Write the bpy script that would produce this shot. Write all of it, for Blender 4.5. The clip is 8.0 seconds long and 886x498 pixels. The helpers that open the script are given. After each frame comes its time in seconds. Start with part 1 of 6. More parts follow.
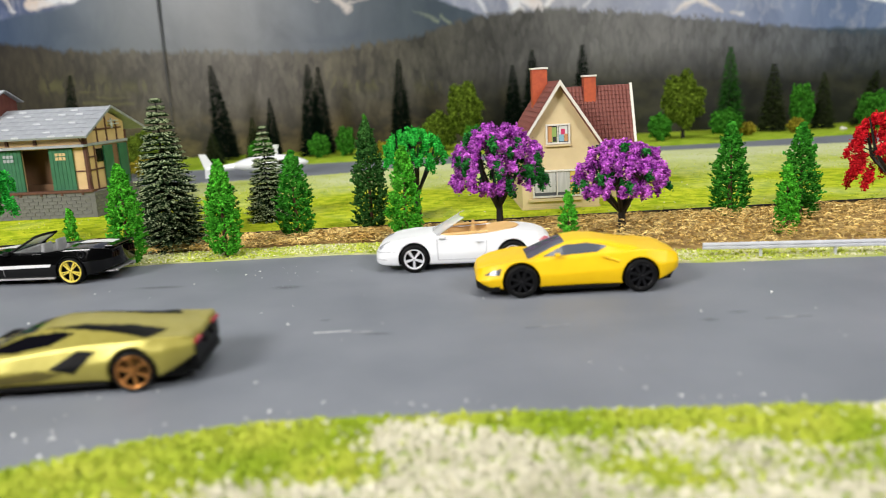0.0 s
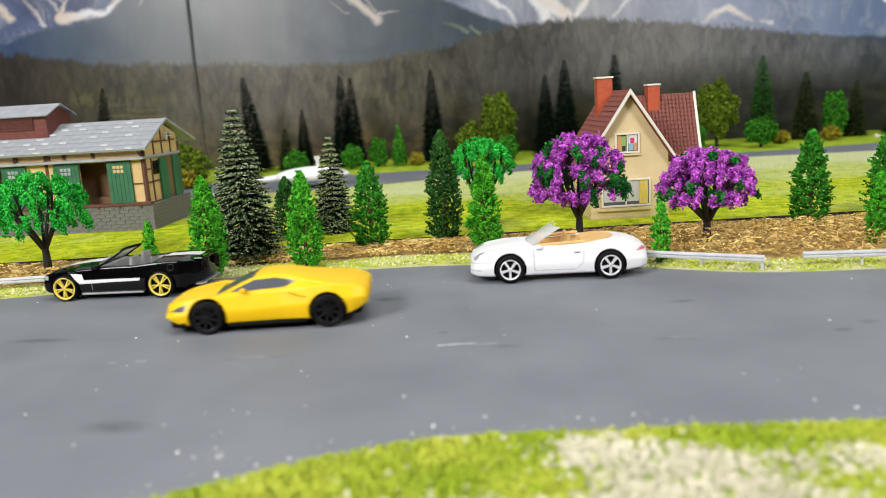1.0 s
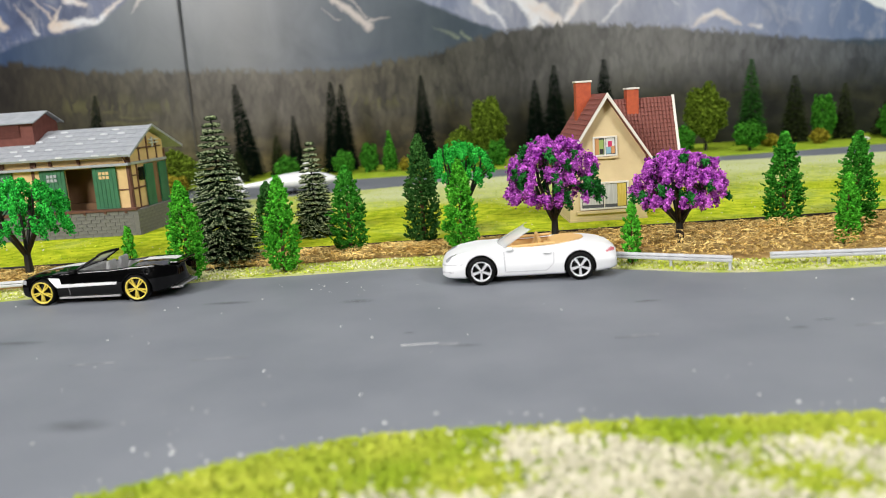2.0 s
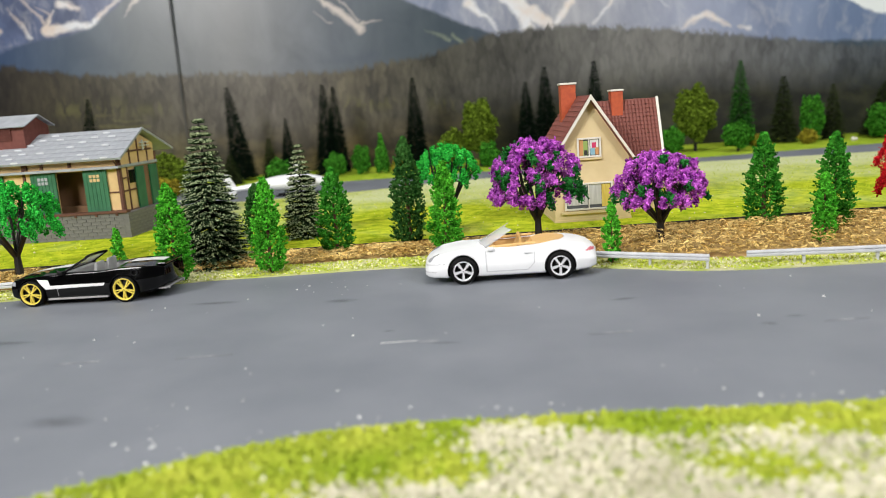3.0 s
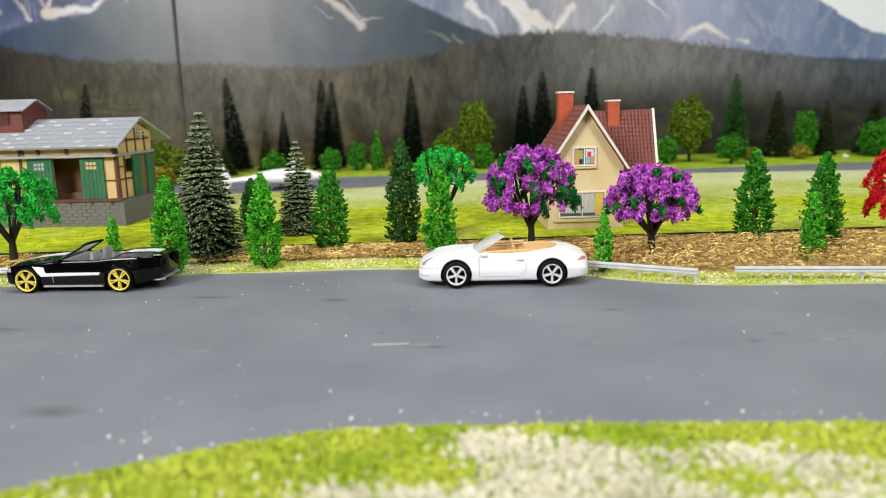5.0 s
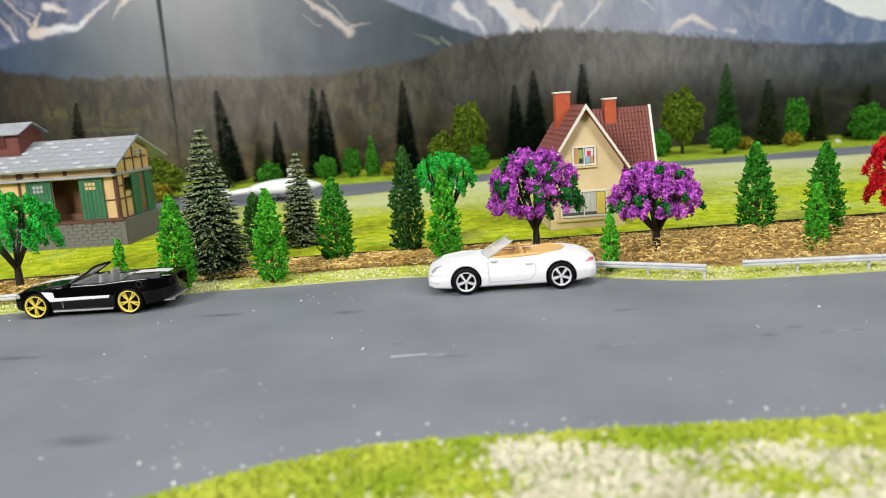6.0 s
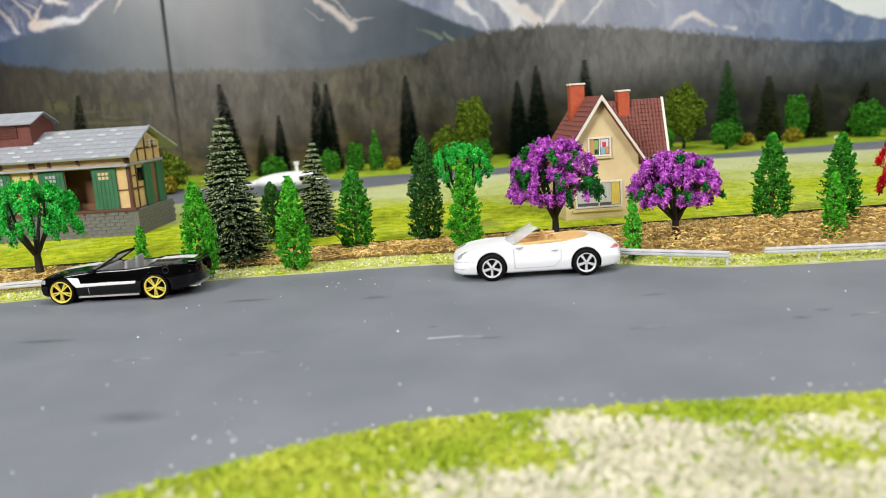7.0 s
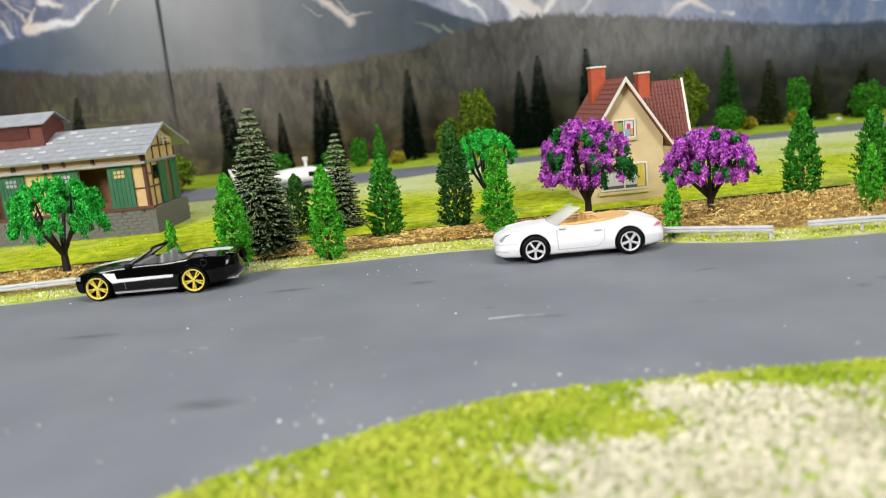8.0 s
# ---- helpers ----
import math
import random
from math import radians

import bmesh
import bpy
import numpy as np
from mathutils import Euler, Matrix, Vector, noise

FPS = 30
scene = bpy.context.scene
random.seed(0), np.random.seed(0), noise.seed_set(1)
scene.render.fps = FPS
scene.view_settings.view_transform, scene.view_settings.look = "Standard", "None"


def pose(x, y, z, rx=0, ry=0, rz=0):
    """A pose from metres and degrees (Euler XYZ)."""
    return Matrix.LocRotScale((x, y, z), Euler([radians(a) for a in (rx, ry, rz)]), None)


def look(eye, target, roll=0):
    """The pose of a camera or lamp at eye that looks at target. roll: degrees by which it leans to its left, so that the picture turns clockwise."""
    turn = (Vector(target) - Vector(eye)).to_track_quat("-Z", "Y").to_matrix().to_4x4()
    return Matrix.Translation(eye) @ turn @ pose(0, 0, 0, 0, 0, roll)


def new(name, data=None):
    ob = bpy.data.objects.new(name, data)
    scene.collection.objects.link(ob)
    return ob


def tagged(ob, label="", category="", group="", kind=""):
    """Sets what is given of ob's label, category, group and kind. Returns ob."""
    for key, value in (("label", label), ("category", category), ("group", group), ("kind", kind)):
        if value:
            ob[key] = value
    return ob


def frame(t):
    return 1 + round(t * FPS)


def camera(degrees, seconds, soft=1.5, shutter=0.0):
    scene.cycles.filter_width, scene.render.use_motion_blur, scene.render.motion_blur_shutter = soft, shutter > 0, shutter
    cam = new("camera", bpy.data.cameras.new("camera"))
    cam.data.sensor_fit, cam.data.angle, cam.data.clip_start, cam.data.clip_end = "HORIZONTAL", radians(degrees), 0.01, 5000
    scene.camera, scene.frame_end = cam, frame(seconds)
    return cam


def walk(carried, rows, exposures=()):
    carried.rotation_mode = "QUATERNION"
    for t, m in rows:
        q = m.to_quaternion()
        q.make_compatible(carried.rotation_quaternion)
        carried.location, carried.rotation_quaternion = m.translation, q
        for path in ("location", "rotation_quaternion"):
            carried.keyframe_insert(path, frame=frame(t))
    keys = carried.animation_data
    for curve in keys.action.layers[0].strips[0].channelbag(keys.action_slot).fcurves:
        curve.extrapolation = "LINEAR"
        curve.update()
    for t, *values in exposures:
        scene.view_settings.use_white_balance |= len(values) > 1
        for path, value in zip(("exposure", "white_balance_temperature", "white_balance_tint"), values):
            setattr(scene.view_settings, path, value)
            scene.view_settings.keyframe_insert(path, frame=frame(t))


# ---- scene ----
cam = camera(60.0, 8.0, 0.6, 0.2)
cam.data.dof.use_dof = True
cam.data.dof.focus_distance = 0.38
cam.data.dof.aperture_fstop = 13.0
# seconds, eye, yaw, pitch, roll in radians
PATH = [
    (0, 0.00811, 0.00889, 0.06962, -0.00892, -0.20453, -0.05284),
    (0.5, -0.01918, 0.01250, 0.06828, -0.00964, -0.19651, -0.05614),
    (1, -0.02847, 0.01255, 0.07114, -0.00789, -0.19081, -0.05943),
    (1.5, -0.02332, 0.01094, 0.06950, -0.00651, -0.18609, -0.06269),
    (2, -0.01699, 0.00855, 0.06979, -0.00650, -0.18323, -0.06562),
    (3.5, -0.01094, 0.00185, 0.06961, -0.01246, -0.18093, -0.07013),
    (4, -0.01105, 0.00162, 0.07148, -0.01527, -0.18087, -0.07107),
    (4.5, -0.01204, 0.00055, 0.07213, -0.01906, -0.18178, -0.07646),
    (4.6, -0.01212, 0.00009, 0.07277, -0.02045, -0.18415, -0.02891),
    (4.7, -0.01204, -0.00007, 0.07278, -0.02126, -0.18488, -0.02813),
    (5.8, -0.01695, -0.00028, 0.07594, -0.03035, -0.18621, -0.01926),
    (5.9, -0.01744, -0.00036, 0.07641, -0.03092, -0.18689, -0.07052),
    (6, -0.01871, -0.00043, 0.07649, -0.03173, -0.18568, -0.07010),
    (6.5, -0.02482, -0.00182, 0.07594, -0.03654, -0.18682, -0.06785),
    (7, -0.03371, -0.00299, 0.07303, -0.04444, -0.18832, -0.06507),
    (7.5, -0.04538, -0.00139, 0.06976, -0.05354, -0.18977, -0.06112),
    (7.9, -0.05410, 0.00040, 0.06860, -0.05880, -0.19140, -0.06050),
    (8, -0.05598, 0.00084, 0.06835, -0.06008, -0.19175, -0.09339),
]


def camera_row(x, y, z, yaw, pitch, roll):
    eye = Vector((x, y, z))
    ahead = Vector((-math.sin(yaw) * math.cos(pitch), math.cos(yaw) * math.cos(pitch), math.sin(pitch)))
    return look(eye, eye + ahead, math.degrees(roll))


walk(cam, [(r[0], camera_row(*r[1:])) for r in PATH])

# ---- light: a room lit by a wide ceiling panel and a lamp on either side in front ----
world = bpy.data.worlds.new("world")
scene.world = world
world.use_nodes = True
world.node_tree.nodes["Background"].inputs[0].default_value = (0.9, 0.95, 1.0, 1)
world.node_tree.nodes["Background"].inputs[1].default_value = 0.06


def area_lamp(name, eye, target, sx, sy, watts, colour):
    d = bpy.data.lights.new(name, "AREA")
    d.shape, d.size, d.size_y, d.energy, d.color = "RECTANGLE", sx, sy, watts, colour
    ob = new(name, d)
    ob.matrix_world = look(eye, target)
    return ob


area_lamp("ceiling_panel_lamp", (0.1, 0.15, 1.5), (0.05, 0.4, 0), 1.1, 0.6, 13, (1.0, 0.98, 0.95))
area_lamp("left_lamp", (-0.68, -0.45, 0.62), (-0.05, 0.6, 0.05), 0.34, 0.34, 14, (1.0, 0.98, 0.96))
area_lamp("right_lamp", (0.72, -0.45, 0.66), (0.15, 0.6, 0.05), 0.34, 0.34, 8, (1.0, 0.98, 0.97))
scene.view_settings.exposure = 0.0


# ---- materials ----
def material(name, base=(0.5, 0.5, 0.5), rough=0.5, metal=0.0, base2=None, scale=200.0, detail=4.0, bump=0.0, bump_scale=None,
             island=0.0, coat=0.0, spec=0.5, sharp=(0.35, 0.65), stretch=(1, 1, 1), emit=0.0):
    m = bpy.data.materials.new(name)
    m.use_nodes = True
    nt = m.node_tree
    b = nt.nodes["Principled BSDF"]
    b.inputs["Roughness"].default_value = rough
    b.inputs["Metallic"].default_value = metal
    b.inputs["Coat Weight"].default_value = coat
    b.inputs["Coat Roughness"].default_value = 0.06
    b.inputs["Specular IOR Level"].default_value = spec
    b.inputs["Base Color"].default_value = (*base, 1)
    tc = nt.nodes.new("ShaderNodeTexCoord")
    mp = nt.nodes.new("ShaderNodeMapping")
    mp.inputs["Scale"].default_value = stretch
    nt.links.new(tc.outputs["Object"], mp.inputs["Vector"])
    out = None
    if base2 is not None:
        n = nt.nodes.new("ShaderNodeTexNoise")
        n.inputs["Scale"].default_value, n.inputs["Detail"].default_value = scale, detail
        nt.links.new(mp.outputs[0], n.inputs["Vector"])
        r = nt.nodes.new("ShaderNodeValToRGB")
        r.color_ramp.elements[0].position, r.color_ramp.elements[1].position = sharp
        r.color_ramp.elements[0].color, r.color_ramp.elements[1].color = (*base, 1), (*base2, 1)
        nt.links.new(n.outputs["Fac"], r.inputs[0])
        out = r.outputs[0]
    if island:
        g = nt.nodes.new("ShaderNodeNewGeometry")
        h = nt.nodes.new("ShaderNodeHueSaturation")
        mr = nt.nodes.new("ShaderNodeMapRange")
        mr.inputs[3].default_value, mr.inputs[4].default_value = 1 - island, 1 + island
        nt.links.new(g.outputs["Random Per Island"], mr.inputs[0])
        nt.links.new(mr.outputs[0], h.inputs["Value"])
        h.inputs["Color"].default_value = (*base, 1)
        if out:
            nt.links.new(out, h.inputs["Color"])
        out = h.outputs[0]
    if out:
        nt.links.new(out, b.inputs["Base Color"])
    if bump:
        n2 = nt.nodes.new("ShaderNodeTexNoise")
        n2.inputs["Scale"].default_value, n2.inputs["Detail"].default_value = bump_scale or scale * 4, 3
        nt.links.new(mp.outputs[0], n2.inputs["Vector"])
        bp = nt.nodes.new("ShaderNodeBump")
        bp.inputs["Strength"].default_value, bp.inputs["Distance"].default_value = bump, 0.0003
        nt.links.new(n2.outputs["Fac"], bp.inputs["Height"])
        nt.links.new(bp.outputs[0], b.inputs["Normal"])
    if emit:
        b.inputs["Emission Color"].default_value, b.inputs["Emission Strength"].default_value = (*base, 1), emit
    return m


def clear(name, tint=(0.85, 0.87, 0.88), rough=0.12):
    """Cloudy see-through plastic."""
    m = material(name, tint, rough)
    m.node_tree.nodes["Principled BSDF"].inputs["Alpha"].default_value = 0.42
    return m


M_ROAD = material("grey_road_paint", (0.163, 0.177, 0.202), 0.55, base2=(0.203, 0.217, 0.244), scale=22, detail=6, bump=0.25, bump_scale=900, spec=0.35)
M_LAWN = material("flock_grass", (0.25, 0.40, 0.015), 0.95, base2=(0.44, 0.56, 0.05), scale=60, detail=8, bump=1.0, bump_scale=1500, spec=0.1)
M_PALE = material("pale_flock", (0.42, 0.50, 0.08), 0.95, base2=(0.62, 0.60, 0.36), scale=90, detail=8, bump=1.0, bump_scale=1500, spec=0.1)
M_BOARD = material("board_paint", (0.2, 0.2, 0.2), 0.7, base2=(0.26, 0.26, 0.26), scale=10)
# the added walls are kept dark so that they bounce little fill
M_WALLP = material("room_wall_paint", (0.10, 0.10, 0.105), 0.8, base2=(0.13, 0.13, 0.135), scale=3)
M_WHITE = material("white_car_paint", (0.78, 0.79, 0.80), 0.38, coat=0.0, base2=(0.80, 0.81, 0.82), scale=300, spec=0.25)
M_YELLOW = material("yellow_car_paint", (0.84, 0.52, 0.002), 0.45, coat=0.0, spec=0.35, base2=(0.86, 0.545, 0.003), scale=300)
M_BLACKP = material("black_car_paint", (0.0015, 0.0015, 0.0018), 0.07, coat=0.0, base2=(0.002, 0.002, 0.002), scale=300, spec=0.30)
M_GOLD = material("olive_gold_car_paint", (0.36, 0.315, 0.065), 0.36, metal=0.35, coat=0.0, base2=(0.40, 0.35, 0.08), scale=400, spec=0.4)
M_TYRE = material("black_plastic_tyre", (0.003, 0.003, 0.003), 0.5, base2=(0.006, 0.006, 0.006), scale=900, spec=0.12)
M_DARK = material("dark_plastic", (0.003, 0.003, 0.003), 0.5, base2=(0.006, 0.006, 0.006), scale=500, spec=0.12)
M_CHROME = material("chrome", (0.86, 0.86, 0.88), 0.28, 0.35, base2=(0.80, 0.80, 0.83), scale=500)
M_YRIM = material("yellow_rim", (0.78, 0.62, 0.09), 0.35, 0.0)
M_BRONZE = material("bronze_rim", (0.5, 0.22, 0.06), 0.3, 0.8)
M_BLACKRIM = material("black_rim", (0.006, 0.006, 0.007), 0.35, 0.0, spec=0.25)
M_TAN = material("tan_plastic", (0.70, 0.44, 0.16), 0.5, base2=(0.74, 0.48, 0.19), scale=300)
M_GREYIN = material("grey_plastic", (0.3, 0.3, 0.3), 0.45, base2=(0.36, 0.36, 0.36), scale=300)
M_STRIPE = material("silver_stripe", (0.72, 0.72, 0.72), 0.35)
M_SMOKE = material("smoked_window", (0.004, 0.004, 0.006), 0.1, spec=0.35)
M_PALEGLASS = material("pale_window", (0.09, 0.10, 0.12), 0.12, spec=0.45)
M_CLEAR = clear("clear_plastic", (0.93, 0.95, 0.96), 0.22)
M_REDLENS = material("red_lens", (0.45, 0.01, 0.03), 0.2)
M_PINKLENS = material("pale_red_lens", (0.62, 0.16, 0.20), 0.25, base2=(0.7, 0.3, 0.33), scale=700)
M_LAMPGLASS = material("lamp_lens", (0.35, 0.36, 0.38), 0.12, spec=0.9)
M_LINE = material("seam_line", (0.48, 0.48, 0.5), 0.6)


# ---- mesh helpers ----
def part(name, bm, mat, parent, label=""):
    me = bpy.data.meshes.new(name)
    bm.to_mesh(me)
    bm.free()
    me.materials.append(mat)
    ob = new(name, me)
    if parent is not None:
        ob.parent = parent
    if label:
        ob["label"] = label
    return ob


def raw(name, verts, faces, mat, parent, label="", smooth=False):
    me = bpy.data.meshes.new(name)
    me.from_pydata([tuple(v) for v in verts], [], [tuple(int(i) for i in f) for f in faces])
    if smooth:
        me.polygons.foreach_set("use_smooth", [True] * len(me.polygons))
    me.materials.append(mat)
    ob = new(name, me)
    if parent is not None:
        ob.parent = parent
    if label:
        ob["label"] = label
    return ob


def root(name, m, label, category, group="", kind=""):
    ob = new(name)
    ob.empty_display_size = 0.01
    ob.matrix_world = m
    return tagged(ob, label, category, group, kind)


def box_bm(x0, x1, y0, y1, z0, z1, bevel=0.0, m=None):
    bm = bmesh.new()
    bmesh.ops.create_cube(bm, size=1)
    for v in bm.verts:
        v.co = Vector((x0 + (v.co.x + 0.5) * (x1 - x0), y0 + (v.co.y + 0.5) * (y1 - y0), z0 + (v.co.z + 0.5) * (z1 - z0)))
    if bevel:
        bmesh.ops.bevel(bm, geom=bm.edges[:], offset=bevel, segments=2, affect="EDGES", profile=0.5)
    if m is not None:
        bm.transform(m)
    return bm


def box(name, x0, x1, y0, y1, z0, z1, mat, parent, bevel=0.0, label="", m=None):
    return part(name, box_bm(x0, x1, y0, y1, z0, z1, bevel, m), mat, parent, label)


def prism_bm(outline, y0, y1, axis="y"):
    """A closed outline of (a, z) pulled from y0 to y1 (along y, or along x)."""
    bm = bmesh.new()
    put = (lambda a, z, y: (a, y, z)) if axis == "y" else (lambda a, z, y: (y, a, z)) if axis == "x" else (lambda a, z, y: (a, z, y))
    lo = [bm.verts.new(put(a, z, y0)) for a, z in outline]
    hi = [bm.verts.new(put(a, z, y1)) for a, z in outline]
    bm.faces.new(lo)
    bm.faces.new(hi[::-1])
    n = len(outline)
    for i in range(n):
        bm.faces.new((lo[i], hi[i], hi[(i + 1) % n], lo[(i + 1) % n]))
    bmesh.ops.recalc_face_normals(bm, faces=bm.faces)
    return bm


def bar_bm(a, b, r, sides=6, r2=None, bm=None):
    bm = bm or bmesh.new()
    a, b = Vector(a), Vector(b)
    q = (b - a).to_track_quat("Z", "Y")
    rings = []
    for p, rad in ((a, r), (b, r if r2 is None else r2)):
        rings.append([bm.verts.new(p + q @ Vector((rad * math.cos(k * math.tau / sides), rad * math.sin(k * math.tau / sides), 0))) for k in range(sides)])
    for k in range(sides):
        bm.faces.new((rings[0][k], rings[0][(k + 1) % sides], rings[1][(k + 1) % sides], rings[1][k]))
    bm.faces.new(rings[0][::-1])
    bm.faces.new(rings[1])
    return bm


def sheet(name, outline, z, mat, label, category, thick=0.0):
    """A flat ground sheet of an outline, in a fine triangle mesh, with a skirt down by thick."""
    bm = bmesh.new()
    vs = [bm.verts.new((x, y, z)) for x, y in outline]
    f = bm.faces.new(vs)
    bmesh.ops.triangulate(bm, faces=[f])
    if thick:
        ret = bmesh.ops.extrude_face_region(bm, geom=bm.faces[:])
        for v in ret["geom"]:
            if isinstance(v, bmesh.types.BMVert):
                v.co.z -= thick
    bmesh.ops.recalc_face_normals(bm, faces=bm.faces)
    ob = part(name, bm, mat, None)
    return tagged(ob, label, category, kind="structure")


def smooth_line(pts, n=8):
    """A curve through the points (Catmull-Rom), n steps a stretch."""
    p = [Vector((*a, 0)) for a in pts]
    out = []
    for i in range(len(p) - 1):
        a, b, c, d = p[max(i - 1, 0)], p[i], p[i + 1], p[min(i + 2, len(p) - 1)]
        for k in range(n):
            t = k / n
            v = 0.5 * (2 * b + (c - a) * t + (2 * a - 5 * b + 4 * c - d) * t * t + (3 * b - 3 * c + d - a) * t ** 3)
            out.append((v.x, v.y))
    out.append(pts[-1])
    return out


# ---- ground ----
ROAD_FAR = smooth_line([(-0.9, 0.333), (-0.3, 0.330), (-0.2, 0.331), (-0.126, 0.3435), (-0.085, 0.344), (-0.016, 0.3405), (0.057, 0.313), (0.096, 0.295), (0.163, 0.288), (0.4, 0.277), (0.9, 0.26)])
VERGE = smooth_line([(-0.2, 0.02), (-0.147, 0.091), (-0.103, 0.133), (-0.088, 0.1423), (-0.068, 0.1518), (-0.052, 0.1578), (-0.034, 0.1625), (-0.015, 0.1627), (0.010, 0.1617), (0.034, 0.1600), (0.065, 0.1575), (0.1, 0.1548), (0.2, 0.144), (0.5, 0.108)])
FAR_NEAR = smooth_line([(-0.9, 0.68), (-0.3, 0.665), (-0.1, 0.68), (0.033, 0.725), (0.22, 0.74), (0.42, 0.72), (0.9, 0.69)])
FAR_FAR = smooth_line([(-0.9, 0.80), (-0.3, 0.80), (0.05, 0.805), (0.27, 0.79), (0.48, 0.81), (0.9, 0.83)])
LAWN_FRONT = 0.404

box_ground = box("ground", -1.0, 1.0, -0.35, 1.02, -0.04, -0.0012, M_BOARD, None)
tagged(box_ground, "grey painted wooden diorama board under the road", "ground", kind="structure")
table = root("table", pose(0, 0, -0.8), "plain grey table under the diorama board", "table")
box("tabletop", -1.05, 1.05, -0.4, 1.07, 0.73, 0.76, M_BOARD, table, 0.004)
for lx in (-0.98, 0.98):
    for ly in (-0.33, 1.0):
        box("leg", lx - 0.03, lx + 0.03, ly - 0.03, ly + 0.03, 0.0, 0.73, M_BOARD, table, 0.004)
sheet("road", ROAD_FAR + [(0.9, 0.0), (0.9, -0.3), (-0.9, -0.3)], 0.0, M_ROAD, "worn grey painted model road with white specks", "road", 0.001)
sheet("roadside_grass", ROAD_FAR[::-1] + [(-0.9, LAWN_FRONT + 0.01), (0.9, LAWN_FRONT + 0.01)], 0.0006, M_PALE, "pale yellow green flock roadside strip", "grass", 0.0016)


def worn_lawn():
    """Yellow green flock, worn pale in patches towards the far road."""
    m = material("worn_flock_lawn", (0.25, 0.36, 0.008), 0.95, base2=(0.54, 0.59, 0.03), scale=150, detail=8, bump=1.0, bump_scale=1500, spec=0.08)
    nt = m.node_tree
    L, N = nt.links.new, nt.nodes.new
    b = nt.nodes["Principled BSDF"]
    tc, sp, n = N("ShaderNodeTexCoord"), N("ShaderNodeSeparateXYZ"), N("ShaderNodeTexNoise")
    n.inputs["Scale"].default_value, n.inputs["Detail"].default_value = 11, 7
    L(tc.outputs["Object"], sp.inputs[0])
    L(tc.outputs["Object"], n.inputs["Vector"])
    mr, ad, cr, mx = N("ShaderNodeMapRange"), N("ShaderNodeMath"), N("ShaderNodeValToRGB"), N("ShaderNodeMix")
    mr.inputs[1].default_value, mr.inputs[2].default_value, mr.inputs[4].default_value = 0.50, 0.72, 0.42
    L(sp.outputs[1], mr.inputs[0])
    L(mr.outputs[0], ad.inputs[0])
    L(n.outputs["Fac"], ad.inputs[1])
    cr.color_ramp.elements[0].position, cr.color_ramp.elements[1].position = 0.52, 0.92
    L(ad.outputs[0], cr.inputs[0])
    mx.data_type = "RGBA"
    L(cr.outputs[0], mx.inputs[0])
    L(b.inputs["Base Color"].links[0].from_socket, mx.inputs[6])
    mx.inputs[7].default_value = (0.60, 0.64, 0.34, 1)
    L(mx.outputs[2], b.inputs["Base Color"])
    return m


M_LAWN_WORN = worn_lawn()
sheet("lawn", [(0.9, LAWN_FRONT), (-0.9, LAWN_FRONT)] + FAR_NEAR, 0.002, M_LAWN_WORN, "bright green flock model lawn", "grass", 0.0035)
tagged(box("lawn_edge", -0.9, 0.9, LAWN_FRONT - 0.0012, LAWN_FRONT - 0.0002, -0.001, 0.0024, material("dark_board_edge", (0.012, 0.011, 0.010), 0.8, base2=(0.03, 0.026, 0.02), scale=300), None, 0.0003), "dark edge of the raised lawn board", "trim", kind="structure")
sheet("far_road", FAR_NEAR[::-1] + FAR_FAR, 0.0018, M_ROAD, "grey painted road across the back of the diorama", "road", 0.0025)
sheet("far_grass", FAR_FAR[::-1] + [(-0.9, 1.0), (0.9, 1.0)], 0.002, M_LAWN, "green flock strip under the background trees", "grass", 0.0035)
sheet("near_verge", VERGE + [(0.5, -0.28), (-0.2, -0.28)], 0.001, M_LAWN, "mottled green and pale straw flock verge", "grass", 0.002)

# ---- backdrop ----
BACK_Y = 0.99


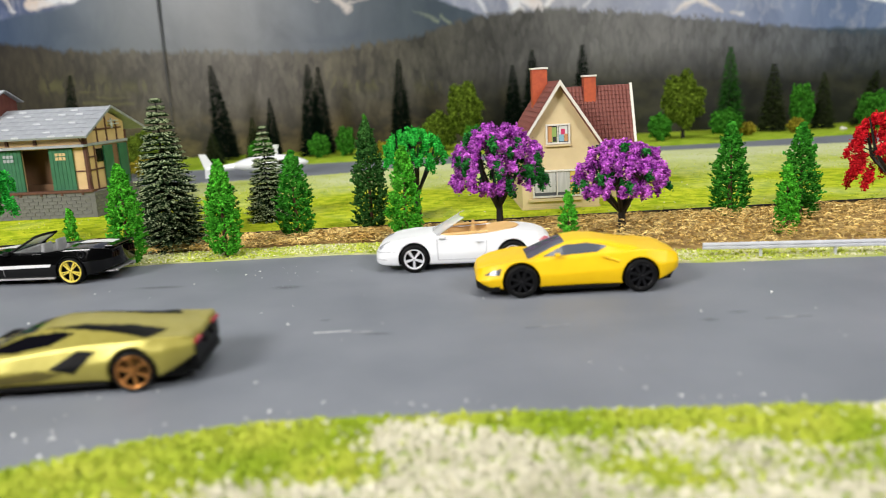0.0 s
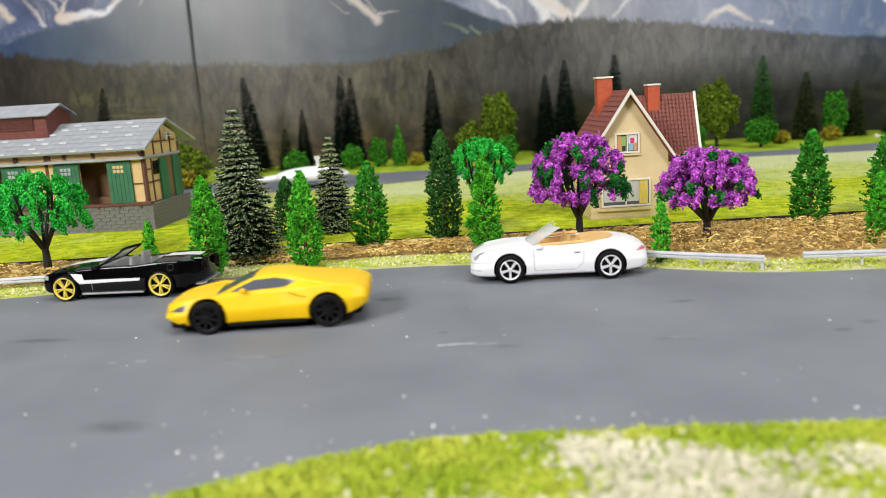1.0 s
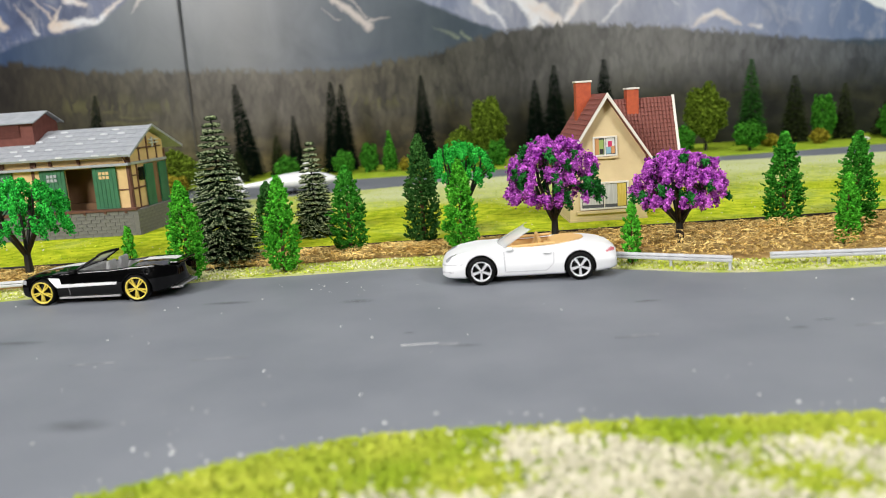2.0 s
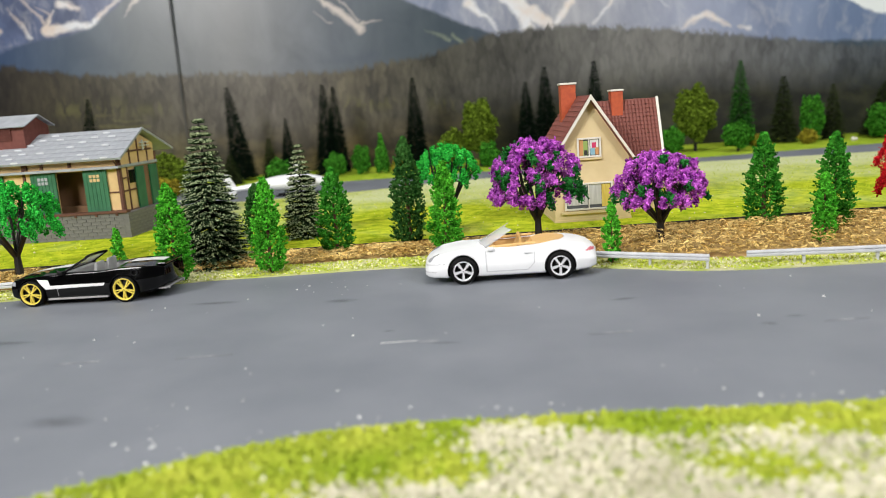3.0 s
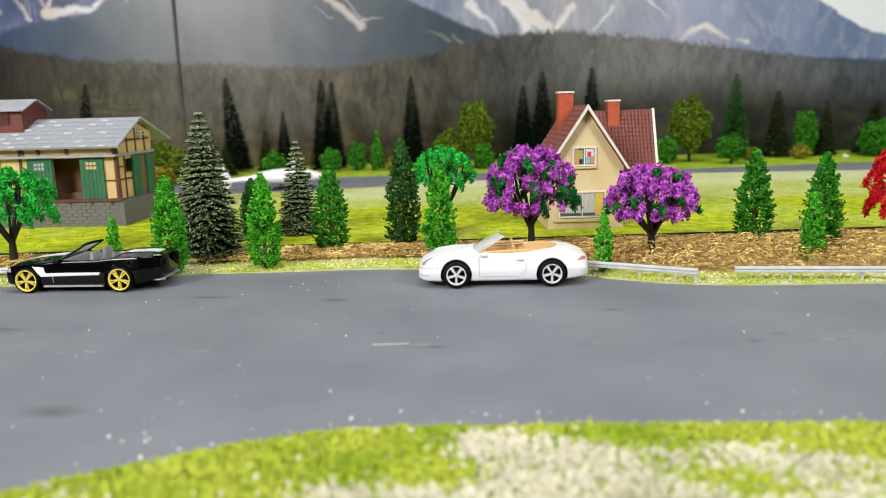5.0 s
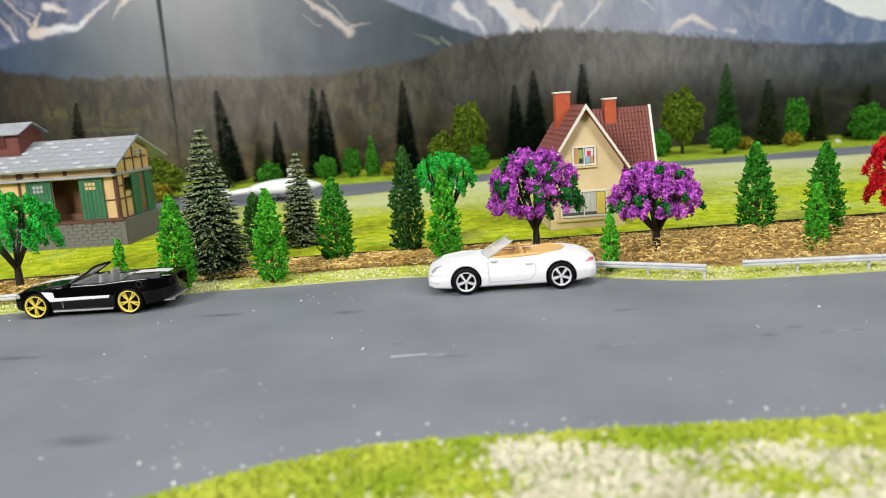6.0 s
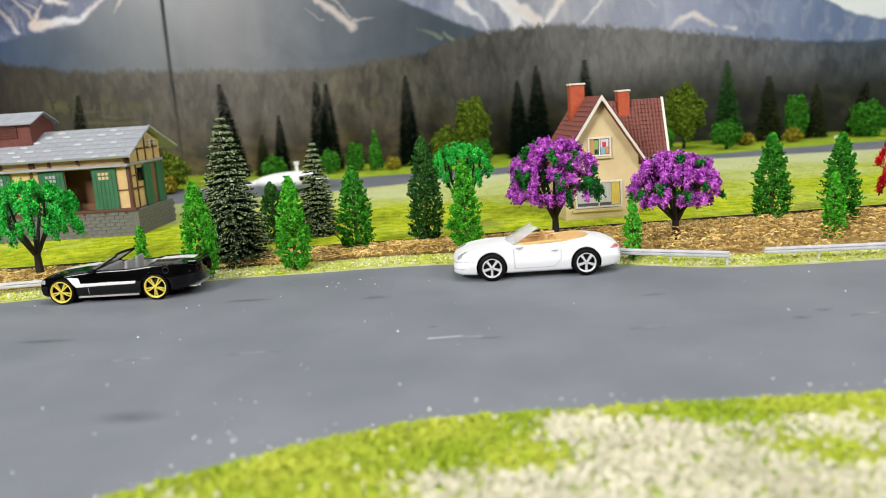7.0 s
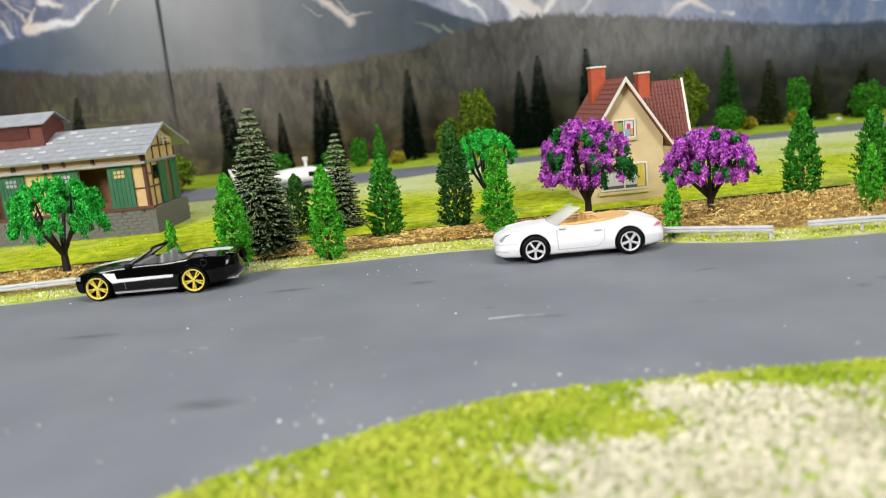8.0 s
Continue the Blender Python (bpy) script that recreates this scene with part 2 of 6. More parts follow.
def backdrop_material():
    m = bpy.data.materials.new("printed_mountain_backdrop")
    m.use_nodes = True
    nt = m.node_tree
    L, N = nt.links.new, nt.nodes.new
    b = nt.nodes["Principled BSDF"]
    b.inputs["Roughness"].default_value = 0.33
    b.inputs["Specular IOR Level"].default_value = 0.42
    tc = N("ShaderNodeTexCoord")
    sp = N("ShaderNodeSeparateXYZ")
    L(tc.outputs["Object"], sp.inputs[0])
    X, Z = sp.outputs[0], sp.outputs[2]

    def mth(op, a, c, clamp=False):
        n = N("ShaderNodeMath")
        n.operation, n.use_clamp = op, clamp
        for i, v in enumerate((a, c)):
            if isinstance(v, (int, float)):
                n.inputs[i].default_value = v
            elif v is not None:
                L(v, n.inputs[i])
        return n.outputs[0]

    def noi(scale, detail, stretch, rough=0.55, dist=0.0):
        mp = N("ShaderNodeMapping")
        mp.inputs["Scale"].default_value = stretch
        L(tc.outputs["Object"], mp.inputs[0])
        n = N("ShaderNodeTexNoise")
        n.inputs["Scale"].default_value, n.inputs["Detail"].default_value = scale, detail
        n.inputs["Roughness"].default_value, n.inputs["Distortion"].default_value = rough, dist
        L(mp.outputs[0], n.inputs["Vector"])
        return n.outputs["Fac"]

    def ramp(fac, stops, interp="LINEAR"):
        r = N("ShaderNodeValToRGB")
        r.color_ramp.interpolation = interp
        e = r.color_ramp.elements
        for i, (p, c) in enumerate(stops):
            el = e[i] if i < 2 else e.new(p)
            el.position = p
            el.color = (c, c, c, 1) if isinstance(c, (int, float)) else (*c, 1)
        L(fac, r.inputs[0])
        return r.outputs[0]

    def mix(fac, a, c):
        n = N("ShaderNodeMix")
        n.data_type = "RGBA"
        if isinstance(fac, (int, float)):
            n.inputs[0].default_value = fac
        else:
            L(fac, n.inputs[0])
        for i, v in ((6, a), (7, c)):
            if isinstance(v, tuple):
                n.inputs[i].default_value = (*v, 1)
            else:
                L(v, n.inputs[i])
        return n.outputs[2]

    u = mth("ADD", mth("MULTIPLY", X, 0.5), 0.5)             # -1..1 m to 0..1

    def across(stops):
        """A colour or value that changes along x, given at places in metres."""
        return ramp(u, [(0.5 + 0.5 * x, c) for x, c in stops])

    def profile(points):
        return mth("MULTIPLY", across([(x, z / 0.4) for x, z in points]), 0.4)

    def below(height, soft, wob):
        """1 where z is under the height plus some wobble."""
        h = mth("ADD", height, wob)
        return mth("DIVIDE", mth("SUBTRACT", h, Z), soft, True)

    def centred(n, amp):
        return mth("MULTIPLY", mth("SUBTRACT", n, 0.5), amp)

    wx = mth("ADD", X, mth("ADD", centred(noi(38, 3, (1, 1, 1)), 0.016), centred(noi(140, 3, (1, 1, 1)), 0.006)))
    wz = mth("ADD", Z, mth("ADD", centred(noi(33, 3, (1, 1, 1.1)), 0.014), centred(noi(120, 3, (1, 1, 1)), 0.005)))
    place = N("ShaderNodeCombineXYZ")
    L(wx, place.inputs[0])
    L(wz, place.inputs[2])

    def vec(op, a, c):
        n = N("ShaderNodeVectorMath")
        n.operation = op
        for i, v in enumerate((a, c)):
            if isinstance(v, tuple):
                n.inputs[i].default_value = v
            elif v is not None:
                L(v, n.inputs[i])
        return n

    def stroke(x1, z1, x2, z2, w1, w2, soft=0.004, swell=1.0):
        """1 on a brush stroke from one place to another, its half width going from w1 to w2."""
        dx, dz = x2 - x1, z2 - z1
        q = dx * dx + dz * dz
        a = vec("SUBTRACT", place.outputs[0], (x1, 0, z1)).outputs[0]
        t = mth("ADD", vec("DOT_PRODUCT", a, (dx / q, 0, dz / q)).outputs["Value"], 0.0, True)
        sc = vec("SCALE", (dx, 0, dz), None)
        L(t, sc.inputs["Scale"])
        dist = vec("LENGTH", vec("SUBTRACT", a, sc.outputs[0]).outputs[0], None).outputs["Value"]
        return mth("DIVIDE", mth("SUBTRACT", mth("ADD", w1 * swell, mth("MULTIPLY", t, (w2 - w1) * swell)), dist), soft, True)

    def strokes(rows, soft=0.004, swell=1.0):
        out = 0.0
        for r in rows:
            out = mth("MAXIMUM", out, stroke(*r, soft, swell))
        return out

    # far rock with gullies of snow, under a white sky
    fine = noi(60, 6, (1, 1, 0.55), 0.65, 0.6)
    rock = mix(ramp(noi(16, 6, (1.3, 1, 0.6), 0.6, 0.8), [(0.36, 0.0), (0.64, 1.0)]),
               across([(-0.52, (0.030, 0.045, 0.11)), (-0.36, (0.055, 0.07, 0.14)), (0.0, (0.16, 0.19, 0.29)), (0.18, (0.25, 0.26, 0.33)), (0.34, (0.22, 0.25, 0.37)), (0.52, (0.13, 0.18, 0.32))]),
               across([(-0.52, (0.09, 0.12, 0.24)), (-0.36, (0.15, 0.17, 0.27)), (0.0, (0.27, 0.30, 0.42)), (0.18, (0.40, 0.40, 0.46)), (0.34, (0.30, 0.33, 0.47)), (0.52, (0.18, 0.24, 0.40))]))
    rock = mix(mth("MULTIPLY", ramp(fine, [(0.5, 0.0), (0.68, 1.0)]), 0.30), rock, (0.56, 0.55, 0.60))
    snow = strokes([(-0.500, 0.245, -0.466, 0.200, 0.0015, 0.0025), (-0.514, 0.224, -0.489, 0.190, 0.001, 0.003), (-0.467, 0.196, -0.410, 0.200, 0.006, 0.004),
                    (-0.470, 0.198, -0.458, 0.220, 0.004, 0.002), (-0.448, 0.228, -0.426, 0.219, 0.0045, 0.003), (-0.408, 0.202, -0.372, 0.230, 0.004, 0.002), (-0.478, 0.226, -0.462, 0.214, 0.001, 0.002),
                    (0.052, 0.194, 0.088, 0.160, 0.005, 0.0015), (0.100, 0.202, 0.118, 0.180, 0.010, 0.008), (0.118, 0.182, 0.124, 0.160, 0.007, 0.006), (0.130, 0.178, 0.152, 0.160, 0.008, 0.005),
                    (0.180, 0.190, 0.160, 0.165, 0.004, 0.005), (0.228, 0.190, 0.208, 0.160, 0.003, 0.002), (0.316, 0.150, 0.346, 0.162, 0.002, 0.005), (0.346, 0.162, 0.376, 0.147, 0.005, 0.002),
                    (0.386, 0.146, 0.402, 0.142, 0.001, 0.003), (0.27, 0.20, 0.30, 0.175, 0.003, 0.001), (-0.56, 0.25, -0.53, 0.20, 0.002, 0.004)], 0.005, 1.5)
    snow_col = mix(ramp(noi(24, 3, (1, 1, 1)), [(0.38, 0.0), (0.6, 1.0)]), (0.70, 0.58, 0.52), (0.74, 0.74, 0.80))
    far = mix(mth("MULTIPLY", snow, 0.92), rock, snow_col)
    sky = mix(noi(6, 4, (1, 1, 2)), (0.72, 0.77, 0.84), (0.88, 0.90, 0.93))
    col = mix(below(profile([(-1, 0.34), (0.2, 0.34), (0.42, 0.24), (0.524, 0.171), (0.561, 0.152), (0.60, 0.146), (1, 0.14)]), 0.004, centred(noi(70, 4, (1, 1, 1)), 0.012)), sky, far)
    # the broad bare flank, with two snow gullies and a strip of meadow
    # its pale middle left also paints in the lamp's sheen on the print
    slope = mix(ramp(noi(11, 6, (1.4, 1, 0.7), 0.6, 0.8), [(0.36, 0.0), (0.66, 1.0)]),
                across([(-0.53, (0.026, 0.052, 0.125)), (-0.44, (0.060, 0.085, 0.13)), (-0.36, (0.115, 0.13, 0.15)), (-0.24, (0.16, 0.165, 0.18)), (-0.12, (0.10, 0.115, 0.145)), (0.0, (0.050, 0.068, 0.090)), (0.08, (0.042, 0.062, 0.09))]),
                across([(-0.53, (0.05, 0.085, 0.17)), (-0.44, (0.095, 0.125, 0.175)), (-0.36, (0.15, 0.165, 0.185)), (-0.24, (0.21, 0.215, 0.23)), (-0.12, (0.14, 0.16, 0.195)), (0.0, (0.075, 0.096, 0.12)), (0.08, (0.07, 0.095, 0.13))]))
    gully = strokes([(-0.142, 0.222, -0.107, 0.192, 0.0025, 0.0045), (-0.107, 0.192, -0.084, 0.174, 0.0045, 0.005), (-0.112, 0.216, -0.087, 0.186, 0.0015, 0.002), (-0.086, 0.180, -0.060, 0.183, 0.003, 0.001),
                     (-0.374, 0.207, -0.338, 0.236, 0.001, 0.005), (-0.141, 0.198, -0.119, 0.183, 0.001, 0.0015)], 0.005, 1.5)
    slope = mix(mth("MULTIPLY", gully, 0.85), slope, (0.62, 0.55, 0.53))
    slope = mix(mth("MULTIPLY", strokes([(-0.008, 0.170, 0.026, 0.153, 0.001, 0.0035), (0.030, 0.158, 0.040, 0.150, 0.003, 0.004)]), 0.7), slope, (0.27, 0.31, 0.22))
    slope = mix(mth("MULTIPLY", strokes([(-0.15, 0.134, -0.07, 0.140, 0.003, 0.010)], 0.02), 0.6), slope, (0.065, 0.082, 0.125))
    foot_line = profile([(-1, 0.16), (-0.54, 0.172), (-0.493, 0.187), (-0.451, 0.190), (-0.415, 0.197), (-0.373, 0.227), (-0.33, 0.26), (-0.10, 0.26), (-0.059, 0.222), (-0.005, 0.195), (0.029, 0.181), (0.088, 0.155), (0.12, 0.14), (1, 0.1)])
    col = mix(below(foot_line, 0.005, centred(noi(60, 4, (1, 1, 1)), 0.008)), col, slope)
    # wooded hill: crowns in upright dabs, brown to grey, some of them yellow green
    cell = N("ShaderNodeTexVoronoi")
    cell.inputs["Scale"].default_value = 1.0
    cm = N("ShaderNodeMapping")
    cm.inputs["Scale"].default_value = (190, 0, 62)
    L(place.outputs[0], cm.inputs[0])
    L(cm.outputs[0], cell.inputs["Vector"])
    pick = N("ShaderNodeSeparateColor")
    L(cell.outputs["Color"], pick.inputs[0])
    tone = mth("ADD", mth("MULTIPLY", pick.outputs[0], 0.22), mth("MULTIPLY", noi(34, 6, (1, 1, 0.5), 0.66), 0.90))
    tone = mth("SUBTRACT", tone, mth("MULTIPLY", cell.outputs["Distance"], 0.18))
    # middle left tones are raised for the lamp glow lying on the print
    wood_hi = across([(-0.54, (0.040, 0.033, 0.028)), (-0.47, (0.065, 0.054, 0.034)), (-0.40, (0.095, 0.083, 0.055)), (-0.30, (0.155, 0.136, 0.108)), (-0.2, (0.185, 0.165, 0.14)), (-0.10, (0.16, 0.14, 0.098)), (0.0, (0.115, 0.108, 0.086)), (0.08, (0.098, 0.095, 0.086)),
                      (0.18, (0.155, 0.150, 0.145)), (0.30, (0.205, 0.20, 0.20)), (0.42, (0.17, 0.175, 0.19)), (0.56, (0.11, 0.125, 0.15))])
    wood_lo = across([(-0.54, (0.008, 0.006, 0.006)), (-0.40, (0.030, 0.025, 0.018)), (-0.2, (0.080, 0.070, 0.060)), (0.0, (0.026, 0.025, 0.022)), (0.10, (0.034, 0.033, 0.031)), (0.30, (0.095, 0.092, 0.094)), (0.56, (0.045, 0.052, 0.066))])
    wood = mix(ramp(tone, [(0.24, 0.0), (0.74, 1.0)]), wood_lo, wood_hi)
    bright = mth("MULTIPLY", ramp(mth("ADD", mth("MULTIPLY", pick.outputs[1], 0.4), mth("MULTIPLY", noi(28, 4, (1, 1, 0.6)), 0.6)), [(0.46, 0.0), (0.62, 1.0)]),
                 strokes([(-0.46, 0.100, -0.34, 0.092, 0.018, 0.014), (-0.12, 0.085, -0.04, 0.078, 0.014, 0.012), (0.0, 0.075, 0.03, 0.07, 0.012, 0.01)], 0.03))
    wood = mix(mth("MULTIPLY", bright, 0.8), wood, (0.15, 0.145, 0.05))
    hill = profile([(-1, 0.17), (-0.525, 0.159), (-0.478, 0.152), (-0.438, 0.143), (-0.32, 0.137), (-0.25, 0.133), (-0.194, 0.128), (-0.131, 0.126), (-0.074, 0.131), (-0.01, 0.137), (0.034, 0.150), (0.091, 0.160), (0.147, 0.164), (0.183, 0.163), (0.246, 0.156), (0.296, 0.151), (0.389, 0.138), (0.461, 0.128), (0.53, 0.115), (0.583, 0.112), (1, 0.11)])
    col = mix(below(hill, 0.006, mth("ADD", centred(pick.outputs[0], 0.006), centred(noi(200, 3, (1, 1, 0.3)), 0.006))), col, wood)
    # ochre clearing; foot of the wood, tree shade painted in on the right
    patch = mth("MULTIPLY", strokes([(-0.425, 0.090, -0.405, 0.088, 0.003, 0.002), (-0.40, 0.082, -0.365, 0.080, 0.003, 0.002), (-0.42, 0.076, -0.36, 0.072, 0.003, 0.003)], 0.008), 0.85)
    col = mix(patch, col, (0.22, 0.21, 0.07))
    foot = mth("DIVIDE", mth("SUBTRACT", profile([(-1, 0.08), (-0.3, 0.068), (-0.05, 0.066), (0.05, 0.090), (0.20, 0.105), (0.30, 0.112), (0.5, 0.10), (1, 0.09)]), Z), 0.045, True)
    ground = mix(ramp(noi(34, 5, (1, 1, 1.6)), [(0.40, 0.0), (0.64, 1.0)]),
                 across([(-0.5, (0.030, 0.026, 0.010)), (-0.1, (0.030, 0.022, 0.012)), (0.05, (0.012, 0.012, 0.007)), (0.5, (0.010, 0.011, 0.008))]),
                 across([(-0.5, (0.16, 0.135, 0.045)), (-0.1, (0.15, 0.11, 0.048)), (0.05, (0.045, 0.040, 0.018)), (0.5, (0.035, 0.035, 0.020))]))
    col = mix(mth("MULTIPLY", foot, 0.92), col, ground)
    L(col, b.inputs["Base Color"])
    return m


backdrop = box("backdrop", -1.0, 1.0, BACK_Y, BACK_Y + 0.006, -0.02, 0.62, backdrop_material(), None)
tagged(backdrop, "printed photo backdrop of snowy mountains and woods", "backdrop", kind="structure")

# ---- unseen room added to close the place, dark to hold back fill light ----
box("wall_back", -2.0, 2.0, 2.0, 2.1, -0.8, 1.8, M_WALLP, None)["kind"] = "structure"
box("wall_front", -2.0, 2.0, -2.1, -2.0, -0.8, 1.8, M_WALLP, None)["kind"] = "structure"
box("wall_left", -2.1, -2.0, -2.1, 2.1, -0.8, 1.8, M_WALLP, None)["kind"] = "structure"
box("wall_right", 2.0, 2.1, -2.1, 2.1, -0.8, 1.8, M_WALLP, None)["kind"] = "structure"
box("ceiling", -2.1, 2.1, -2.1, 2.1, 1.8, 1.9, M_WALLP, None)["kind"] = "structure"
box("floor", -2.1, 2.1, -2.1, 2.1, -0.9, -0.8, M_BOARD, None)["kind"] = "structure"
for nm, lb in (("wall_back", "unseen dark grey wall added"), ("wall_front", "unseen dark grey wall added"), ("wall_left", "unseen dark grey wall added"), ("wall_right", "unseen dark grey wall added"), ("ceiling", "unseen dark grey ceiling added"), ("floor", "plain grey room floor")):
    tagged(bpy.data.objects[nm], lb + " round the diorama", nm.split("_")[0])

# ---- foliage ----
RNG = np.random.default_rng(7)
OCTA = np.array([(1, 0, 0), (-1, 0, 0), (0, 1, 0), (0, -1, 0), (0, 0, 1), (0, 0, -1)], float)
OCTF = np.array([(0, 2, 4), (2, 1, 4), (1, 3, 4), (3, 0, 4), (2, 0, 5), (1, 2, 5), (3, 1, 5), (0, 3, 5)])


def crumbs(centres, size, spread=0.5):
    """Small rough crumbs of flock, one at each centre: vertices and faces."""
    n = len(centres)
    k = len(OCTA)
    v = OCTA[None] * (1 + RNG.uniform(-spread, spread, (n, k, 3))) + RNG.uniform(-0.35, 0.35, (n, k, 3))
    s = size * RNG.uniform(0.6, 1.45, (n, 1, 1)) * RNG.uniform(0.6, 1.3, (n, 1, 3))
    q = RNG.normal(size=(n, 4))
    q /= np.linalg.norm(q, axis=1, keepdims=True)
    w, x, y, z = q.T
    R = np.stack([1 - 2 * (y * y + z * z), 2 * (x * y - w * z), 2 * (x * z + w * y), 2 * (x * y + w * z), 1 - 2 * (x * x + z * z), 2 * (y * z - w * x),
                  2 * (x * z - w * y), 2 * (y * z + w * x), 1 - 2 * (x * x + y * y)], 1).reshape(n, 3, 3)
    v = np.einsum("nij,nkj->nki", R, v * s) + centres[:, None]
    f = OCTF[None] + (np.arange(n) * k)[:, None, None]
    return v.reshape(-1, 3), f.reshape(-1, 3)


def foliage_material(name, a, b, island=0.6):
    return material(name, a, 0.85, base2=b, scale=350, detail=3, island=island, spec=0.03)


F_GREEN = foliage_material("bright_green_foam", (0.03, 0.22, 0.012), (0.11, 0.48, 0.035))
F_DARK = foliage_material("dark_green_foam", (0.014, 0.06, 0.012), (0.06, 0.17, 0.035))
F_MID = foliage_material("mid_green_foam", (0.018, 0.13, 0.010), (0.065, 0.32, 0.03))
F_WEEP = foliage_material("vivid_green_foam", (0.014, 0.28, 0.03), (0.06, 0.58, 0.08))
F_PURPLE = foliage_material("purple_blossom_foam", (0.19, 0.012, 0.25), (0.66, 0.17, 0.70))
F_LEAF = foliage_material("blossom_tree_leaf_foam", (0.008, 0.075, 0.014), (0.035, 0.22, 0.045))
F_RED = foliage_material("red_foam", (0.4, 0.006, 0.012), (0.72, 0.025, 0.035))
F_OLIVE = foliage_material("olive_foam", (0.06, 0.10, 0.010), (0.17, 0.25, 0.025))
F_FAR = foliage_material("deep_grass_green_foam", (0.02, 0.11, 0.010), (0.07, 0.27, 0.025))
F_YELLOW = foliage_material("yellow_green_foam", (0.16, 0.14, 0.012), (0.32, 0.27, 0.03))
F_SPRUCE = foliage_material("dark_spruce_bristle", (0.014, 0.032, 0.014), (0.04, 0.07, 0.03), 0.5)
F_TIPS = foliage_material("pale_flocked_tips", (0.22, 0.27, 0.13), (0.46, 0.53, 0.32), 0.4)
F_BGSPRUCE = foliage_material("deep_green_bristle", (0.002, 0.006, 0.004), (0.008, 0.018, 0.009), 0.4)
M_TRUNK = material("black_plastic_trunk", (0.004, 0.004, 0.004), 0.5, base2=(0.012, 0.010, 0.008), scale=600, bump=0.4)
M_BROWN = material("brown_core", (0.07, 0.028, 0.012), 0.8, base2=(0.12, 0.05, 0.02), scale=500)


def thuja(x, y, z, h, w, mat, label, lean=0.0, seed=0):
    """A columnar tree of foam crumbs round a brown wire core."""
    t = root("columnar_tree", pose(x, y, z, 0, lean, seed * 57 % 360), label, "tree", "trees along the roadside")
    part("trunk", bar_bm((0, 0, -0.001), (0, 0, h * 0.9), w * 0.07, 6, w * 0.02), M_BROWN, t, "thin brown wire trunk")
    tufts = int(520 * (h / 0.04) * (w / 0.018))                # little sprays with gaps between them
    s = RNG.uniform(0, 1, tufts) ** 0.9
    ang = RNG.uniform(0, math.tau, tufts)
    prof = np.interp(s, [0, 0.06, 0.2, 0.45, 0.7, 0.88, 1.0], [0.55, 0.86, 1.0, 0.90, 0.64, 0.36, 0.08])
    lump = 1 + 0.10 * np.sin(ang * 3 + s * 17 + seed) + 0.10 * np.sin(ang * 5 - s * 31 + seed * 2)
    rad = 0.56 * w * prof * lump * RNG.uniform(0.78, 1.12, tufts)
    per = 15
    out = np.linspace(0, 1, per)[None] * RNG.uniform(0.5, 1.2, (tufts, 1))
    aa = ang[:, None] + RNG.normal(0, 0.45, (tufts, 1)) * out * 0.5
    rr = rad[:, None] * (1 - 0.34 * (1 - out)) + RNG.normal(0, 0.00016, (tufts, per))
    zz = (0.03 * h + s * h * 0.94)[:, None] + (out - 0.5) * 0.0016
    c = np.stack([rr * np.cos(aa), rr * np.sin(aa), zz], 2).reshape(-1, 3) + RNG.normal(0, 0.00026, (tufts * per, 3))
    core = RNG.uniform(0, 1, tufts * 2)
    ca = RNG.uniform(0, math.tau, tufts * 2)
    cr = 0.34 * w * np.interp(core, [0, 0.2, 0.7, 1.0], [0.6, 1.0, 0.7, 0.1])
    c = np.concatenate([c, np.stack([cr * np.cos(ca), cr * np.sin(ca), 0.03 * h + core * h * 0.92], 1)])
    v, f = crumbs(c, 0.00042)
    raw("crown", v, f, mat, t)
    return t


def limbs_bm(h, spread, count, seed, fork=0.32):
    bm = bmesh.new()
    r = random.Random(seed)
    bar_bm((0, 0, -0.001), (0, 0, h * fork), 0.0021, 8, 0.0015, bm)
    ends = []
    for k in range(count):
        a = math.tau * k / count + r.uniform(-0.3, 0.3)
        d = spread * r.uniform(0.45, 0.8)
        p = Vector((0, 0, h * fork * r.uniform(0.75, 1)))
        mid = Vector((math.cos(a) * d * 0.75, math.sin(a) * d * 0.75, h * r.uniform(0.46, 0.56)))
        top = Vector((math.cos(a) * d, math.sin(a) * d, h * r.uniform(0.74, 0.86)))
        bar_bm(p, mid, 0.0011, 6, 0.0008, bm)
        bar_bm(mid, top, 0.0008, 6, 0.0004, bm)
        for j in range(2):
            e = mid + Vector((r.uniform(-1, 1), r.uniform(-1, 1), r.uniform(0.3, 1))) * h * 0.18
            bar_bm(mid, e, 0.0004, 5, 0.0002, bm)
    bar_bm((0, 0, h * fork), (0, 0, h * 0.85), 0.0008, 6, 0.0004, bm)
    return bm


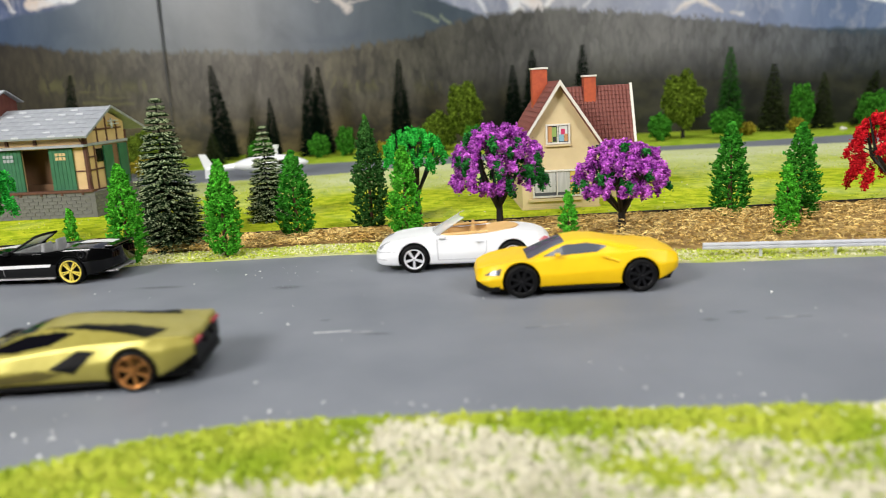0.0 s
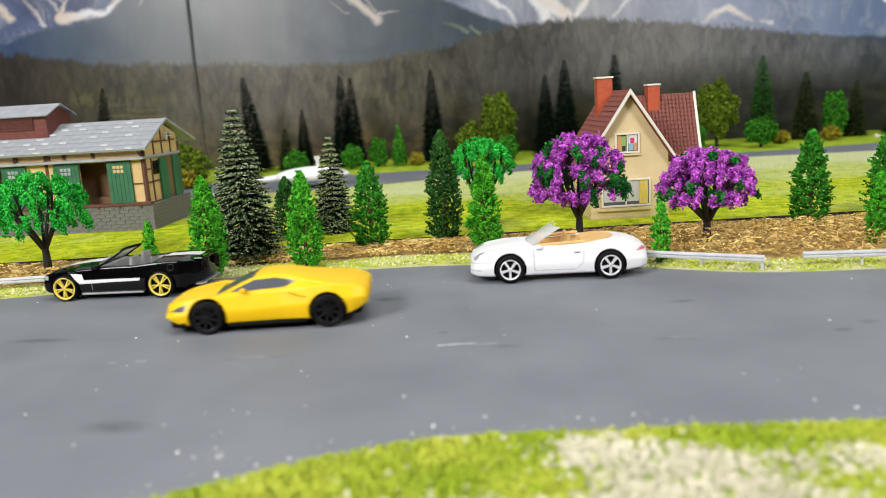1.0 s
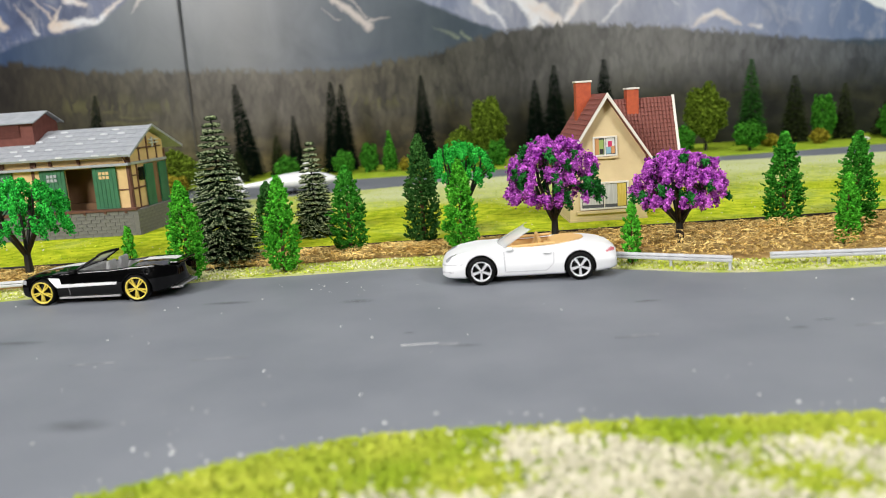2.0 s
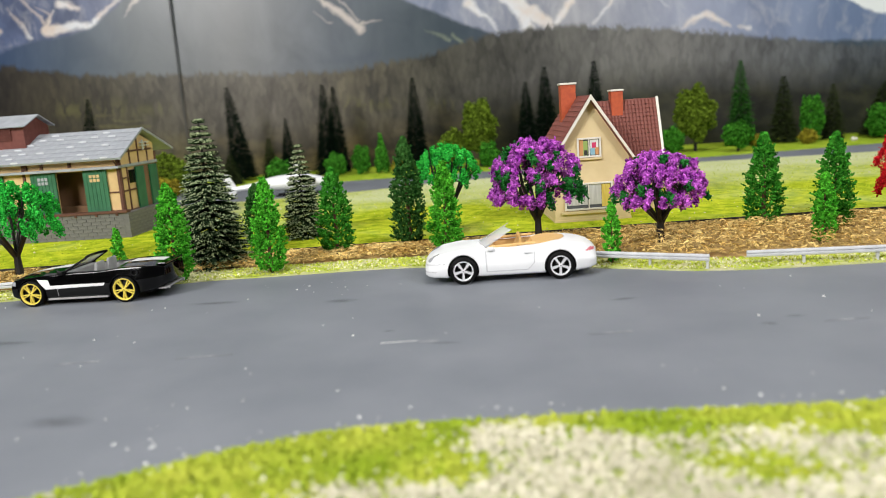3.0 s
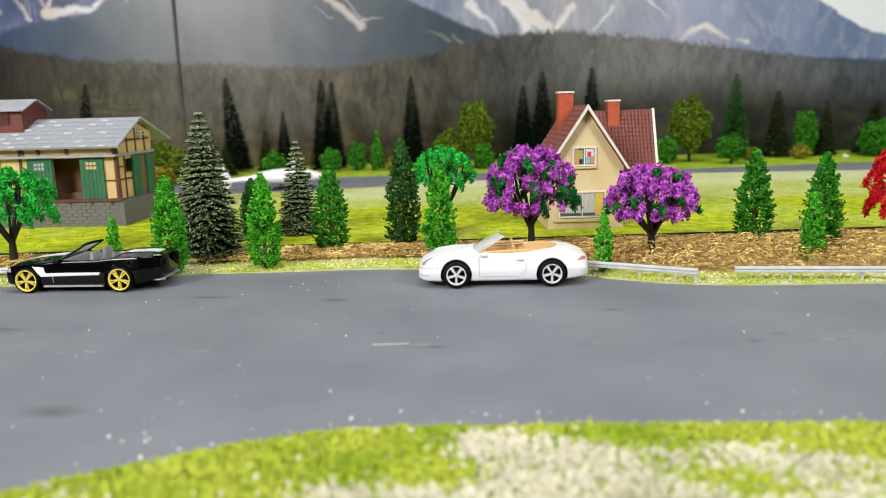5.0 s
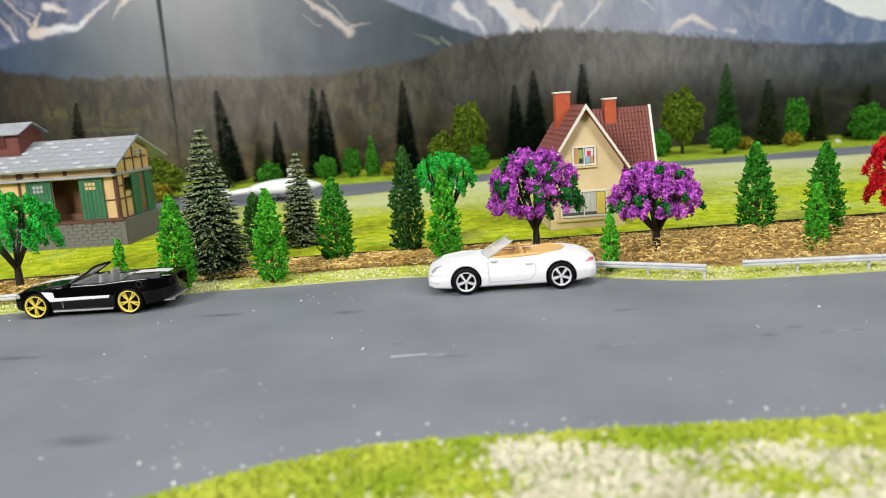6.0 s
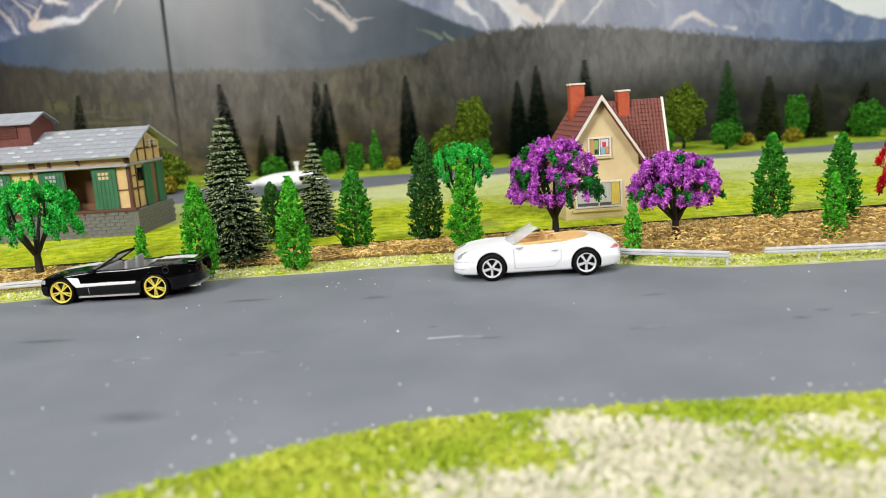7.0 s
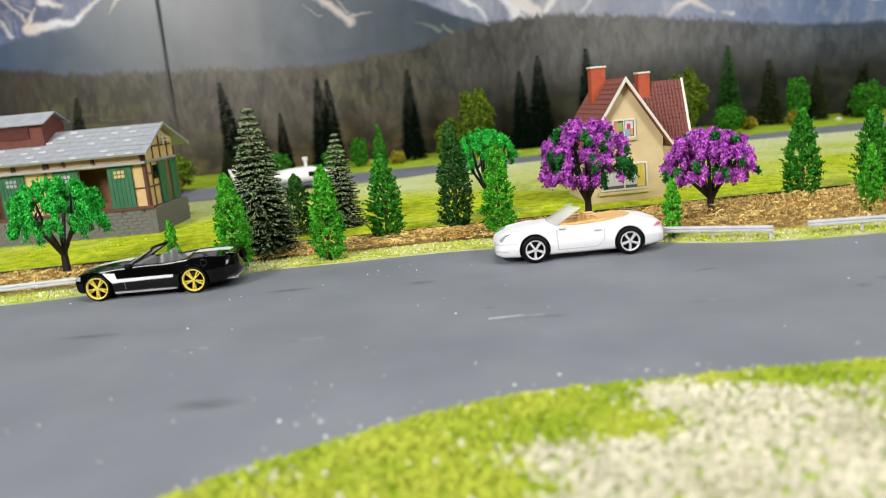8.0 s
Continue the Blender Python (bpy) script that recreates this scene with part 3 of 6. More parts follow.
def dome_tree(name, x, y, z, h, w, mats, label, seed, low=0.42, clumps=95, droop=0.5, group="trees along the roadside"):
    """A bare black trunk with forked limbs under a dome of hanging clusters. mats: (material, share, part name)."""
    t = root(name, pose(x, y, z, 0, 0, seed * 71 % 360), label, "tree", group)
    part("trunk", limbs_bm(h, w * 0.5, 7, seed, 0.24), M_TRUNK, t, "black forked plastic trunk and limbs")
    r = np.random.default_rng(seed)
    piles = {m[2]: [] for m in mats}
    for k in range(clumps):
        sx = (k + 0.5) / clumps
        a = k * 2.399963 + r.uniform(-0.2, 0.2)
        el = math.asin(max(-0.35, 1 - sx * 1.22))                          # from the top down to the rim
        R = r.uniform(0.86, 1.0) if k % 4 else r.uniform(0.5, 0.8)
        cx, cy = 0.5 * w * R * math.cos(el) * math.cos(a), 0.5 * w * R * math.cos(el) * math.sin(a)
        cz = h * (low + (0.96 - low) * (max(0.0, math.sin(el)) ** 0.8 + min(0.0, math.sin(el)) * 0.45)) * R ** 0.2
        n = int(r.integers(110, 160))
        length = h * r.uniform(0.06, 0.14) * (0.5 + droop * math.cos(el) * 1.3)
        fall = r.uniform(0, 1, n)
        g = np.stack([cx * (1 + 0.06 * fall) + r.normal(0, w * 0.019, n), cy * (1 + 0.06 * fall) + r.normal(0, w * 0.019, n), cz - fall * length + r.normal(0, h * 0.012, n)], 1)
        pick = r.uniform()
        acc = 0
        for m in mats:
            acc += m[1] * (1.0 if len(m) < 4 else (m[3] if sx > 0.55 else 1.0))
            if pick < acc:
                piles[m[2]].append(g)
                break
        else:
            piles[mats[-1][2]].append(g)
    for m in mats:
        if piles[m[2]]:
            v, f = crumbs(np.concatenate(piles[m[2]]), 0.00046)
            raw(m[2], v, f, m[0], t)
    return t


def spruce(name, x, y, z, h, w, mat, tips, label, tiers, per, seed, group="trees along the roadside", lean=0.0):
    """A bottle-brush conifer: tiers of bristly branches on a wire trunk, with pale flocked tips."""
    t = root(name, pose(x, y, z, 0, lean, seed * 47 % 360), label, "tree", group)
    part("trunk", bar_bm((0, 0, -0.001), (0, 0, h * 0.97), w * 0.035, 6, w * 0.01), M_TRUNK, t, "thin dark trunk")
    r = np.random.default_rng(seed)
    V, F, TV, TF = [], [], [], []
    nv = tv = 0
    for i in range(tiers):
        s = (i + 0.5) / tiers
        zz = h * (0.03 + 0.95 * s)
        R = 0.5 * w * ((1 - s) ** 0.74 + 0.06)
        cnt = max(6, int(per * (0.35 + 0.65 * (1 - s))))
        for k in range(cnt):
            a = math.tau * (k + r.uniform(-0.35, 0.35)) / cnt + i
            rr = R * r.uniform(0.78, 1.08)
            dz = -rr * r.uniform(0.05, 0.28)
            zb = zz + r.uniform(-0.14, 0.14) * h / tiers
            d = np.array([math.cos(a), math.sin(a), 0])
            side = np.array([-math.sin(a), math.cos(a), 0])
            wd = 0.5 * h / tiers * r.uniform(0.7, 1.1)
            A = np.array([0, 0, zb])
            B = d * rr + np.array([0, 0, zb + dz])
            mid = A * 0.4 + B * 0.6
            up = np.array([0, 0, 1.0])
            V += [A, mid + side * wd, B, mid - side * wd, mid + up * wd * 0.55, mid - up * wd * 0.5]
            F += [(nv, nv + 1, nv + 4), (nv + 1, nv + 2, nv + 4), (nv + 2, nv + 3, nv + 4), (nv + 3, nv, nv + 4), (nv + 1, nv, nv + 5), (nv + 2, nv + 1, nv + 5), (nv + 3, nv + 2, nv + 5), (nv, nv + 3, nv + 5)]
            nv += 6
            for j in range(7):                                  # needles
                p = A + (B - A) * r.uniform(0.35, 1.0)
                q = p + (d * r.uniform(0.2, 1) + side * r.uniform(-1, 1) + up * r.uniform(-0.5, 0.7)) * wd * 1.5
                o = r.normal(size=3) * wd * 0.16
                V += [p - o, p + o, q]
                F.append((nv, nv + 1, nv + 2))
                nv += 3
            if tips is not None:
                for j in range(13):
                    p = A + (B - A) * r.uniform(0.5, 1.05) + up * wd * r.uniform(0.15, 0.5) + side * wd * r.uniform(-0.7, 0.7)
                    TV.append(p)
    raw("bristles", V, F, mat, t)
    if tips is not None:
        v, f = crumbs(np.array(TV), 0.00032)
        raw("flock_coat", v, f, tips, t, "pale flocked branch tips")
    return t


thuja(-0.1600, 0.3614, 0.002, 0.0235, 0.0066, F_GREEN, "tiny bright green columnar foam tree behind the black car", 0, 1)
thuja(-0.1285, 0.3458, 0.001, 0.0450, 0.0160, F_GREEN, "bright green columnar foam tree with brown core", 0, 2)
thuja(-0.0871, 0.3517, 0.001, 0.0440, 0.0152, F_GREEN, "tall bright green columnar foam tree in dry grass", 0, 3)
thuja(-0.0600, 0.3839, 0.002, 0.0432, 0.0168, F_MID, "mid green tapered columnar foam tree", 0, 4)
thuja(-0.0236, 0.3926, 0.002, 0.0562, 0.0172, F_DARK, "tall dark green columnar foam tree", 0, 5)
thuja(-0.0054, 0.3654, 0.002, 0.0440, 0.0148, F_GREEN, "light green columnar foam tree beside a dark one", 0, 6)
thuja(0.0631, 0.3195, 0.001, 0.0255, 0.0074, F_GREEN, "small bright green columnar tree behind the guard rail", 0, 7)
thuja(0.1507, 0.3731, 0.002, 0.0465, 0.0176, F_MID, "dark green columnar foam tree on bare trunk", 0, 8)
thuja(0.1754, 0.3536, 0.002, 0.0455, 0.0164, F_MID, "tall green columnar foam tree in dry grass", 0, 9)
thuja(0.1576, 0.3283, 0.001, 0.0310, 0.0100, F_GREEN, "slim green columnar tree behind the guard rail", 0, 10)
thuja(-0.1083, 0.4278, 0.002, 0.034, 0.016, F_DARK, "small dark green foam tree on the lawn", 0, 11)
dome_tree("round_tree", -0.2157, 0.3770, 0.002, 0.0500, 0.0430, [(F_WEEP, 1.0, "crown")], "vivid green weeping model tree with black trunk", 3, 0.56, 100, 0.55)
dome_tree("round_tree", -0.0009, 0.4326, 0.002, 0.0505, 0.033, [(F_WEEP, 1.0, "crown")], "vivid green round model tree on the lawn", 5, 0.66, 70, 0.25)
LIL = [(F_LEAF, 0.17, "leaves", 2.4), (F_PURPLE, 0.9, "blossom")]
dome_tree("blossom_tree", 0.0390, 0.3673, 0.002, 0.0535, 0.0430, LIL, "round purple blossoming tree with green leaves below", 11, 0.52, 170, 0.22)
dome_tree("blossom_tree", 0.0921, 0.3478, 0.002, 0.0440, 0.0405, [(F_LEAF, 0.12, "leaves", 1.8), (F_PURPLE, 0.9, "blossom")], "purple blossoming tree with forked black trunk", 13, 0.56, 140, 0.30)
dome_tree("red_tree", 0.2276, 0.3654, 0.002, 0.052, 0.046, [(F_RED, 1.0, "crown")], "bright red foam model tree with black trunk", 17, 0.42, 100, 0.5)
spruce("spruce", -0.1206, 0.3800, 0.001, 0.0735, 0.038, F_SPRUCE, F_TIPS, "tall dark spruce with pale flocked branch tips", 23, 52, 21)
spruce("spruce", -0.0852, 0.4424, 0.002, 0.0545, 0.0265, F_SPRUCE, F_TIPS, "smaller spruce with pale flocked tips on the lawn", 18, 42, 22)

# background row in front of the print
BG = "trees in front of the backdrop"
F_BGOLIVE = foliage_material("olive_bristle", (0.010, 0.018, 0.006), (0.045, 0.060, 0.020), 0.5)
for i, (x, y, h, w, lean) in enumerate([(-0.3990, 0.915, 0.108, 0.030, 4), (-0.2390, 0.915, 0.111, 0.036, -5), (-0.1750, 0.915, 0.070, 0.024, 0), (-0.1285, 0.915, 0.106, 0.036, 0), (-0.1180, 0.925, 0.103, 0.032, 0),
                                        (-0.0240, 0.915, 0.107, 0.034, 0), (0.1070, 0.915, 0.093, 0.034, 0), (0.1300, 0.915, 0.109, 0.040, 0), (0.1880, 0.915, 0.112, 0.036, 0)]):
    ob = spruce("background_conifer", x, y, 0.002, h, w, F_BGSPRUCE, None, "dark slim bottle-brush conifer before the backdrop", 40, 40, 40 + i, BG)
    ob.matrix_world = pose(x - math.sin(radians(lean)) * h, y, 0.002, 0, lean, 0)
for i, (x, y, h, w, lean) in enumerate([(-0.1950, 0.905, 0.049, 0.024, 0), (-0.2300, 0.86, 0.036, 0.028, 0), (0.4110, 0.915, 0.079, 0.038, 0), (0.4700, 0.915, 0.066, 0.030, 0), (0.5330, 0.915, 0.067, 0.034, 14)]):
    ob = spruce("background_conifer", x, y, 0.002, h, w, F_BGOLIVE, None, "olive brown ringed bottle-brush conifer before the backdrop", 24, 36, 60 + i, BG)
    ob.matrix_world = pose(x - math.sin(radians(lean)) * h, y, 0.002, 0, lean, 0)
spruce("background_conifer", 0.3600, 0.9150, 0.002, 0.101, 0.040, foliage_material("green_bristle", (0.014, 0.07, 0.010), (0.045, 0.15, 0.025)), None, "tall green conifer before the backdrop", 34, 34, 70, BG)


def bush(x, y, h, w, mat, label, seed, trunk=0.0, cone=False):
    t = root("background_bush", pose(x, y, 0.002), label, "bush", BG)
    if trunk:
        part("trunk", bar_bm((0, 0, -0.001), (0, 0, h * 0.7), 0.0022, 6, 0.001), M_TRUNK, t, "short dark trunk")
    r = np.random.default_rng(seed)
    n = int(2300 * max(0.5, (w / 0.03)) * max(0.6, h / 0.04))
    d = r.normal(size=(n, 3))
    d /= np.linalg.norm(d, axis=1, keepdims=True)
    d *= r.uniform(0.3, 1.0, (n, 1)) ** 0.4 * (1 + 0.12 * np.sin(d[:, :1] * 7 + seed) + 0.12 * np.sin(d[:, 2:] * 9 + d[:, 1:2] * 5))
    zc = 0.5 * (h + trunk)
    if cone:
        k = 0.5 * (d[:, 2] + 1)
        d[:, :2] *= (1.15 - k)[:, None]
    c = np.stack([d[:, 0] * w / 2, d[:, 1] * w / 2, zc + d[:, 2] * (h - trunk) / 2], 1)
    v, f = crumbs(c, 0.0011)
    raw("crown", v, f, mat, t)
    return t


for i, (x, y, h, w, mat, label, trunk, cone) in enumerate([
        (0.0480, 0.8750, 0.072, 0.040, F_OLIVE, "round olive green foam tree before the backdrop", 0.014, False),
        (0.2920, 0.8750, 0.071, 0.043, F_OLIVE, "round olive foam tree with a short trunk", 0.012, False),
        (0.0190, 0.8850, 0.042, 0.034, F_OLIVE, "low olive bush before the backdrop", 0.0, False),
        (-0.1160, 0.8750, 0.026, 0.022, F_FAR, "bright green bush by the far road", 0.0, False),
        (-0.0880, 0.8850, 0.032, 0.021, F_FAR, "mid green bush by the far road", 0.0, False),
        (-0.0640, 0.8750, 0.043, 0.022, F_FAR, "bright green cone-shaped bush", 0.0, True),
        (0.0560, 0.8567, 0.027, 0.023, F_FAR, "small green bush under a round tree", 0.0, False),
        (0.3250, 0.8350, 0.031, 0.031, F_FAR, "bright green bush beside the far road", 0.004, False),
        (0.2600, 0.8550, 0.030, 0.022, F_FAR, "small green bush behind the house", 0.0, False),
        (0.3620, 0.8700, 0.014, 0.017, F_YELLOW, "low yellow bush by the far road", 0.0, False),
        (0.4180, 0.8700, 0.016, 0.018, F_YELLOW, "low yellow bush in front of conifers", 0.0, False),
        (-0.0450, 0.8700, 0.014, 0.018, F_YELLOW, "low yellow green bush", 0.0, False),
        (0.4380, 0.9000, 0.052, 0.027, F_FAR, "mid green round tree before the backdrop", 0.0, False),
        (0.5110, 0.8750, 0.040, 0.038, F_FAR, "bright green bush at the far verge", 0.0, False),
        (-0.2777, 0.7885, 0.040, 0.050, F_OLIVE, "olive rounded bush behind the goods shed", 0.0, False),
        (-0.1720, 0.8300, 0.026, 0.024, F_FAR, "bright green bush beyond the helicopter", 0.0, False),
        (-0.2700, 0.760, 0.018, 0.026, F_YELLOW, "low yellow bush behind the goods shed", 0.0, False)]):
    bush(x, y, h, w, mat, label, 100 + i, trunk, cone)

# ---- buildings ----
M_CREAM = material("cream_render", (0.72, 0.58, 0.33), 0.7, base2=(0.66, 0.52, 0.29), scale=120, bump=0.15, bump_scale=900)
M_TIMBERCREAM = material("cream_infill", (0.70, 0.49, 0.24), 0.75, base2=(0.62, 0.42, 0.20), scale=150, bump=0.2)
M_TILE = material("brown_red_roof_tile", (0.16, 0.045, 0.035), 0.6, base2=(0.24, 0.075, 0.055), scale=250, bump=0.2)
M_BARGE = material("white_trim_plastic", (0.78, 0.75, 0.68), 0.5, base2=(0.72, 0.68, 0.6), scale=200)
M_CHIM = material("orange_red_chimney", (0.52, 0.10, 0.035), 0.6, base2=(0.42, 0.075, 0.03), scale=400)
M_SLATE = material("grey_slate_plastic", (0.30, 0.32, 0.35), 0.55, base2=(0.38, 0.40, 0.43), scale=180, bump=0.2)
M_SLATE_PALE = material("pale_slate_edge", (0.62, 0.64, 0.66), 0.55)
M_BEAM = material("dark_brown_beam", (0.085, 0.032, 0.018), 0.65, base2=(0.13, 0.05, 0.028), scale=300)
M_GREEN = material("green_door_paint", (0.018, 0.115, 0.052), 0.55, base2=(0.03, 0.15, 0.07), scale=150)
M_STONE = material("grey_stone_plinth", (0.13, 0.127, 0.122), 0.85, base2=(0.19, 0.185, 0.175), scale=250, bump=0.5)
M_MORTAR = material("grey_mortar", (0.165, 0.16, 0.15), 0.9, base2=(0.14, 0.136, 0.13), scale=300)
M_CUPOLA = material("red_brown_boards", (0.13, 0.035, 0.025), 0.7, base2=(0.17, 0.05, 0.035), scale=300)
M_ROOMDARK = material("brown_interior", (0.16, 0.085, 0.04), 0.9, base2=(0.22, 0.12, 0.06), scale=60)
M_PANE = material("printed_window_pane", (0.10, 0.11, 0.12), 0.12)
M_CURTAIN_Y = material("yellow_curtain", (0.62, 0.45, 0.06), 0.8, base2=(0.75, 0.6, 0.15), scale=400, stretch=(4, 1, 0.3))
M_CURTAIN_W = material("pale_curtain", (0.62, 0.62, 0.6), 0.8, base2=(0.5, 0.5, 0.48), scale=300, stretch=(4, 1, 0.3))
M_PRINT = [material("window_print_" + n, c, 0.5) for n, c in (("orange", (0.6, 0.3, 0.12)), ("blue", (0.25, 0.45, 0.55)), ("pink", (0.6, 0.04, 0.13)), ("white", (0.7, 0.7, 0.68)), ("black", (0.03, 0.03, 0.03)), ("green", (0.3, 0.42, 0.12)))]


def roof_slab(name, ridge_a, ridge_b, eave_a, eave_b, thick, mat, parent, label=""):
    """A roof plane between a ridge and an eave, with thickness downwards."""
    bm = bmesh.new()
    p = [Vector(v) for v in (ridge_a, ridge_b, eave_b, eave_a)]
    n = (p[1] - p[0]).cross(p[3] - p[0]).normalized()
    if n.z < 0:
        n = -n
    top = [bm.verts.new(v) for v in p]
    low = [bm.verts.new(v - n * thick) for v in p]
    bm.faces.new(top)
    bm.faces.new(low[::-1])
    for i in range(4):
        bm.faces.new((top[i], low[i], low[(i + 1) % 4], top[(i + 1) % 4]))
    bmesh.ops.recalc_face_normals(bm, faces=bm.faces)
    return part(name, bm, mat, parent, label)


def tiles_on(parent, ridge_a, ridge_b, eave_a, eave_b, rows, cols, mat, name="roof_tile", lift=0.0002, thick=0.0005, overlap=1.25, gap=0.94, stagger=0.0, skip=None, arch=True):
    """Courses of tiles on a roof plane, each a small piece of its own on one shared mesh."""
    A, B, C, D = (Vector(v) for v in (ridge_a, ridge_b, eave_a, eave_b))
    ux, dn = (B - A).normalized(), (C - A).normalized()
    n = ux.cross(dn)
    if n.z < 0:
        n = -n
    W, H = (B - A).length, (C - A).length
    tw, th = W / cols * gap, H / rows * overlap
    bm = bmesh.new()
    k = 4 if arch else 1
    prof = [((i / k - 0.5) * tw, (math.sin(math.pi * i / k) * thick * 1.1 if arch else 0)) for i in range(k + 1)]
    tp = [[bm.verts.new((x, y, thick * 0.2 + z + (thick if y > 0 else 0))) for x, z in prof] for y in (0.0, th)]
    lo = [bm.verts.new((x, th, 0)) for x, z in prof]
    for i in range(k):
        bm.faces.new((tp[0][i], tp[0][i + 1], tp[1][i + 1], tp[1][i]))
        bm.faces.new((tp[1][i], tp[1][i + 1], lo[i + 1], lo[i]))
    bmesh.ops.recalc_face_normals(bm, faces=bm.faces)
    me = bpy.data.meshes.new(name)
    bm.to_mesh(me)
    bm.free()
    me.materials.append(mat)
    basis = Matrix((ux, dn, n)).transposed().to_4x4()
    r = random.Random(rows * cols)
    for j in range(rows):
        for i in range(cols):
            off = (stagger if j % 2 else 0) * W / cols
            q = A + ux * ((i + 0.5) * W / cols + off) + dn * (j * H / rows) + n * (lift + r.uniform(0, 0.00006))
            if skip and skip(q):
                continue
            ob = new(name, me)
            ob.parent = parent
            ob.matrix_local = Matrix.Translation(q) @ basis


def window(parent, x0, x1, z0, z1, y, frame_w, mullions, depth=0.0012):
    """A window with frame bars, a sill and a pane set back behind them, facing -y."""
    w = box("window", x0, x1, y - 0.0003, y + 0.0007, z0, z1, M_PANE, parent, label="small pane with printed curtains behind")
    for a, b, c, d in ((x0 - frame_w, x0, z0 - frame_w, z1 + frame_w), (x1, x1 + frame_w, z0 - frame_w, z1 + frame_w), (x0, x1, z1, z1 + frame_w), (x0, x1, z0 - frame_w, z0)):
        box("frame", a, b, y - depth, y + 0.0004, c, d, M_BARGE, w, label="cream white window frame")
    for i in range(mullions):
        xm = x0 + (x1 - x0) * (i + 1) / (mullions + 1)
        box("mullion", xm - frame_w * 0.3, xm + frame_w * 0.3, y - depth * 0.8, y - 0.0002, z0, z1, M_BARGE, w)
    return w


def house():
    t = root("model_house", pose(0, 0, 0.002), "cream gabled model house with red-brown tiled roof", "house")
    Z = -0.002                                                 # heights below are over the road
    yf, xl, xr, xm, zp, yb = 0.428, 0.0572, 0.0996, 0.0784, 0.0708, 0.482
    eave = 0.0316
    slope = (zp - eave) / (xm - 0.0526)
    out = [(xl, 0.0), (xr, 0.0), (xr, zp - slope * (xr - xm) + Z - 0.0016), (xm, zp + Z - 0.0018), (xl, zp - slope * (xm - xl) + Z - 0.0016)]
    part("wall", prism_bm(out, yf, yb), M_CREAM, t)
    box("plinth", xl - 0.0004, xr + 0.0004, yf - 0.0004, yb, -0.001, 0.0012, M_CREAM, t)
    part("wing_wall", prism_bm([(0.4590, 0), (0.484, 0), (0.484, 0.032), (0.4712, 0.0625), (0.4590, 0.032)], 0.09, 0.1268, "x"), M_CREAM, t)
    # gable roof planes run back from the front; the wing's roof runs along x
    f0, f1 = 0.4245, 0.4835
    ridge = ((xm, f0, zp + Z), (xm, f1, zp + Z))
    left = ((0.0522, f0, eave - 0.0004 + Z), (0.0522, f1, eave - 0.0004 + Z))
    right = ((0.1046, f0, eave - 0.0004 + Z), (0.1046, f1, eave - 0.0004 + Z))
    roof = roof_slab("roof", *ridge, *left, 0.0012, M_TILE, t, "red-brown moulded tile roof")
    tiles_on(roof, *ridge, *left, 15, 20, M_TILE)
    roof_slab("roof", *ridge, *right, 0.0012, M_TILE, t, "red-brown moulded tile roof")
    wr = ((xm + 0.004, 0.4706, 0.0668 + Z), (0.1272, 0.4706, 0.0668 + Z))
    we = ((xm + 0.004, 0.4585, 0.033 + Z), (0.1272, 0.4585, 0.033 + Z))
    wb = ((xm + 0.004, 0.4885, 0.033 + Z), (0.1272, 0.4885, 0.033 + Z))
    wing = roof_slab("wing_roof", *wr, *we, 0.0012, M_TILE, t, "red-brown moulded tile roof")
    roof_slab("wing_roof", *wr, *wb, 0.0012, M_TILE, t, "red-brown moulded tile roof")
    tiles_on(wing, *wr, *we, 14, 21, M_TILE, skip=lambda q: q.z < zp + Z - slope * (q.x - xm) - 0.002 and q.x < 0.1)
    part("ridge_cap", bar_bm((wr[0][0], 0.4706, wr[0][2]), (0.1272, 0.4706, wr[0][2]), 0.0006, 6), M_TILE, t)
    # white barge boards
    for sx, ex in ((-1, 0.0518), (1, 0.1050)):
        z1 = eave - 0.0008 + Z
        bm = prism_bm([(xm, zp + Z + 0.0008), (ex, z1 + 0.0006), (ex, z1 - 0.0014), (xm, zp + Z - 0.0020)], f0 - 0.0014, f0 - 0.0002)
        part("barge_board", bm, M_BARGE, t, "white barge board on the gable")
    for ya, za, yb2, zb2 in ((0.4706, 0.0668, 0.4580, 0.0325), (0.4706, 0.0668, 0.489, 0.0325)):
        bm = prism_bm([(ya, za + Z + 0.0012), (yb2, zb2 + Z + 0.0004), (yb2, zb2 + Z - 0.0016), (ya, za + Z - 0.0016)], 0.1272, 0.1288, "x")
        part("barge_board", bm, M_BARGE, t, "white barge board on the wing")
    for x0, x1, y0, y1, z0, z1 in ((0.0680, 0.0766, 0.4565, 0.4635, 0.045, 0.0780), (0.0998, 0.1066, 0.4665, 0.4735, 0.058, 0.0725)):
        c = box("chimney", x0, x1, y0, y1, z0 + Z, z1 + Z, M_CHIM, t, 0.0002, "orange-red brick chimney")
        box("chimney_cap", x0 - 0.0006, x1 + 0.0006, y0 - 0.0006, y1 + 0.0006, z1 + Z, z1 + Z + 0.0011, M_BARGE, c, 0.0002, "white chimney cap")
        for k in range(1, int((z1 - z0) / 0.0022)):
            box("course", x0 - 0.00006, x1 + 0.00006, y0 - 0.00006, y1 + 0.00006, z1 + Z - 0.0022 * k, z1 + Z - 0.0022 * k + 0.0018, M_CHIM, c)
    w = window(t, 0.0716, 0.0830, 0.0384 + Z, 0.0474 + Z, yf, 0.0009, 1)
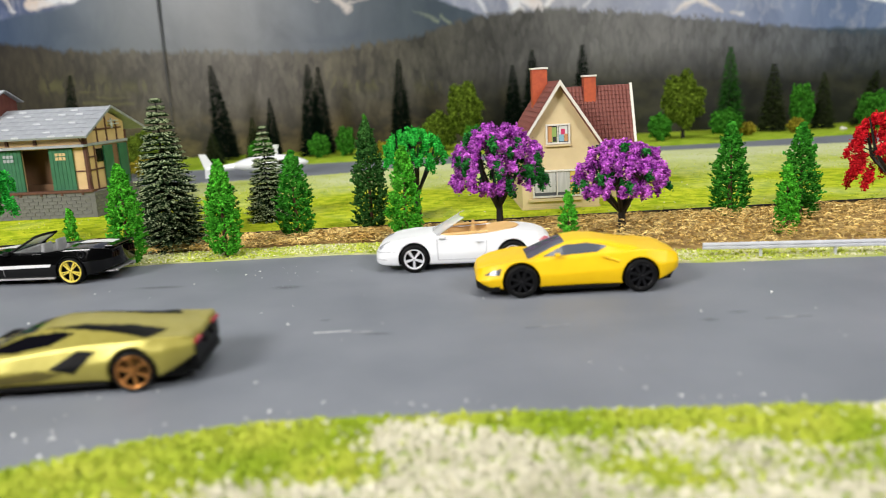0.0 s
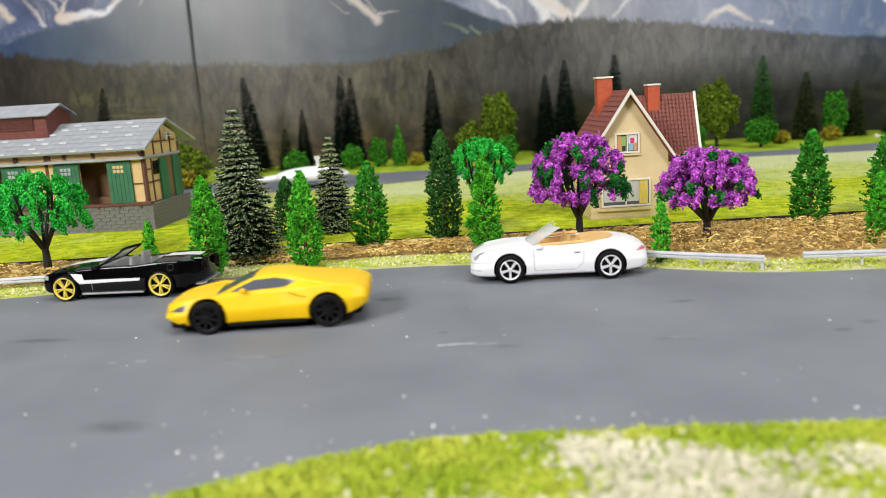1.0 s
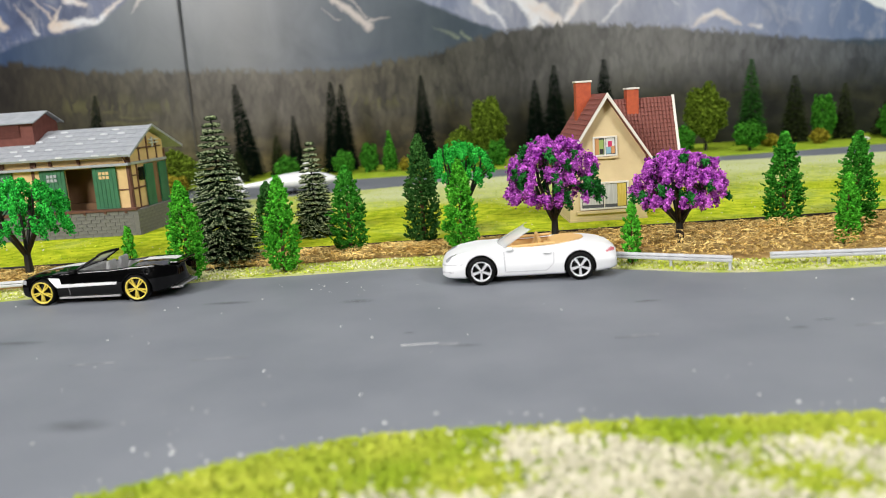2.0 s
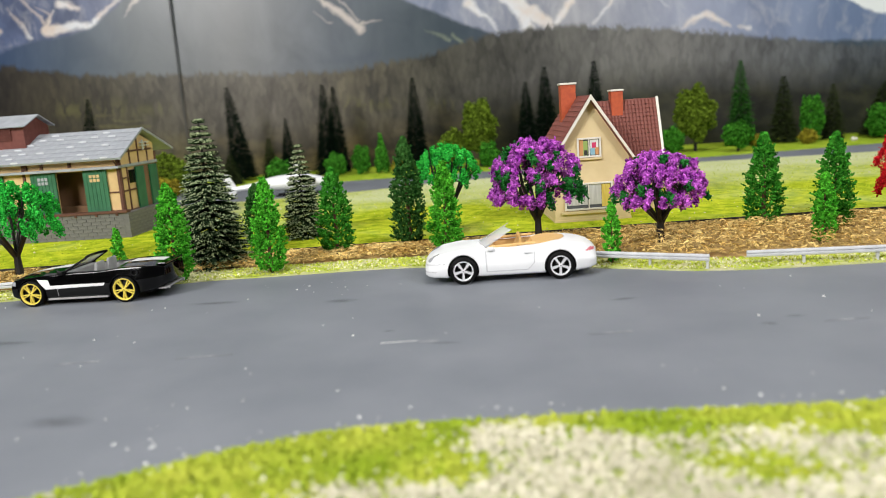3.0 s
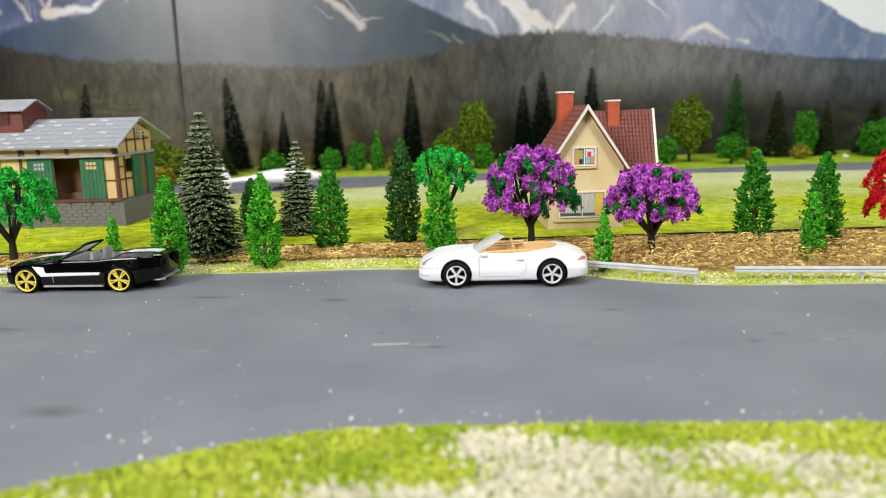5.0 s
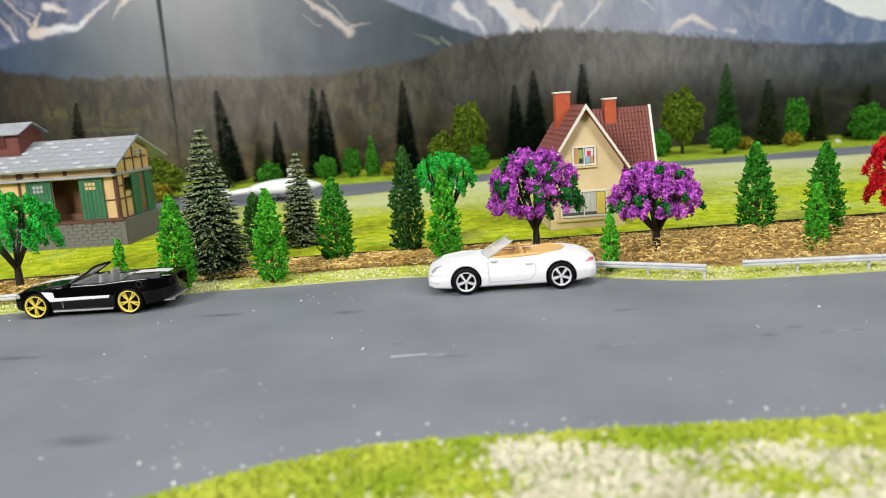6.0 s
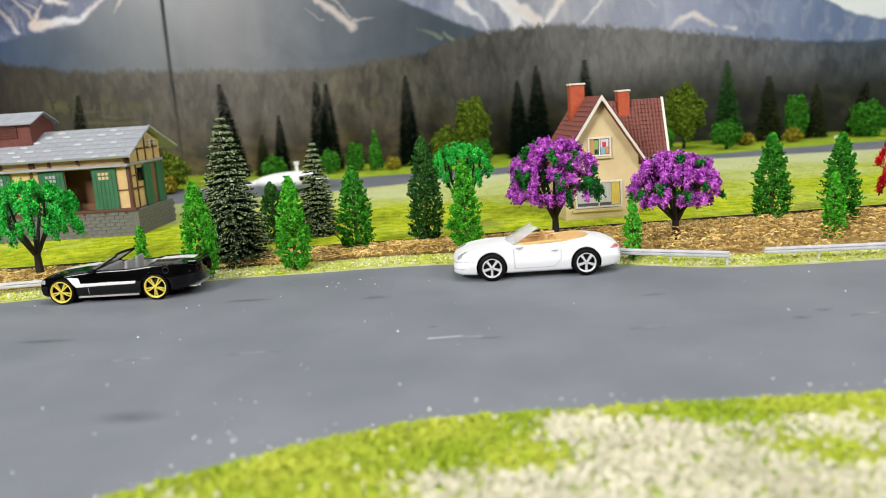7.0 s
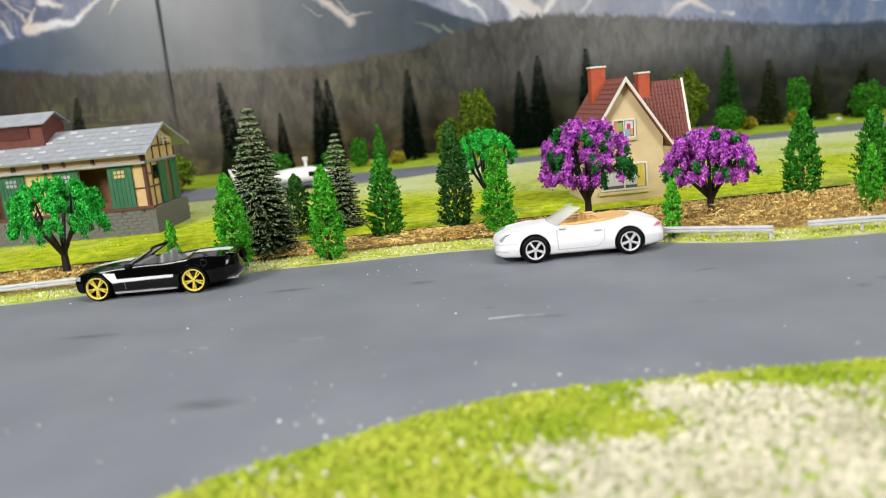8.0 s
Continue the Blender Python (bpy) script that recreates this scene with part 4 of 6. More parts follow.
    for i, (a, b, c, d) in enumerate(((0.0718, 0.0741, 0.0386, 0.0472), (0.0741, 0.0766, 0.0386, 0.0465), (0.0780, 0.0826, 0.042, 0.0472), (0.0790, 0.0812, 0.0425, 0.0455), (0.0780, 0.0806, 0.0388, 0.0425), (0.0808, 0.0826, 0.0388, 0.0428), (0.0745, 0.0764, 0.0388, 0.0415))):
        box("curtain_print", a, b, yf - 0.00040 - 0.00002 * i, yf - 0.0002, c + Z, d + Z, M_PRINT[(0, 5, 3, 2, 1, 0, 4)[i]], w, label="coloured printed curtain")
    box("sill", 0.0704, 0.0842, yf - 0.0016, yf, 0.0362 + Z, 0.0372 + Z, M_CREAM, t, 0.0001)
    w = window(t, 0.0638, 0.0888, 0.0094 + Z, 0.0226 + Z, yf, 0.0009, 1)
    box("curtain", 0.0836, 0.0884, yf - 0.0005, yf - 0.0002, 0.0098 + Z, 0.0224 + Z, M_CURTAIN_Y, w, label="yellow curtain")
    box("curtain", 0.0766, 0.0834, yf - 0.00042, yf - 0.0002, 0.0112 + Z, 0.0224 + Z, M_CURTAIN_W, w, label="pale curtain")
    box("curtain", 0.0642, 0.0756, yf - 0.00042, yf - 0.0002, 0.0112 + Z, 0.0224 + Z, M_CURTAIN_W, w, label="pale curtain")
    box("sill", 0.0608, 0.0905, yf - 0.0018, yf, 0.0064 + Z, 0.0080 + Z, M_CREAM, t, 0.0001)
    return t


def station():
    """Half-timbered goods shed: origin at the front right wall corner on the lawn."""
    t = root("goods_shed", pose(-0.2085, 0.4985, 0.002, 0, 0, -4), "half-timbered cream goods shed with grey slate roof", "building")
    Z = -0.002
    X0, D = -0.22, 0.056
    # walls, with the door openings left open
    def front(x0, x1, z0, z1, name="wall", mat=M_TIMBERCREAM, y0=0.0, y1=0.0015):
        return box(name, x0, x1, y0, y1, z0 + Z, z1 + Z, mat, t)
    openings = [(-0.0425, -0.0235), (-0.111, -0.092), (-0.18, -0.161)]
    xs = [0.0]
    for a, b in openings:
        front(b, xs[-1], 0.0175, 0.0455)
        xs.append(a)
    front(X0, xs[-1], 0.0175, 0.0455)
    front(X0, 0.0, 0.0455, 0.0552)
    box("floor", X0, -0.0015, 0.0016, D - 0.0016, 0.016 + Z, 0.0175 + Z, M_ROOMDARK, t)
    box("back_wall", X0, -0.0015, D - 0.0015, D, 0.0175 + Z, 0.06 + Z, M_TIMBERCREAM, t)
    box("inner_wall", X0, -0.0016, 0.016, 0.017, 0.0175 + Z, 0.058 + Z, M_ROOMDARK, t, label="dark brown boarded inside wall")
    box("bench", -0.05, -0.018, 0.012, 0.0158, 0.0175 + Z, 0.0225 + Z, M_ROOMDARK, t)
    gz = 0.0705
    part("gable_wall", prism_bm([(0.0016, 0.0175 + Z), (D - 0.0016, 0.0175 + Z), (D - 0.0016, 0.0600 + Z), (0.0315, gz - 0.003 + Z), (0.0016, 0.0545 + Z)], -0.0015, 0.0, "x"), M_TIMBERCREAM, t)
    # timber frame, standing proud
    def beam(x0, x1, z0, z1, y0=-0.0006, y1=0.0006):
        box("beam", x0, x1, y0, y1, z0 + Z, z1 + Z, M_BEAM, t)
    for x in (-0.0018, -0.064, -0.084, -0.133, -0.153, -0.2):
        beam(x, x + 0.0018, 0.0175, 0.0545 if x < -0.01 else 0.0555)
    beam(-0.0115, -0.002, 0.0306, 0.0314)
    beam(-0.0105, -0.002, 0.0175, 0.0186)
    beam(-0.084, -0.064, 0.0306, 0.0316)
    for x in (-0.033, -0.0515, -0.062, -0.083, -0.11, -0.14, -0.17):
        beam(x, x + 0.0018, 0.0485, 0.0545, -0.0012, 0.0004)
    box("canopy_beam", X0, 0.0015, -0.0045, -0.0005, 0.0462 + Z, 0.0478 + Z, M_SLATE, t, 0.0002, "grey brown canopy beam over the doors")
    for y0, y1, z0, z1 in ((0.0, 0.0018, 0.0175, 0.0555), (0.054, 0.056, 0.0175, 0.054), (0.0018, 0.054, 0.0462, 0.0476), (0.006, 0.05, 0.0555, 0.0566), (0.009, 0.0102, 0.0175, 0.0465), (0.0018, 0.0195, 0.0306, 0.0316),
                           (0.0018, 0.0195, 0.0175, 0.0186), (0.015, 0.0162, 0.0476, 0.0605), (0.028, 0.0292, 0.0476, 0.0675), (0.042, 0.0432, 0.0476, 0.0605), (0.0018, 0.009, 0.039, 0.0398)):
        box("beam", -0.0004, 0.0006, y0, y1, z0 + Z, z1 + Z, M_BEAM, t)
    box("gable_beam", -0.0003, 0.0012, 0.001, 0.056, 0.0462 + Z, 0.0480 + Z, M_SLATE, t, 0.0002)
    box("gable_window", 0.0002, 0.0007, 0.0115, 0.019, 0.0355 + Z, 0.044 + Z, M_SMOKE, t, label="small dark window")
    # sliding doors
    def door(x0, x1, y):
        d = box("door", x0, x1, y - 0.0011, y - 0.0001, 0.018 + Z, 0.0458 + Z, M_GREEN, t, 0.0001, "green boarded sliding door")
        n = max(3, int((x1 - x0) / 0.0022))
        for i in range(n):
            a = x0 + (x1 - x0) * i / n
            box("plank", a + 0.0001, a + (x1 - x0) / n - 0.0001, y - 0.0014, y - 0.0010, 0.0184 + Z, 0.0454 + Z, M_GREEN, d)
        xm = (x0 + x1) / 2
        for i in range(3):
            for j in range(2):
                box("pane", xm - 0.0035 + i * 0.0024, xm - 0.0035 + i * 0.0024 + 0.0018, y - 0.0017, y - 0.0012, 0.0385 + j * 0.0026 + Z, 0.0385 + j * 0.0026 + 0.0019 + Z, M_TIMBERCREAM if x0 > -0.03 else M_SLATE, d, label="small square pane")
    for a, b in ((-0.0238, -0.0085), (-0.0585, -0.0420), (-0.0925, -0.0765), (-0.128, -0.1105)):
        door(a, b, -0.0002)
    for y0, y1 in ((0.0195, 0.0315), (0.0405, 0.0525)):
        box("door", 0.0007, 0.0018, y0, y1, 0.018 + Z, 0.0455 + Z, M_GREEN, t, 0.0001, "green boarded side door")
    box("doorway", 0.0001, 0.0006, 0.0315, 0.0405, 0.018 + Z, 0.0455 + Z, M_ROOMDARK, t, label="dark open doorway")
    # plinth of stone courses, platform
    box("plinth", X0, 0.0042, -0.0048, D + 0.002, -0.003, 0.0160, M_MORTAR, t)
    r = random.Random(4)
    bw, bh = 0.0062, 0.00225
    mb = box_bm(-bw / 2 + 0.0002, bw / 2 - 0.0002, 0, 0.0004, -bh / 2 + 0.00012, bh / 2 - 0.00012)
    stone = part("stone", mb, M_STONE, t)
    sme = stone.data
    stone.matrix_local = pose(-0.001, -0.0051, 0.0012)
    for j in range(7):
        for i in range(18):
            x = 0.001 - (i + (0.5 if j % 2 else 0)) * bw
            if i == 0 and j % 2 == 0:
                continue
            ob = new("stone", sme)
            ob.parent = t
            ob.matrix_local = pose(x, -0.0051 - r.uniform(0, 0.00012), 0.0012 + j * bh)
        for i in range(10):
            ob = new("stone", sme)
            ob.parent = t
            ob.matrix_local = pose(0.0045 + r.uniform(0, 0.0001), -0.003 + (i + (0.5 if j % 2 else 0)) * bw, 0.0012 + j * bh, 0, 0, 90)
    box("platform", X0, 0.0035, -0.0060, 0.0, 0.0160, 0.0175, M_BEAM, t, 0.0001, "brown boarded loading platform")
    for i in range(14):
        x = -0.004 - i * 0.0135
        box("bracket", x, x + 0.0014, -0.0058, -0.0048, 0.0146, 0.0160, M_BEAM, t)
    # roof
    ra, rb = (X0, 0.0315, gz + Z), (0.0035, 0.0315, gz + Z)
    ea, eb = (X0, -0.0062, 0.0527 + Z), (0.0035, -0.0062, 0.0527 + Z)
    ba, bb = (X0, 0.0790, 0.0545 + Z), (0.0035, 0.0790, 0.0545 + Z)
    rf = roof_slab("roof", ra, rb, ea, eb, 0.0009, M_SLATE, t, "grey moulded slate roof")
    roof_slab("roof", ra, rb, ba, bb, 0.0009, M_SLATE, t, "grey moulded slate roof")
    tiles_on(rf, ra, rb, ea, eb, 7, 19, M_SLATE, "slate", 0.00005, 0.00035, 1.0, 0.985, 0.5, arch=False, skip=lambda q: q.x > 0.0)
    A, C = Vector(ra), Vector(ea)
    for j in range(7):
        for i in range(10):
            if r.random() < 0.5:
                continue
            p = A + (C - A) * ((j + 0.95) / 7)
            x = -0.004 - i * 0.0117 - (0.0058 if j % 2 else 0)
            box("slate_edge", x - 0.0045, x, p.y - 0.0003, p.y + 0.0003, p.z + 0.0004, p.z + 0.0013, M_SLATE_PALE, t, label="short pale edge of a slate")
    for y0, z0, y1, z1 in ((0.0315, gz, -0.0064, 0.0527), (0.0315, gz, 0.0792, 0.0545)):
        bm = prism_bm([(y0, z0 + Z + 0.0006), (y1, z1 + Z + 0.0006), (y1, z1 + Z - 0.001), (y0, z0 + Z - 0.001)], 0.0036, 0.0046, "x")
        part("barge_board", bm, M_SLATE, t)
    part("bracket", bar_bm((-0.001, -0.0002, 0.047 + Z), (-0.001, -0.0055, 0.0520 + Z), 0.0006, 4), M_BEAM, t)
    # signal bracket on the gable
    for z in (0.0585, 0.0605):
        box("sign_bar", 0.0012, 0.0022, 0.030, 0.044, z + Z, z + 0.0006 + Z, M_SLATE_PALE, t)
    box("sign_bar", 0.0012, 0.0022, 0.034, 0.0348, 0.0560 + Z, 0.0625 + Z, M_SLATE_PALE, t)
    # roof cupola
    c = box("cupola", -0.135, -0.067, 0.014, 0.044, 0.058 + Z, 0.0768 + Z, M_CUPOLA, t, label="red-brown louvred roof lantern")
    part("gable", prism_bm([(0.014, 0.0768 + Z), (0.044, 0.0768 + Z), (0.029, 0.0830 + Z)], -0.0675, -0.067, "x"), M_CUPOLA, c)
    for i in range(5):
        box("louvre", -0.129, -0.0755, 0.0128, 0.0139, 0.0682 + i * 0.0016 + Z, 0.0690 + i * 0.0016 + Z, M_CUPOLA, c)
    roof_slab("cupola_roof", (-0.137, 0.029, 0.0842 + Z), (-0.0640, 0.029, 0.0842 + Z), (-0.137, 0.0105, 0.0768 + Z), (-0.0640, 0.0105, 0.0768 + Z), 0.0007, M_SLATE, c, "grey lantern roof")
    roof_slab("cupola_roof", (-0.137, 0.029, 0.0842 + Z), (-0.0640, 0.029, 0.0842 + Z), (-0.137, 0.0475, 0.0768 + Z), (-0.0640, 0.0475, 0.0768 + Z), 0.0007, M_SLATE, c, "grey lantern roof")
    return t


house()
station()


# ---- guard rails ----
M_RAIL = material("pale_grey_rail_plastic", (0.52, 0.53, 0.55), 0.4, base2=(0.6, 0.61, 0.63), scale=200)


def guard_rail(pts, posts, top, label):
    """A W-section rail along points, on posts at given shares of its length."""
    a, b = Vector((*pts[0], 0)), Vector((*pts[1], 0))
    L = (b - a).length
    yaw = math.degrees(math.atan2(b.y - a.y, b.x - a.x))
    t = root("guard_rail", pose(a.x, a.y, 0.0005, 0, 0, yaw), label, "guard rail", "guard rails along the road")
    z = top
    prof = [(0.0, z), (-0.0007, z - 0.0003), (-0.0008, z - 0.0009), (-0.0002, z - 0.0013), (-0.0008, z - 0.0017), (-0.0007, z - 0.0024), (0.0, z - 0.0027), (0.0005, z - 0.0027), (0.0005, z)]
    part("beam", prism_bm(prof, 0, L, "x"), M_RAIL, t)
    for s in posts:
        box("post", s * L - 0.0005, s * L + 0.0005, 0.0004, 0.0013, -0.001, z - 0.0002, M_RAIL, t, 0.0001)


guard_rail([(0.042, 0.3255), (0.0955, 0.2955)], (0.2, 0.62, 0.985), 0.0060, "pale grey plastic guard rail behind the white car")
guard_rail([(0.111, 0.2975), (0.245, 0.2775)], (0.16, 0.36, 0.56, 0.76, 0.98), 0.0060, "long pale grey plastic guard rail on posts")
guard_rail([(-0.33, 0.339), (-0.173, 0.346)], (0.1, 0.35, 0.6, 0.86), 0.0055, "pale grey plastic guard rail by the black car")


# ---- helicopter on the far road ----
def helicopter():
    M = material("white_helicopter_plastic", (0.8, 0.81, 0.83), 0.3, coat=0.3)
    t = root("helicopter", pose(-0.132, 0.70, 0.0018, 0, 0, 4), "white toy helicopter parked on the far road", "helicopter")
    bm = bmesh.new()
    bmesh.ops.create_uvsphere(bm, u_segments=24, v_segments=14, radius=1)
    for v in bm.verts:
        x, y, z = v.co
        k = 1.0 if x > 0 else 1.25
        v.co = Vector((x * 0.030 * k, y * 0.0105, 0.0105 + z * (0.0085 if z > 0 else 0.0065) * (1 if x < 0.3 else 1 - 0.45 * (x - 0.3))))
    for f in bm.faces:
        f.smooth = True
    part("fuselage", bm, M, t)
    part("tail_boom", bar_bm((-0.022, 0, 0.0115), (-0.060, 0, 0.0085), 0.0038, 10, 0.0018), M, t)
    part("tail_fin", prism_bm([(-0.052, 0.0085), (-0.060, 0.0225), (-0.066, 0.0228), (-0.0615, 0.0085), (-0.062, 0.001), (-0.0575, 0.001)], -0.0007, 0.0007), M, t, "white swept tail fin")
    part("rotor_mast", bar_bm((0.002, 0, 0.017), (0.002, 0, 0.025), 0.0016, 8), M, t)
    part("rotor_hub", bar_bm((0.002, 0, 0.0245), (0.002, 0, 0.0275), 0.0026, 10), M, t)
    for s in (-1, 1):
        part("skid", bar_bm((-0.018, s * 0.009, 0.0007), (0.02, s * 0.009, 0.0007), 0.0007, 6), M_DARK, t, "dark landing skid")
        for x in (-0.01, 0.012):
            part("strut", bar_bm((x, s * 0.009, 0.0007), (x, s * 0.006, 0.0065), 0.0005, 6), M_DARK, t)
        box("side_window", 0.004, 0.018, s * 0.0098 - 0.0006, s * 0.0098 + 0.0006, 0.0105, 0.0148, M_SMOKE, t, 0.0003, "dark side window")


helicopter()

# a thin cable hanging in front of the print
cb = bmesh.new()
cpts = [(-0.3105, 0.262), (-0.3125, 0.222), (-0.3125, 0.142), (-0.3120, 0.075), (-0.3120, 0.02), (-0.3120, 0.002)]
for (xa, za), (xb, zb) in zip(cpts[:-1], cpts[1:]):
    bar_bm((xa, 0.986, za), (xb, 0.986, zb), 0.0005 + 0.0065 * max(0, za - 0.07), 6, 0.0005 + 0.0065 * max(0, zb - 0.07), cb)
cab = part("cable", cb, material("dark_cable", (0.05, 0.052, 0.06), 0.5), None)
tagged(cab, "thin dark cable hanging in front of the backdrop", "cable")

# ---- road marks and specks ----
M_MARK = material("faded_road_paint", (0.42, 0.43, 0.44), 0.7, base2=(0.75, 0.75, 0.74), scale=160, sharp=(0.45, 0.6))
M_MARKF = material("worn_faint_road_paint", (0.185, 0.198, 0.215), 0.7, base2=(0.34, 0.35, 0.36), scale=160, sharp=(0.45, 0.65))
for x0, x1, y, mat in ((-0.0300, -0.0188, 0.2304, M_MARK), (-0.0188, -0.0125, 0.2288, M_MARKF), (-0.0930, -0.0755, 0.2300, M_MARKF), (-0.1310, -0.1170, 0.2328, M_MARKF), (0.0330, 0.0460, 0.2244, M_MARKF), (0.1020, 0.1160, 0.2208, M_MARKF), (0.165, 0.178, 0.218, M_MARKF)):
    ob = box("road_mark", x0, x1, y - 0.0005, y + 0.0005, 0.00005, 0.00018, mat, None, m=None)
    tagged(ob, "short worn white dash painted on the road", "road marking", "worn dashes along the road")
rs = random.Random(31)
STAINS = [(-0.107, 0.184, 0.011, 0.0050), (-0.0485, 0.289, 0.0075, 0.004), (0.0865, 0.222, 0.0035, 0.0022), (0.097, 0.228, 0.004, 0.002), (-0.0105, 0.2262, 0.006, 0.0016), (-0.163, 0.262, 0.014, 0.003), (-0.10, 0.30, 0.012, 0.003), (0.053, 0.262, 0.006, 0.002), (-0.028, 0.243, 0.0025, 0.0014)]


def stain_material():
    m = material("soft_oily_stain", (0.07, 0.075, 0.082), 0.5, base2=(0.10, 0.105, 0.115), scale=150)
    nt = m.node_tree
    b = nt.nodes["Principled BSDF"]
    tc = nt.nodes.new("ShaderNodeTexCoord")
    g = nt.nodes.new("ShaderNodeTexGradient")
    g.gradient_type = "SPHERICAL"
    n = nt.nodes.new("ShaderNodeTexNoise")
    n.inputs["Scale"].default_value, n.inputs["Detail"].default_value = 2.2, 5
    mu = nt.nodes.new("ShaderNodeMath")
    mu.operation = "MULTIPLY"
    r = nt.nodes.new("ShaderNodeMapRange")
    r.inputs[1].default_value, r.inputs[2].default_value, r.inputs[4].default_value = 0.02, 0.6, 0.38
    nt.links.new(tc.outputs["Object"], g.inputs[0])
    nt.links.new(tc.outputs["Object"], n.inputs["Vector"])
    nt.links.new(g.outputs["Fac"], mu.inputs[0])
    nt.links.new(n.outputs["Fac"], mu.inputs[1])
    nt.links.new(mu.outputs[0], r.inputs[0])
    nt.links.new(r.outputs[0], b.inputs["Alpha"])
    return m


M_SOFT = stain_material()
for x, y, a, b_ in STAINS:
    bm = bmesh.new()
    bmesh.ops.create_circle(bm, cap_ends=True, segments=24, radius=1)
    ob = part("road_stain", bm, M_SOFT, None)
    ob.matrix_world = pose(x, y, 0.00012, 0, 0, rs.uniform(-8, 8)) @ Matrix.Diagonal((a, b_, 1, 1))
    tagged(ob, "dark oily stain on the grey road", "stain", "stains on the road")
KNOWN = [(0.039, 0.202), (-0.080, 0.177), (-0.020, 0.176), (0.052, 0.187), (0.023, 0.258)]
sp = [(x, y) for x, y in KNOWN] + [(rs.uniform(-0.2, 0.2), 0.172 + (0.33 - 0.172) * rs.random() ** 1.3) for _ in range(60)] + [(rs.gauss(-0.055, 0.02), rs.gauss(0.315, 0.01)) for _ in range(16)]
sp += [(x, y + rs.uniform(0.001, 0.012)) for x, y in VERGE if x > -0.11 and rs.random() < 0.8] + [(-0.078 + rs.gauss(0, 0.002), 0.168 + rs.gauss(0, 0.005)) for _ in range(6)] + [(rs.uniform(-0.14, -0.05), rs.uniform(0.15, 0.2)) for _ in range(8)]
pts = np.array([(x, y, 0.00018) for x, y in sp if y > 0.13])
v, f = crumbs(pts, 0.00034)
v[:, 2] = 0.0001 + np.abs(v[:, 2] - 0.00018)
ob = raw("road_specks", v, f, material("white_flock_speck", (0.8, 0.8, 0.78), 0.8, island=0.35), None)
tagged(ob, "white flock specks scattered over the road", "specks", kind="stuff")

# ---- dry straw strip and flock ----
def line_y(line, x):
    xs = np.array([p[0] for p in line])
    ys = np.array([p[1] for p in line])
    return np.interp(x, xs, ys)


def straw():
    r = np.random.default_rng(5)
    n = 40000
    x = r.uniform(-0.34, 0.36, n)
    front_y = line_y(ROAD_FAR, x) + np.interp(x, [-0.3, -0.16, -0.05, 0.03, 0.06, 0.36], [0.02, 0.018, 0.022, 0.022, 0.018, 0.016])
    back_y = np.full(n, LAWN_FRONT - 0.001)
    s = r.uniform(0, 1, n)
    y = front_y + (back_y - front_y) * s
    hill = np.interp(x, [-0.3, -0.1, 0.02, 0.08, 0.36], [0.002, 0.0025, 0.003, 0.006, 0.007]) * np.sin(np.clip(s * 1.1 + 0.1, 0, 1) * math.pi) ** 0.6
    z = 0.0014 + hill * (0.45 + 0.85 * r.uniform(0, 1, n)) + 0.0006 * np.sin(x * 260) * np.sin(y * 310)
    z = np.maximum(z, 0.0008)
    a = r.uniform(0, math.tau, n)
    L = r.uniform(0.0018, 0.0042, n)
    turn = r.normal(0, 1.6, n)
    V, F = [], []
    for i in range(n):
        wid = r.uniform(0.00014, 0.00038)
        rise, tip = r.uniform(-0.1, 1.5), r.uniform(-0.9, 0.9)
        p = np.array([x[i], y[i], z[i]])
        k = len(V)
        for j in range(5):
            u = j / 4
            h = a[i] + turn[i] * u
            if j:
                p = p + np.array([math.cos(h), math.sin(h) * 0.8, rise * (1 - 1.9 * u)]) * L[i] * 0.25
            p[2] = max(p[2], 0.0007)
            side = np.array([-math.sin(h), math.cos(h), tip]) * wid * (1 - 0.65 * u)
            V += [p - side, p + side]
        F += [(k + 2 * q, k + 2 * q + 1, k + 2 * q + 3, k + 2 * q + 2) for q in range(4)]
    ob = raw("dry_straw", V, F, material("dry_straw_fibre", (0.46, 0.29, 0.08), 0.8, base2=(0.80, 0.60, 0.23), scale=90, island=0.5, spec=0.2), None)
    tagged(ob, "tangled golden brown dry straw strip under the trees", "straw", kind="stuff")
    # a low brown bed under the straw
    gx = np.linspace(-0.36, 0.38, 220)
    V, F = [], []
    for i, xx in enumerate(gx):
        fy = float(line_y(ROAD_FAR, xx)) + float(np.interp(xx, [-0.3, -0.16, -0.05, 0.03, 0.06, 0.36], [0.02, 0.018, 0.022, 0.022, 0.018, 0.016]))
        hh = float(np.interp(xx, [-0.3, -0.1, 0.02, 0.08, 0.36], [0.002, 0.0025, 0.003, 0.006, 0.007]))
        by = LAWN_FRONT + 0.0005
        for j in range(9):
            s = j / 8
            V.append((xx, fy + (by - fy) * s, 0.0004 + hh * 0.40 * math.sin(math.pi * min(1, s * 1.0)) ** 0.7 * (0.8 + 0.3 * math.sin(xx * 190 + j))))
    for i in range(len(gx) - 1):
        for j in range(8):
            k = i * 9 + j
            F.append((k, k + 9, k + 10, k + 1))
    ob = raw("straw_bed", V, F, material("brown_earth_bed", (0.22, 0.13, 0.035), 0.9, base2=(0.50, 0.34, 0.12), scale=160, detail=6, bump=0.8, bump_scale=900), None, smooth=True)
    tagged(ob, "brown earth bed under the dry straw", "ground", kind="structure")


straw()


